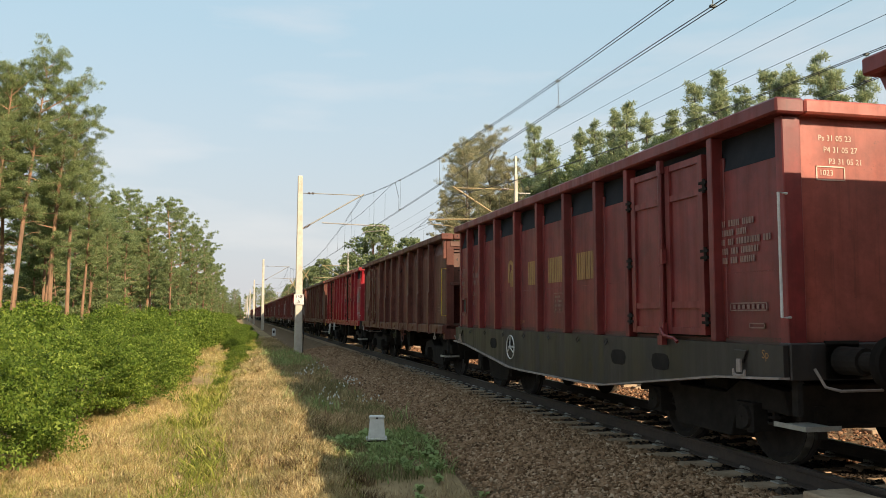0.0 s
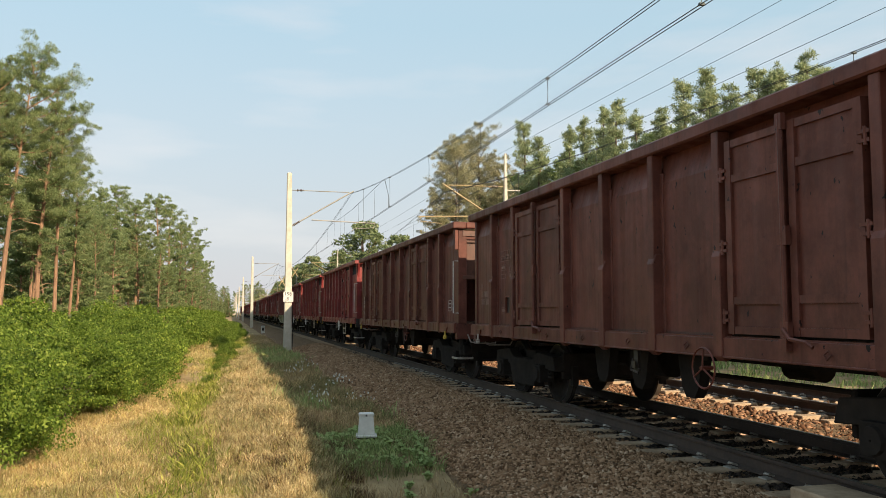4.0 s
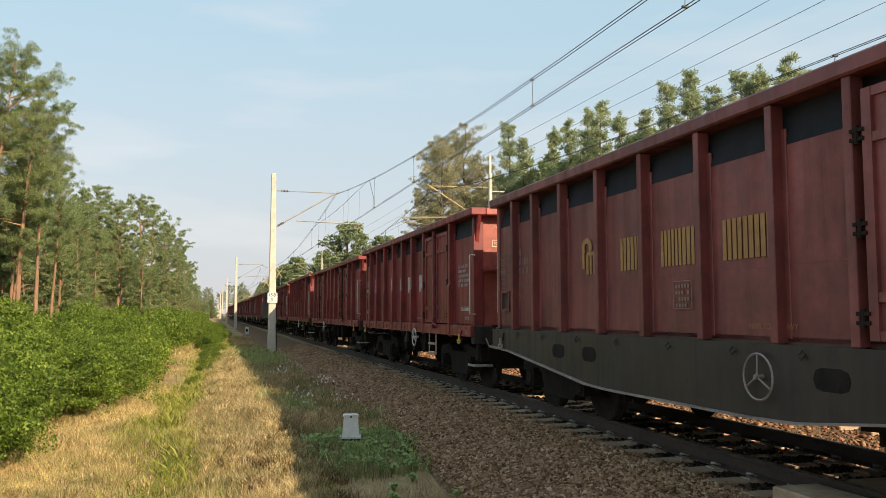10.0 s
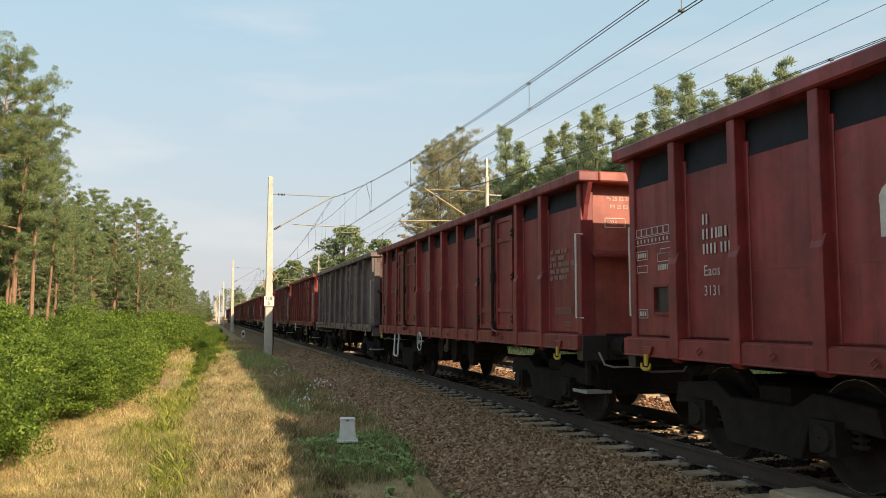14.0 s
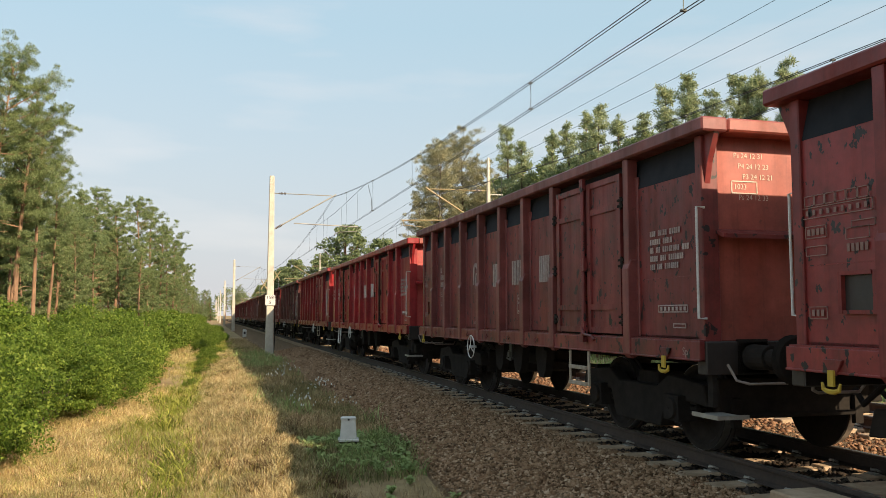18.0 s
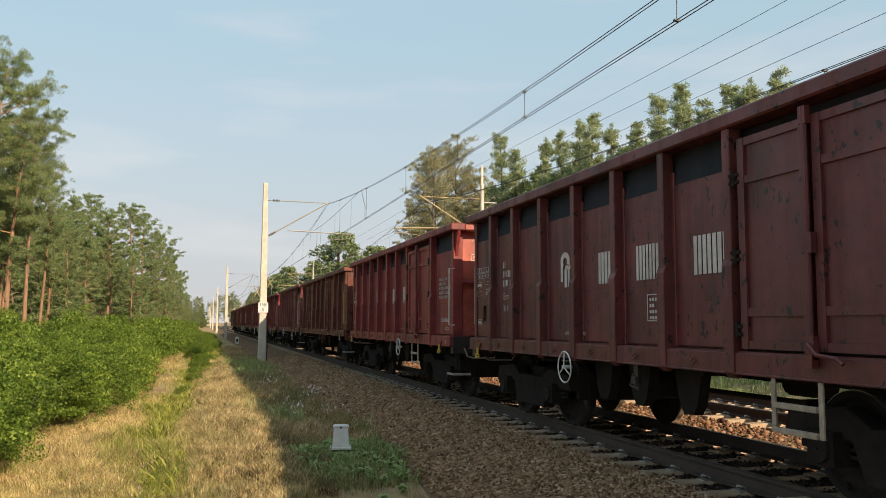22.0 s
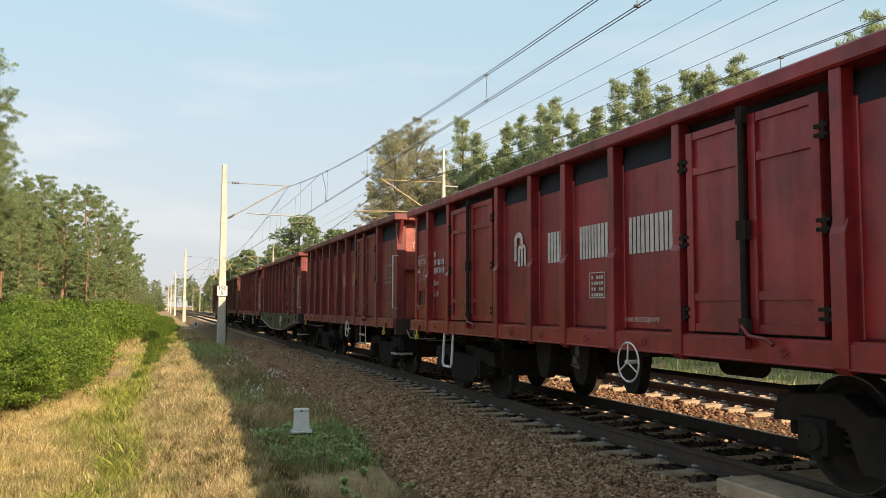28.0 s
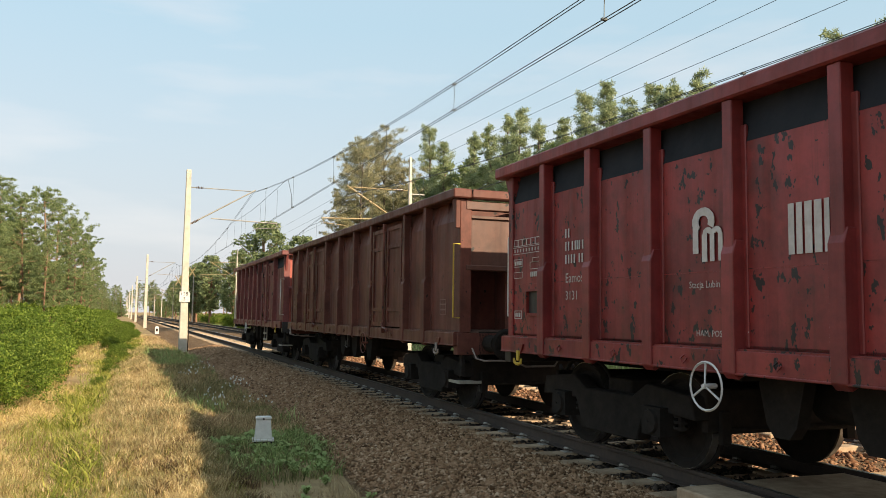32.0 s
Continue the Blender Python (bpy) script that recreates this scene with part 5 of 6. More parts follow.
def mast(x, y, height, side, track_x, label, tube, board=False, top_arms=False):
    """A tapered concrete mast with cantilever over the track on that side (+1: towards +x)."""
    t = thing("catenary_mast", pose(x, y, -0.6), label, "mast", "masts of the overhead line")
    h = height + 0.6
    def shaft():
        a, b = (0.15, 0.075) if top_arms else (0.20, 0.115)
        return Solid().faces([(-a, -a, 0), (a, -a, 0), (a, a, 0), (-a, a, 0), (-b, -b, h), (b, -b, h), (b, b, h), (-b, b, h)], [(0, 1, 5, 4), (1, 2, 6, 5), (2, 3, 7, 6), (3, 0, 4, 7), (4, 5, 6, 7), (3, 2, 1, 0)])
    part("shaft", "shaft%.2f%d" % (height, top_arms), shaft, CONCRETE, t, bevel=0.03)
    dx = (track_x - x)
    e = 1 if dx > 0 else -1
    zt, zl, zr = 7.55 + 0.6, 5.75 + 0.6, 6.07 + 0.6
    part("top_tie", None, lambda: Solid().rod([(0.1 * e, 0, zt), (dx - 0.1 * e, 0, zt - 0.02)], 0.022, 6), tube, t)
    part("bracket_tube", None, lambda: Solid().rod([(0.15 * e, 0, zl), (dx + 0.12 * e, 0, zt + 0.05)], 0.035, 8), tube, t)
    part("steady_tube", None, lambda: Solid().rod([(dx * 0.36, 0, zr), (dx + 1.25 * e, 0, zr - 0.10)], 0.028, 8), tube, t)
    part("steady_arm", None, lambda: Solid().rod([(dx + 1.2 * e, 0, zr - 0.10), (dx + 1.2 * e, 0, zr - 0.32), (dx + 0.2 * e, 0, zr - 0.40), (dx + 0.02 * e, 0, zr - 0.52)], 0.017, 6), tube, t)
    for a, z0, z1 in ((0.25, zl + 0.04, zl + 0.22), (0.32, zt, zt)):
        p0, p1 = Vector((0.16 * e, 0, zl + 0.0)) if z0 != z1 else Vector((0.3 * e, 0, zt)), None
        d = Vector((dx, 0, zt - zl)).normalized() if z0 != z1 else Vector((e, 0, 0))
        def ins():
            s = Solid()
            for i in range(5):
                c = p0 + d * (0.10 + 0.07 * i)
                s.rod([c - d * 0.014, c + d * 0.014], 0.062, 10)
            return s
        part("insulator", None, ins, INSUL, t)
    if board:
        part("kilometre_board", None, lambda: Solid().box(-0.24, 0.24, -0.235, -0.215, 2.55, 3.05), WHITE, t, label="white kilometre board")
        for s, yy, z in (("158", 0, 2.86), ("5", 0, 2.62)):
            ob = new("numerals", words(s, 0.24))
            ob.parent = t
            ob.matrix_basis = Matrix.Translation((-0.20 if len(s) > 1 else -0.07, -0.238, z)) @ Matrix(((1, 0, 0, 0), (0, 0, -1, 0), (0, 1, 0, 0), (0, 0, 0, 1)))
            if not ob.data.materials:
                ob.data.materials.append(UNDER)
        for z0, sx in ((4.0, 1), (3.55, -1)):
            part("warning_cross", None, lambda: Solid().rod([(sx * 0.17, -0.2, z0 - 0.22), (sx * 0.46, -0.2, z0 + 0.24)], 0.022, 5).rod([(sx * 0.17, -0.2, z0 + 0.24), (sx * 0.46, -0.2, z0 - 0.22)], 0.022, 5), OCHRE, t, label="ochre crossed laths")
        part("earth_cable", None, lambda: Solid().rod([(0.21, -0.1, 0.1), (0.25, -0.14, 1.2), (0.19, -0.16, 2.4)], 0.02, 6), UNDER, t)
    if top_arms:
        for z, a, b in ((height - 0.35, -0.10, 0.75), (height - 1.0, -0.10, 0.55)):
            part("crossarm", None, lambda: Solid().box(a, b, -0.03, 0.03, z, z + 0.06), GALV, t, bevel=0.01)
        part("peak", None, lambda: Solid().box(-0.05, 0.05, -0.05, 0.05, h - 0.05, h + 0.9), GALV, t)
    return t


for i in range(7):
    y = FIRST + SPAN * i
    mast(2.86 - 0.02 * i, y, 8.42, 1, TX, "pale tapered concrete catenary mast, sunlit, by the near track", GALV if i else GALV, i == 0)
    mast(13.05, y - 3.6, 8.3, -1, TX2, "concrete catenary mast beyond the second track", OCHRE, False, True)
mast(2.9, FIRST - SPAN, 8.42, 1, TX, "pale tapered concrete catenary mast by the near track", GALV)
mast(13.05, FIRST - SPAN - 3.6, 8.3, -1, TX2, "concrete catenary mast beyond the second track", OCHRE, False, True)


def catenary(x, y_first, label, low=0.0):
    t = thing("overhead_line", pose(x, 0, 0), label, "overhead wires", "overhead lines", "structure")
    def height(y):
        u = ((y - y_first) % SPAN) / SPAN
        return 5.97 - 1.35 * low + 1.5 * (2 * u - 1) ** 2
    ys = np.arange(y_first - SPAN, y_first + 6 * SPAN + 0.1, SPAN / 16)
    def stagger(y):
        return -0.03 * math.sin(math.pi * (y - y_first) / SPAN)
    for o in (-0.034, 0.034):
        part("messenger_wire", None, lambda: Solid().rod([(stagger(y) * 0.4 + o, y, height(y)) for y in ys], 0.0075, 5), WIRE, t)
        part("contact_wire", None, lambda: Solid().rod([(stagger(y) + o, y, (5.49 - low)) for y in ys], 0.0075, 5), WIRE, t)
    for i in range(-1, 4):
        for dy in (4, 10.5, 17, 22.4, 27.0, 32.5, 38, 42.5, 48, 54.5, 61):
            y = y_first + i * SPAN + dy
            part("dropper", None, lambda: Solid().rod([(stagger(y) * 0.4, y, height(y)), (stagger(y) * 0.7 + 0.02, y + 0.06, (height(y) + (5.49 - low)) / 2), (stagger(y), y + 0.05, (5.49 - low))], 0.0065, 4).box(stagger(y) * 0.4 - 0.04, stagger(y) * 0.4 + 0.04, y - 0.025, y + 0.025, height(y) - 0.02, height(y) + 0.015).box(stagger(y) - 0.04, stagger(y) + 0.04, y + 0.025, y + 0.075, (5.49 - low), 5.52 - low), WIRE, t)
    # stitch wire under the messenger at each mast
    for i in range(0, 4):
        ym = y_first + i * SPAN
        part("stitch_wire", None, lambda: Solid().rod([(0, ym - 9, height(ym - 9)), (0.02, ym - 3, 6.66 - low), (0.02, ym, 6.62 - low), (0.02, ym + 3, 6.66 - low), (0, ym + 9, height(ym + 9))], 0.008, 4), WIRE, t)
        for dy in (-7, -2.5, 2.5, 7):
            part("dropper", None, lambda: Solid().rod([(0.02, ym + dy, 6.66 - low), (stagger(ym + dy), ym + dy, (5.49 - low))], 0.0055, 4), WIRE, t)
        part("jumper", None, lambda: Solid().rod([(0, ym - 9.5, height(ym - 9.5)), (0.05, ym - 9.6, 6.4 - low), (0.04, ym - 10.1, 6.0 - low), (stagger(ym - 10), ym - 10.2, 5.5 - low)], 0.010, 5), WIRE, t)
    return t


catenary(TX, FIRST, "paired messenger and contact wires over the near track")
catenary(TX2, FIRST - 3.6, "paired messenger and contact wires over the second track", 0.21)
feeder = thing("feeder_line", pose(13.0, 0, 0), "three thin feeder wires carried beyond the tracks", "wires", kind="structure")
for x, z in ((-0.1, 9.05), (0.0, 8.42), (0.1, 7.80)):
    part("feeder_wire", None, lambda: Solid().rod([(x, y, z + 0.35 * ((((y - FIRST) % SPAN) / SPAN * 2 - 1) ** 2 - 0.2)) for y in np.arange(-30, 380, 5.0)], 0.0065, 4), WIRE, feeder)

# ---- plants ----
def blades(name, pts, height, width, mat, label, lean=0.35, kind="stuff"):
    """Grass blades: bent tapering strips standing on pts."""
    n = len(pts)
    h = height * rng.uniform(0.5, 1.25, n)
    w = width * rng.uniform(0.7, 1.3, n)
    # tussocks: taller and lower growth some hands wide
    h *= 0.62 + 0.95 * (0.5 + 0.5 * np.sin(pts[:, 0] * 6.1 + 1.7 * np.sin(pts[:, 1] * 2.3)) * np.cos(pts[:, 1] * 4.3 + 1.4 * np.sin(pts[:, 0] * 3.1))) ** 1.5
    a, d = rng.uniform(0, 2 * np.pi, (2, n))
    l = lean * rng.uniform(0.2, 1.6, n) * h
    sx, sy = np.cos(a) * w / 2, np.sin(a) * w / 2
    lx, ly = np.cos(d) * l, np.sin(d) * l
    x, y, z = pts.T
    v = np.empty((n, 5, 3))
    v[:, 0] = np.stack([x - sx, y - sy, z - 0.02], -1)
    v[:, 1] = np.stack([x + sx, y + sy, z - 0.02], -1)
    v[:, 2] = np.stack([x - sx * 0.7 + lx * 0.35, y - sy * 0.7 + ly * 0.35, z + h * 0.6], -1)
    v[:, 3] = np.stack([x + sx * 0.7 + lx * 0.35, y + sy * 0.7 + ly * 0.35, z + h * 0.6], -1)
    v[:, 4] = np.stack([x + lx, y + ly, z + h], -1)
    i = 5 * np.arange(n)[:, None]
    f = np.concatenate([i + [0, 1, 3], i + [0, 3, 2], i + [2, 3, 4]])
    return raw(name, v, f, mat, label, "grass", kind)


def field(x0, x1, y0, y1, count, power=1.0, patch=None, clump=0.0, bunch=14):
    x = rng.uniform(x0, x1, count)
    y = y0 + (y1 - y0) * rng.uniform(0, 1, count) ** power
    if clump:
        k = max(1, count // bunch)
        c = rng.integers(0, k, count)
        x, y = x[c] + rng.normal(0, clump, count), y[c] + rng.normal(0, clump, count)
    if patch is not None:
        keep = patch(x, y)
        x, y = x[keep], y[keep]
    return np.stack([x, y, ground_z(x, y)], -1)


def wave(x, y, a=0.55, b=0.23, c=0.0):
    return np.sin(x * a * 2.1 + c) * np.cos(y * b + x * 0.4) + 0.5 * np.sin(x * 1.9 - y * 0.9 + c) + 0.35 * np.sin(y * 1.7 + 2.3 * x)


# Straw strip, run past the shade's edge so paler grass softens it.
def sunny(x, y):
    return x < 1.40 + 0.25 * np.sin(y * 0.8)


def seed_heads(name, pts, height, mat, label):
    """Thin bent stalks, each with a feathery spindle of chaff at its tip."""
    n = len(pts)
    h = height * rng.uniform(0.6, 1.3, n)
    d = rng.uniform(0, 2 * np.pi, n)
    l = h * rng.uniform(0.1, 0.5, n)
    ex, ey = np.cos(d), np.sin(d)
    w, k = 0.0016, 0.0055
    x, y, z = pts.T
    v = np.empty((n, 7, 3))
    v[:, 0] = np.stack([x - w, y, z], -1)
    v[:, 1] = np.stack([x + w, y, z], -1)
    v[:, 2] = np.stack([x + ex * l * 0.5, y + ey * l * 0.5, z + h * 0.75], -1)
    v[:, 3] = v[:, 2]
    v[:, 4] = np.stack([x + ex * l * 0.75 - ey * k, y + ey * l * 0.75 + ex * k, z + h * 0.9], -1)
    v[:, 5] = np.stack([x + ex * l * 0.75 + ey * k, y + ey * l * 0.75 - ex * k, z + h * 0.88], -1)
    v[:, 6] = np.stack([x + ex * l * 1.1, y + ey * l * 1.1, z + h * 1.03], -1)
    i = 7 * np.arange(n)[:, None]
    return raw(name, v, np.concatenate([i + [0, 1, 2], i + [3, 5, 4], i + [4, 5, 6]]), mat, label, "grass", "stuff")


def green_strip(x, y):
    """Herbs along the hollow in the middle of the verge."""
    return np.abs(x - hollow(y) - 0.15 * np.sin(y * 0.7)) < 0.50 + 0.22 * np.sin(y * 0.9 + 1) + 0.12 * rng.normal(0, 1, len(x))


def straw(x, y):
    return sunny(x, y) & (wave(x, y) > -0.55 + 0.3 * rng.normal(0, 1, len(x))) & ~(green_strip(x, y) & (rng.random(len(x)) < 0.82))


blades("dry_grass", field(-3.6, 1.5, 4.5, 15, 125000, 1.0, straw, 0.10), 0.085, 0.006, STRAW, "dry straw-coloured grass on the verge", 1.5)
blades("dry_grass", field(-3.4, 1.5, 14, 42, 80000, 1.3, straw, 0.15), 0.13, 0.011, STRAW, "dry straw-coloured grass along the bank", 1.2)
blades("dry_grass", field(-2.4, 1.6, 40, 110, 14000, 1.2, lambda x, y: ~green_strip(x, y), 0.3), 0.17, 0.03, STRAW, "dry grass far along the verge")
blades("dry_grass", field(-6.0, 1.6, -9, 4.6, 16000, 1.0, straw, 0.15), 0.11, 0.012, STRAW, "dry straw-coloured grass on the open verge", 1.3)
seed_heads("grass_heads", field(-3.4, 1.4, 4.8, 14, 3000, 1.0, straw, 0.2), 0.20, CHAFF, "pale feathery grass heads")
seed_heads("grass_heads", field(-3.0, 1.3, 13, 30, 4500, 1.3, straw, 0.3), 0.24, CHAFF, "pale feathery grass heads along the bank")
blades("green_grass", field(-3.6, 1.4, 4.5, 16, 40000, 1.0, lambda x, y: (wave(x, y) < -0.25 + 0.3 * rng.normal(0, 1, len(x))) & sunny(x, y), 0.09), 0.10, 0.008, GREENGRASS, "yellow-green grass patches", 1.2)
blades("green_grass", field(-1.9, 2.2, 5, 70, 80000, 1.3, lambda x, y: green_strip(x, y) & (wave(x, y, c=1.3) < 0.55 + 0.35 * rng.normal(0, 1, len(x))), 0.13), 0.13, 0.010, GREENGRASS, "green grass and herbs along the bank", 0.9)
blades("bleached_grass", field(-0.6, 1.4, 6, 34, 42000, 1.25, lambda x, y: sunny(x + 0.2, y) & (x > -0.75 + 0.036 * y + 0.3 * np.sin(y * 0.9)) & (wave(x, y, c=4.0) > -0.15 + 0.35 * rng.normal(0, 1, len(x))), 0.12), 0.10, 0.007, PALESTRAW, "bleached straw tussocks on the bank's brow", 1.1)
blades("bleached_grass", field(-3.4, -0.6, 4.8, 18, 30000, 1.1, lambda x, y: wave(x, y, 0.9, 0.7, 2.2) > 0.25 + 0.3 * rng.normal(0, 1, len(x)), 0.11), 0.10, 0.006, PALESTRAW, "bleached straw tussocks on the verge", 1.1)
blades("bank_herbs", field(-1.9, 2.0, 5, 62, 46000, 1.3, lambda x, y: green_strip(x, y) & (wave(x, y, 0.8, 0.5, 0.6) > -0.1), 0.16), 0.19, 0.028, HERB, "leafy green herbs in the hollow of the bank", 1.2)
blades("bank_herbs", field(-3.2, 0.6, 5, 12, 9000, 1.0, lambda x, y: wave(x, y, 1.1, 0.9, 5.2) > 0.75 + 0.2 * rng.normal(0, 1, len(x)), 0.10), 0.10, 0.016, HERB, "low green herbs between the straw", 1.3)
blades("bank_herbs", field(-0.3, 1.35, 5, 30, 7000, 1.2, lambda x, y: wave(x, y, 1.4, 1.2, 2.7) > 0.70 + 0.2 * rng.normal(0, 1, len(x)), 0.07, 24), 0.10, 0.014, HERB, "small green clumps on the bank's brow", 1.2)
blades("orange_grass", field(-3.2, -1.3, 12, 60, 22000, 1.2, lambda x, y: (x < -1.55 + 0.004 * y) & (wave(x, y, c=3.0) > -0.2), 0.15), 0.13, 0.010, TAWNY, "orange-brown dry tufts beside the shrubs", 1.1)
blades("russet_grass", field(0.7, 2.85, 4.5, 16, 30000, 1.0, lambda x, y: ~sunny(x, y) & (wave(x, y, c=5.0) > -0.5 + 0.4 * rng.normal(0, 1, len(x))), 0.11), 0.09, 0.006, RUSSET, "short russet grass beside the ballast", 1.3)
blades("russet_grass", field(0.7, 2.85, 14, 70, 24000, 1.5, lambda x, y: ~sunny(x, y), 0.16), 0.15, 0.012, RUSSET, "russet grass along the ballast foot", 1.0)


blades("straw_tussocks", field(-0.1, 1.30, 5.5, 34, 62000, 1.35, lambda x, y: sunny(x - 0.12, y), 0.045, 45), 0.15, 0.008, PALESTRAW, "dense bleached tussocks on the bank's brow", 0.6)
blades("straw_tussocks", field(-3.3, 0.2, 4.9, 22, 52000, 1.2, straw, 0.05, 45), 0.13, 0.007, STRAW, "straw tussocks on the verge", 0.65)
# Dead stalks, placed dark to deepen and mottle the shade's edge by colour.
blades("dead_stalks", field(0.35, 1.5, 4.8, 15, 9000, 1.0, None, 0.07, 50), 0.13, 0.008, DEADSTALK, "dark dead herb stalks deepening the edge of the shade", 1.1)
# Dead stalks, dark enough to draw shaded gaps between the tussocks.
blades("dead_stalks", field(-3.3, 1.35, 4.8, 16, 32000, 1.0, lambda x, y: sunny(x, y) & (wave(x, y, 0.8, 0.6, 3.3) > 0.10 + 0.3 * rng.normal(0, 1, len(x))), 0.07), 0.09, 0.006, DEADSTALK, "dead brown stalks among the straw", 1.2)
blades("dead_stalks", field(-0.2, 1.4, 5, 40, 44000, 1.3, lambda x, y: wave(x, y, 1.3, 1.1, 0.4) > -0.1 + 0.3 * rng.normal(0, 1, len(x)), 0.09), 0.14, 0.007, DEADSTALK, "dead brown stalks on the bank's brow", 0.9)
blades("bleached_grass", field(0.05, 1.30, 6, 46, 34000, 1.2, lambda x, y: sunny(x - 0.1, y) & (wave(x, y, 1.2, 0.8, 1.0) > -0.35 + 0.3 * rng.normal(0, 1, len(x))), 0.06, 30), 0.16, 0.007, PALESTRAW, "tall bleached stalks along the bank's brow", 0.5)
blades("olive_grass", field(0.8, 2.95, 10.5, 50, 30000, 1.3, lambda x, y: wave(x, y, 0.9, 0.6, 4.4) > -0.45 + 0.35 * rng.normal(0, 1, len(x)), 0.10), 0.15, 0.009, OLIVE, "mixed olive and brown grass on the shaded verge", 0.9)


def weed_patch(x, y):
    return ((x - 2.15) / 0.85) ** 2 + ((y - 12.1) / 1.7) ** 2 < 0.75 + 0.25 * np.sin(5 * x + 3 * y) + 0.25 * rng.normal(0, 1, len(x))


blades("weeds", field(1.2, 3.1, 10.2, 14.2, 3400, 1.0, weed_patch, 0.08, 30), 0.14, 0.018, WEED, "low green weeds round the cable box", 0.9)
blades("weeds", field(1.0, 2.95, 15, 44, 5200, 1.3, lambda x, y: wave(x, y, c=2.0) > 0.25, 0.14), 0.26, 0.022, WEED, "grey-green weeds on the shaded verge", 0.7)
blades("weeds", field(2.4, 3.3, 7, 30, 600, 1.0, None, 0.05), 0.12, 0.014, WEED, "sparse weeds at the ballast foot", 0.8)
blades("weeds", np.concatenate([field(13.2, 24.0, 6, 60, 12000, 1.0, None, 0.25), field(13.2, 22.0, 55, 170, 8000, 1.0, None, 0.4)]), 0.22, 0.04, WEED, "rank green grass beyond the second track", 0.5)
fp = field(1.5, 3.0, 14.5, 30, 120, 1.0, None, 0.16)
fp[:, 2] += rng.uniform(0.16, 0.38, len(fp))
blades("flower_heads", fp, 0.020, 0.034, FLOWER, "small white flower heads among the weeds", 1.4)


def rosette(seed):
    """A weed of broad leaves spreading from one root."""
    r2 = np.random.default_rng(seed)
    v, f = [(0, 0, 0.005)], []
    for i in range(16):
        a, l, e = r2.uniform(0, 2 * np.pi), r2.uniform(0.06, 0.15), r2.uniform(0.25, 1.1)
        c, q = math.cos(a), math.sin(a)
        k, w = len(v), l * 0.22
        for u, ww, z in ((0.45, 1.0, 0.55), (0.8, 0.75, 0.75), (1.05, 0.05, 0.62)):
            for sd in (-1, 1):
                v.append((c * l * u * math.cos(e) - q * w * ww * sd, q * l * u * math.cos(e) + c * w * ww * sd, l * z * (0.4 + math.sin(e)) + 0.01))
        f += [(0, k, k + 1), (k, k + 1, k + 3), (k, k + 3, k + 2), (k + 2, k + 3, k + 5), (k + 2, k + 5, k + 4)]
    return raw("leaves", v, f, WEED)


ROSETTES = [rosette(20 + i) for i in range(4)]
for i, (x, y) in enumerate(field(1.2, 3.1, 10.2, 14.2, 170, 1.0, weed_patch)[:, :2].tolist() + field(2.0, 3.0, 8.2, 10.4, 8, 1.0)[:, :2].tolist()):
    ob = tagged(new("weed", ROSETTES[i % 4]), "broad-leaved green weed by the cable box", "weed", "weeds round the cable box")
    ob.matrix_basis = pose(x, y, float(ground_z(x, y)), 0, 0, i * 77 % 360)
    ob.scale = (1, 1, 1)


def leaf_cloud(centres, radii, per, size, flat=0.7, slim=1.0, tri=False):
    """Leaf cards about the centres: each a bent quad of its own."""
    n = len(centres) * per
    c = np.repeat(centres, per, 0)
    r = np.repeat(radii, per)
    d = rng.normal(0, 1, (n, 3))
    d /= np.linalg.norm(d, axis=1, keepdims=True)
    p = c + d * (r * rng.uniform(0.35, 1.0, n) ** 0.6)[:, None] * np.array([1, 1, flat])
    u = rng.normal(0, 1, (n, 3))
    u /= np.linalg.norm(u, axis=1, keepdims=True)
    w = np.cross(u, d + 0.01)
    w /= np.linalg.norm(w, axis=1, keepdims=True) + 1e-9
    s = size * rng.uniform(0.6, 1.4, n)[:, None]
    if slim < 1:
        u = u * 0.6 + d * 0.8 + np.array([0, 0, 0.25])
        u /= np.linalg.norm(u, axis=1, keepdims=True)
        w = np.cross(u, rng.normal(0, 1, (n, 3)))
        w /= np.linalg.norm(w, axis=1, keepdims=True) + 1e-9
    w = w * slim
    if tri:
        v = np.stack([p - u * s * 0.8 - w * s * 0.5, p + u * s, p - u * s * 0.1 + w * s * 0.75], 1)
        return v.reshape(-1, 3), (3 * np.arange(n)[:, None] + np.arange(3)).astype(np.int32)
    v = np.stack([p - u * s - w * s * 0.45, p + u * s * 0.2 - w * s * 0.6, p + u * s, p - u * s * 0.1 + w * s * 0.6], 1)
    return v.reshape(-1, 3), (4 * np.arange(n)[:, None] + np.arange(4)).astype(np.int32)


def shrub_mesh(seed, h, w, clumps, per, size):
    r2 = np.random.default_rng(seed)
    a = r2.uniform(0, 2 * np.pi, clumps)
    q = np.sqrt(r2.uniform(0, 1, clumps)) * w / 2
    z = h * (0.10 + 0.80 * r2.uniform(0, 1, clumps) ** 0.8 * np.sqrt(np.clip(1 - (q / (w / 2)) ** 2 * 0.75, 0.05, 1)))
    c = np.stack([np.cos(a) * q, np.sin(a) * q, z], -1)
    return leaf_cloud(c, r2.uniform(0.10, 0.30, clumps) * w / 2.6, per, size, 0.55, 1.0, True)


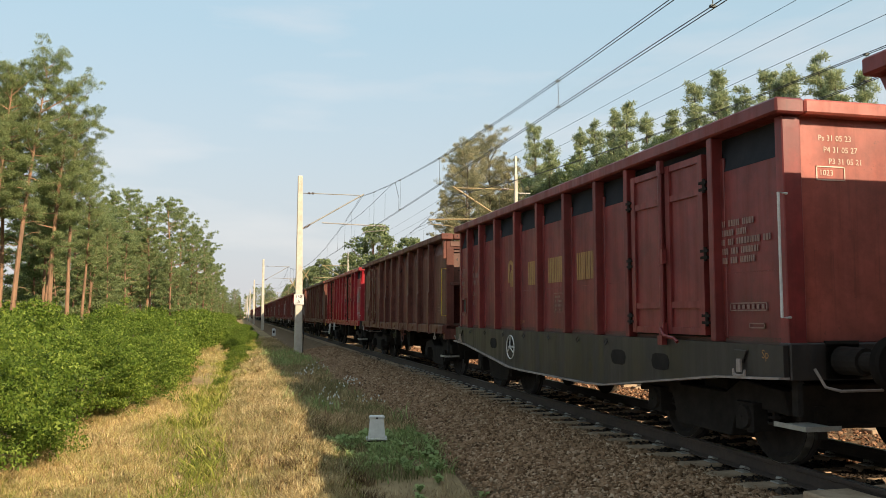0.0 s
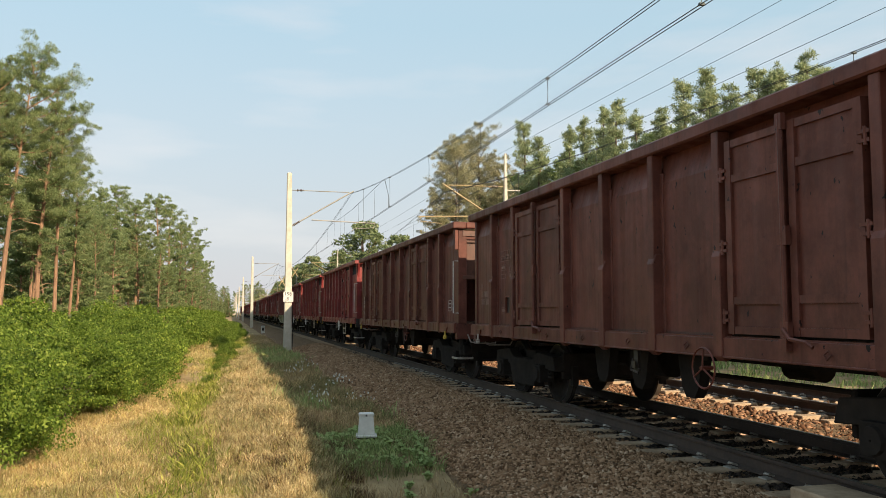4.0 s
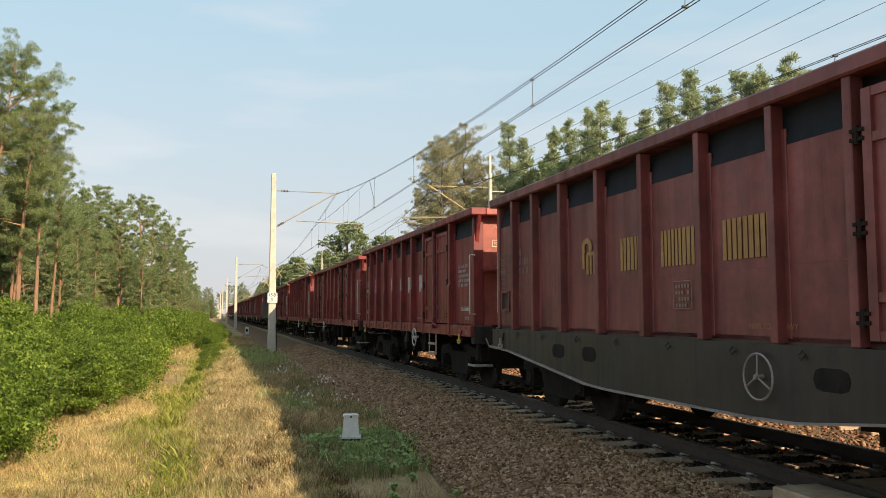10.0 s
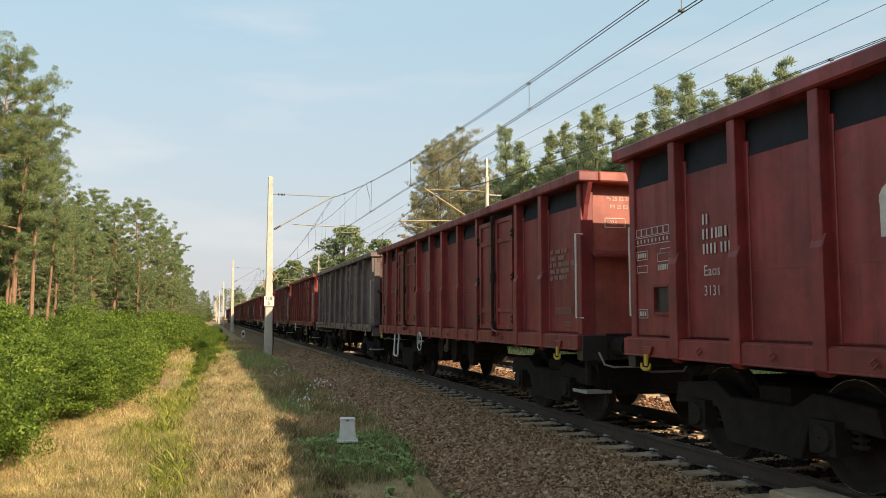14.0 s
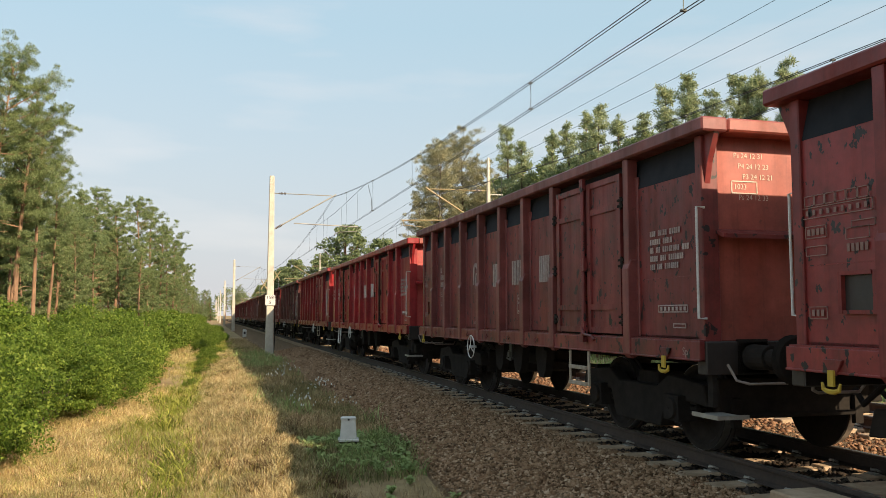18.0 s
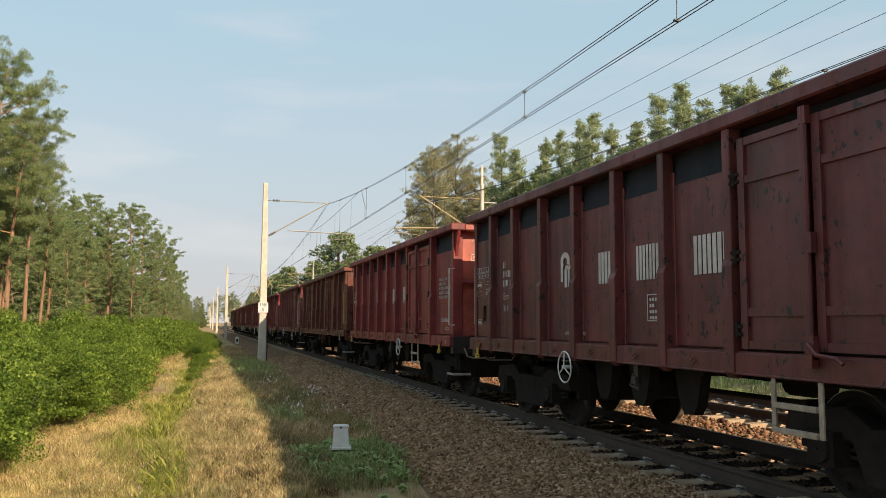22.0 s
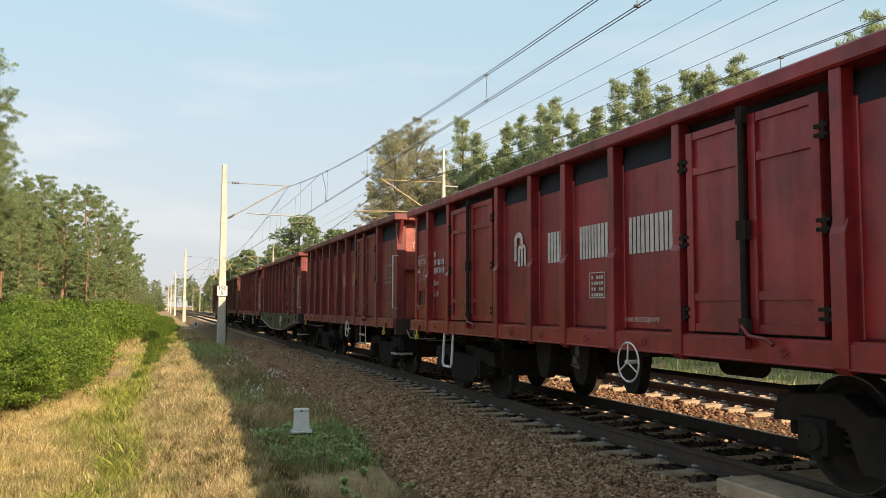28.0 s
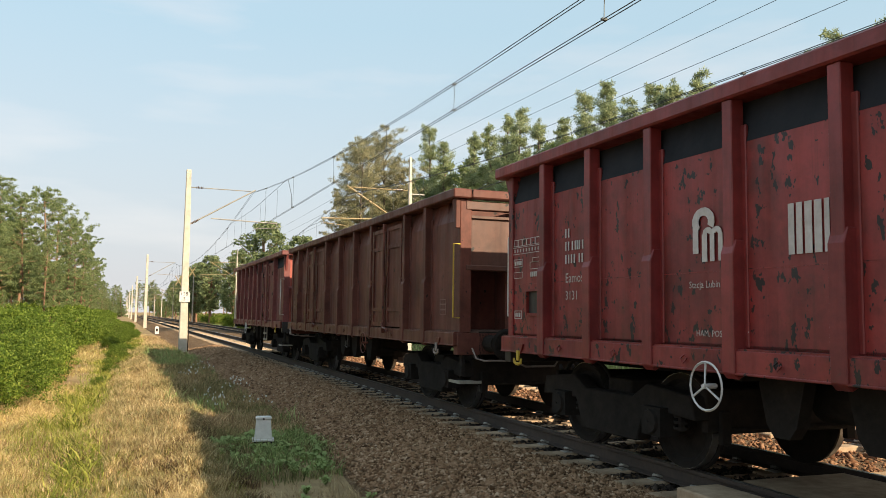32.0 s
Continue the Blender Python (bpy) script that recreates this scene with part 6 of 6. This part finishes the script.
def limbs(seed, h, spread, n, r0):
    r2 = np.random.default_rng(seed)
    s = Solid()
    for i in range(n):
        a, q = r2.uniform(0, 2 * np.pi), r2.uniform(0.3, 1.0) * spread
        s.rod([(0, 0, -0.15), (math.cos(a) * q * 0.35, math.sin(a) * q * 0.35, h * 0.45), (math.cos(a) * q, math.sin(a) * q, h * r2.uniform(0.7, 0.95))], [r0, r0 * 0.7, r0 * 0.25], 5)
    return s


SHRUBS = []
for i, (h, w) in enumerate(((2.3, 3.0), (1.9, 2.6), (2.7, 3.4), (1.5, 2.4))):
    t = thing("shrub", pose(0, -60, -50), "leafy bright green roadside shrub", "shrub", "shrubs along the verge")
    part("stem", None, lambda: limbs(40 + i, h * 0.62, w * 0.22, 9, 0.022), GREYBARK, t)
    v, f = shrub_mesh(50 + i, h, w, 200, 112, 0.029)
    cr = new("crown", raw("crown", v, f, LEAF))
    cr.parent = t
    SHRUBS.append(t)
FARSHRUBS = []
for i in range(2):
    t = thing("shrub", pose(0, -60, -50), "green shrub far along the line", "shrub", "shrubs along the verge")
    part("stem", None, lambda: limbs(60 + i, 2.2, 1.2, 5, 0.03), BARK, t)
    v, f = shrub_mesh(70 + i, 2.6, 3.6, 150, 44, 0.060)
    cr = new("crown", raw("crown", v, f, LEAF))
    cr.parent = t
    FARSHRUBS.append(t)


def spikes(centres, radii, per, size, flat=0.7, slim=0.22, loose=False):
    """Needle shoots about the centres: slim triangles, most of them pointing up and out."""
    n = len(centres) * per
    c, r = np.repeat(centres, per, 0), np.repeat(radii, per)
    d = rng.normal(0, 1, (n, 3))
    d *= 0.55 if loose else (rng.uniform(0, 1, n) ** 0.42 / np.linalg.norm(d, axis=1))[:, None]
    p = c + d * r[:, None] * np.array([1, 1, flat])
    u = d * 0.8 + rng.normal(0, 0.5, (n, 3)) + np.array([0, 0, 0.35])
    u /= np.linalg.norm(u, axis=1, keepdims=True)
    w = np.cross(u, rng.normal(0, 1, (n, 3)))
    w /= np.linalg.norm(w, axis=1, keepdims=True) + 1e-9
    s = size * rng.uniform(0.6, 1.4, n)[:, None]
    v = np.stack([p - u * s * 0.4 - w * s * slim, p - u * s * 0.3 + w * s * slim, p + u * s], 1)
    return v.reshape(-1, 3), (3 * np.arange(n)[:, None] + np.arange(3)).astype(np.int32)


def pine_parts(seed, h, bare, width, branches, clumps, per, size, cone, dead):
    """Trunk with limbs, and the needle shoots of the crown."""
    r2 = np.random.default_rng(seed)
    s = Solid()
    def axis(z):
        u = z / h
        return np.array([0.20 * math.sin(u * 5 + seed) - 0.2 * math.sin(seed), 0.2 * math.cos(u * 4 + seed) - 0.2 * math.cos(seed), z])
    zs = np.linspace(0, h * 0.98, 12)
    s.rod([axis(z) - np.array([0, 0, 0.4 if z == 0 else 0]) for z in zs], [0.015 + 0.0125 * h * (1 - z / h) ** 0.75 for z in zs], 9)
    cs, rs = [], []
    for i in range(branches):
        f = (i + r2.uniform(0, 1)) / branches
        if cone:
            # whorls of branches, a long shoot apart
            f = (math.floor(f * 15) + 0.9 * r2.uniform(0, 1)) / 15
        u = bare + (1 - bare) * f
        a = i * 2.4 + r2.uniform(-0.7, 0.7)
        if cone:
            prof = (1.03 - f) ** 0.92 * (0.55 + 0.45 * min(1, f * 5))
        else:
            prof = math.sqrt(max(0.02, 1 - ((f - 0.40) / 0.66) ** 2)) if f > 0.40 else 0.5 + 0.5 * f / 0.40
        lobe = 0.78 + 0.30 * math.sin(a * 2 + u * 13 + seed) + 0.12 * math.sin(a * 5 + seed)
        ln = min(width * prof * lobe * r2.uniform(0.55, 1.15), width * 1.02) + 0.15
        b = axis(h * u)
        rise = ln * (0.05 + (0.50 if cone else 0.75) * f + r2.uniform(-0.15, 0.2))
        tip = b + np.array([math.cos(a) * ln, math.sin(a) * ln, rise])
        mid = (b + tip) / 2 + np.array([0, 0, -0.10 * ln])
        s.rod([b, mid, tip], [0.015 + 0.011 * ln, 0.010 + 0.006 * ln, 0.005], 3, caps=False)
        k = max(3, int(clumps / branches * (0.3 + 1.2 * ln / width)))
        for j in range(k):
            g = 0.30 + 0.70 * r2.uniform(0, 1) ** 0.65
            base = b + (mid - b) * g * 2 if g < 0.5 else mid + (tip - mid) * (g - 0.5) * 2
            cs.append(base + r2.normal(0, 1, 3) * np.array([0.20, 0.20, 0.11] if cone else [0.20, 0.20, 0.06]) * (0.35 + 0.6 * ln * min(g, 1)) + np.array([0, 0, 0.0 if cone else 0.08]))
            rs.append(r2.uniform(0.16, 0.34) * (0.75 + 0.1 * width) * (0.55 + 0.45 * prof) if cone else r2.uniform(0.22, 0.52))
    for j in range(5):
        cs.append(axis(h * (0.955 + 0.010 * j)) + r2.normal(0, 0.10, 3))
        rs.append(0.26 - 0.03 * j)
    for i in range(dead):
        b = axis(h * r2.uniform(bare * 0.30, bare * 1.1))
        a, ln = r2.uniform(0, 2 * np.pi), r2.uniform(0.6, 2.0)
        e = np.array([math.cos(a) * ln, math.sin(a) * ln, r2.uniform(-0.3, 0.5)])
        s.rod([b, b + e * 0.5 + np.array([0, 0, 0.12]), b + e], [0.03, 0.018, 0.006], 4, caps=False)
    return s, spikes(np.array(cs), np.array(rs), per, size, 0.85 if cone else 0.52, loose=cone)


def pine(seed, h, bare, width, branches, clumps, per, size, mat, label, group, cone=False, dead=6):
    t = thing("pine_tree", pose(0, -60, -50), label, "tree", group)
    s, (v, f) = pine_parts(seed, h, bare, width, branches, clumps, per, size, cone, dead)
    part("trunk", None, lambda: s, BARK if mat is NEEDLE else GREYBARK, t)
    cr = new("crown", raw("crown", v, f, mat))
    cr.parent = t
    t["tall"] = h
    return t


LG, RG = "pines of the wood behind the shrubs", "pines beyond the tracks"
LEFT_NEAR = [pine(100 + i, 17.0, (0.54, 0.46, 0.50, 0.30)[i], (3.0, 3.3, 2.9, 3.2)[i], 54, 620, 92, 0.085, NEEDLE, "tall Scots pine with bare reddish trunk", LG, dead=14) for i in range(4)]
LEFT_FAR = [pine(110 + i, 16.0, (0.34, 0.20, 0.27)[i], 3.4, 48, 330, 46, 0.175, NEEDLE, "Scots pine in a dense wood edge", LG) for i in range(3)]
RIGHT = [pine(120 + i, 15.0, (0.12, 0.22, 0.08, 0.16)[i], (2.9, 3.2, 2.7, 3.3)[i], 90, 1300, 46, 0.100, NEEDLE_PALE, "bushy pale green pine beyond the tracks", RG, True) for i in range(4)]
BUSHY = [pine(150 + i, 10.0, 0.04, 2.6, 44, 360, 26, 0.180, NEEDLE, "young bushy pine in the wood", "young pines of the woods", True, 0) for i in range(2)]
BROWNED = pine(130, 15.5, 0.10, 3.5, 84, 800, 76, 0.105, NEEDLE_DRY, "browning pine beyond the tracks", RG)


def oak(seed, h, w, label):
    t = thing("oak_tree", pose(0, -60, -50), label, "tree", "broadleaf trees beyond the tracks")
    r2 = np.random.default_rng(seed)
    s = Solid().rod([(0, 0, -0.3), (0.1, 0, h * 0.3), (0.0, 0.2, h * 0.6), (0.1, 0.1, h * 0.9)], [0.3, 0.22, 0.14, 0.04], 8)
    cs, rs = [], []
    for i in range(210):
        a, u = r2.uniform(0, 2 * np.pi), r2.uniform(0.22, 1.0)
        q = w / 2 * math.sqrt(r2.uniform(0.15, 1)) * math.sqrt(max(0.03, 1 - ((u - 0.60) / 0.45) ** 2)) * (0.85 + 0.25 * math.sin(3 * a + 7 * u + seed))
        c = (math.cos(a) * q, math.sin(a) * q, h * u)
        if i % 10 == 0:
            s.rod([(0, 0, h * u * 0.6), (c[0] * 0.5, c[1] * 0.5, h * u * 0.85), c], [0.09, 0.06, 0.02], 5, caps=False)
        cs.append(c)
        rs.append(r2.uniform(0.5, 1.0) * w / 8)
    part("trunk", None, lambda: s, BARK, t)
    v, f = leaf_cloud(np.array(cs), np.array(rs), 44, 0.17)
    cr = new("crown", raw("crown", v, f, OAKLEAF))
    cr.parent = t
    t["tall"] = h
    return t


OAKS = [oak(140 + i, 13.0, 6.0 + i, "dark green oak standing by the line") for i in range(2)]
PLACED = set()


def plant(proto, x, y, turn, size=1.0, tall=1.0, tilt=0.0):
    """Stands the proto itself the first time, then copies of it."""
    m = pose(x, y, float(ground_z(x, y)) - 0.05) @ Matrix.Rotation(radians(tilt), 4, "Y") @ Matrix.Rotation(radians(turn), 4, "Z")
    if proto.name in PLACED:
        c = copy_thing(proto, m)
    else:
        c = proto
        c.matrix_basis = m
        PLACED.add(proto.name)
    c.scale = (size, size, size * tall)
    return c


def tree(proto, x, y, top, wide=1.0, tilt=0.0):
    """Plants a tree whose tip reaches the height top."""
    k = (top + 0.7) / proto["tall"]
    return plant(proto, x - math.sin(radians(tilt)) * top, y, pr.uniform(0, 360), k * wide, 1 / wide, tilt)


pr = random.Random(5)
# left verge shrubs: a long hedge-like belt, with the grass edge at about x = -2.5
y = 12.0
while y < 62:
    for row, x in enumerate((-3.2, -5.4, -8.0, -11.0)):
        if x < -0.25 * y - 2.5 or row > 2 and y > 45:
            continue
        plant(pr.choice(SHRUBS if row < 1 and y < 42 or row == 1 and y < 26 else FARSHRUBS), x - 0.25 + pr.uniform(-0.6, 0.5) + 0.010 * (y - 12) - 0.10 * max(0.0, 17 - y) + 0.2 * (17 <= y < 30), y + pr.uniform(-0.8, 0.8) + row * 0.4, pr.uniform(0, 360), pr.uniform(0.6, 1.08) if row < 1 else pr.uniform(0.60, 1.12), pr.uniform(0.85, 1.15) if row < 1 else pr.uniform(0.8, 1.1))
    y += 2.0
while y < 260:
    for x in (-3.4, -6.5):
        plant(pr.choice(FARSHRUBS), x + pr.uniform(-0.7, 0.7), y + pr.uniform(-1.5, 1.5), pr.uniform(0, 360), pr.uniform(0.8, 1.15))
    y += 5.0
# the verge grown over farther along
y = 57.0
while y < 120:
    plant(pr.choice(FARSHRUBS), pr.uniform(-2.6, -1.2), y, pr.uniform(0, 360), pr.uniform(0.62, 0.80))
    plant(pr.choice(FARSHRUBS), pr.uniform(-1.4, -0.2), y + 3.5, pr.uniform(0, 360), pr.uniform(0.42, 0.55))
    plant(SHRUBS[3], pr.uniform(0.2, 1.2), y + 5.0, pr.uniform(0, 360), pr.uniform(0.5, 0.6))
    y += 3.2 + 0.06 * (y - 57)
# low green bushes on the bank crest
for x, y in ((-0.15, 52), (0.1, 56), (-0.4, 60), (0.2, 66), (-0.3, 48), (0.4, 72)):
    plant(SHRUBS[3], x, y, pr.uniform(0, 360), 0.55)

for x, y, k in ((-0.05, 38, 0.40), (-0.2, 34, 0.32), (0.2, 42, 0.42), (-0.1, 45, 0.36), (-0.2, 30.5, 0.28), (-0.45, 26, 0.24)):
    plant(SHRUBS[3], x, y, pr.uniform(0, 360), k)

# left wood: the near group with bare trunks, the gap, then the farther group stepping down along the line
for i, (x, y, top, tilt) in enumerate(((-11.0, 47, 15.8, 4.6), (-9.7, 48, 16.8, 5.5), (-12.9, 50, 15.3, 2), (-9.0, 50.5, 16.2, 3), (-8.7, 52, 14.6, 2), (-10.4, 54, 13.8, 2), (-9.2, 58, 12.4, 1), (-8.5, 62, 9.5, 0), (-12.5, 52, 15.5, 1), (-14.2, 49, 16, 2), (-11.4, 57, 13, 0))):
    tree(LEFT_NEAR[i % 4], x - 0.6, y, top - 1.7, 0.74, tilt)
for x, y, top in ((-16.5, 52, 15.5), (-18.5, 48, 16), (-21, 54, 16), (-15, 58, 14), (-18, 62, 14), (-23, 60, 16), (-14, 65, 11), (-12, 72, 9.5), (-16, 74, 12), (-11, 80, 9.5), (-15, 84, 12), (-13, 92, 11.5), (-18, 90, 13)):
    tree(pr.choice(LEFT_FAR), x, y, top)
for i in range(34):
    x, y = pr.uniform(-26, -9.5), pr.uniform(56, 100)
    tree(pr.choice(BUSHY), x, y, pr.uniform(5.0, 8.5) + 0.02 * (y - 56), 1.25)
for i in range(26):
    y = pr.uniform(98, 200)
    tree(pr.choice(BUSHY), pr.uniform(-11, -6.2) + 0.012 * (y - 98), y, pr.uniform(5.0, 8.5), 1.3)
for x, y, top in ((-8.9, 72, 8.0), (-14.6, 105, 15.2), (-13.2, 108, 16.2), (-10.8, 104, 14.0), (-9.0, 112, 15.8), (-7.5, 116, 15.2), (-9.6, 96, 10.5), (-7.0, 92, 8.5), (-6.6, 122, 13.8), (-6.1, 127, 13.2), (-5.6, 134, 12.6), (-5.1, 142, 12.0), (-5.0, 152, 11.4), (-4.8, 165, 10.8), (-4.8, 185, 10.0), (-4.8, 210, 9.3), (-4.7, 235, 9.0), (-4.5, 262, 8.6), (-4.5, 300, 8.4)):
    tree(pr.choice(LEFT_FAR), x, y, top, 0.95)
y = 98.0
while y < 330:
    for x in (-11.5, -16.0, -21.0) if y < 150 else (-9.5, -14.0):
        tree(pr.choice(LEFT_FAR), x + pr.uniform(-1.2, 0.9), y + pr.uniform(-2.5, 2.5), pr.uniform(10.0, 13.5) if y < 140 else pr.uniform(8, 10.5))
    y += 8.0 if y < 160 else 14.0
# undergrowth below the left wood
for i in range(46):
    plant(pr.choice(FARSHRUBS), pr.uniform(-24, -8.5), pr.uniform(40, 72), pr.uniform(0, 360), pr.uniform(0.8, 1.35), pr.uniform(0.9, 1.2))
for i in range(34):
    plant(pr.choice(FARSHRUBS), pr.uniform(-16, -7.5), pr.uniform(70, 200), pr.uniform(0, 360), pr.uniform(0.9, 1.5))
# right wood: the skyline trees, then lower ones before and behind them
CREST = [(69.7, 18.3), (64.2, 15.8), (59.3, 15.6), (55.6, 15.1), (52.2, 15.4), (49.6, 15.4), (46.9, 13.9), (44.8, 13.4), (42.4, 14.6), (40.1, 14.7), (38.6, 13.4), (37.0, 12.8), (35.6, 13.3), (33.8, 12.4), (33.0, 12.9), (31.6, 12.7), (30.3, 11.8), (28.4, 11.3), (25.0, 12.0), (23.4, 12.1), (21.0, 12.0), (18.4, 11.6)]
for i, (y, top) in enumerate(CREST):
    tree(RIGHT[(i * 3) % 4], 25.0, y, top + 0.1, 1.0)
y = 8.0
while y < 92:
    top = float(np.interp(y, [8, 30, 50, 70, 100], [11.6, 11.6, 14.0, 15.2, 14.0]))
    tree(pr.choice(BUSHY), 28.5 + pr.uniform(-1, 1), y, top * (pr.uniform(0.70, 0.84) if y < 46 else pr.uniform(0.86, 0.98)), 1.45)
    tree(pr.choice(BUSHY), 22.2 + pr.uniform(-0.8, 0.8), y + 1.2, top * pr.uniform(0.50, 0.80), 1.25)
    if y > 55:
        tree(pr.choice(BUSHY), 26.0 + pr.uniform(-1, 1), y + 0.7, top * pr.uniform(0.8, 0.98), 1.1)
    y += 2.1 if y < 55 else 3.0
for x, y, top, wide in ((17.2, 62, 14.4, 0.72), (19.2, 64, 15.6, 0.75), (18.3, 67.0, 15.0, 0.8), (15.6, 63, 10.5, 0.7), (20.6, 62.5, 13.0, 0.75)):
    tree(BROWNED, x, y, top, wide)
# broadleaf trees and scrub farther along on the right
for x, y, top in ((17.6, 112, 13.5), (18.6, 92, 9.9), (17.3, 140, 10.8), (16.0, 165, 12.2), (8.7 + 5, 172, 10.0), (14.6, 178, 11.5), (15.0, 196, 11.5), (20.5, 128, 10.5), (21.0, 158, 11.0), (15.5, 230, 11), (20, 215, 12), (16, 270, 11), (24, 250, 12), (18, 320, 12), (27, 180, 12), (14, 390, 12)):
    tree(pr.choice(OAKS), x, y, top)
for i in range(46):
    plant(pr.choice(FARSHRUBS), pr.uniform(15.2, 21), pr.uniform(30, 200), pr.uniform(0, 360), pr.uniform(0.6, 1.1))
# woods closing the distance
for i in range(26):
    tree(BUSHY[i % 2], pr.uniform(-9, 0.5), pr.uniform(300, 470), pr.uniform(5.5, 8.5), 1.5)
for i in range(16):
    tree(BUSHY[i % 2], pr.uniform(14, 30), pr.uniform(300, 470), pr.uniform(7, 10), 1.5)
for i in range(40):
    plant(pr.choice(LEFT_FAR), pr.uniform(-60, 70), pr.uniform(400, 520), pr.uniform(0, 360), pr.uniform(0.7, 1.0))

motions()
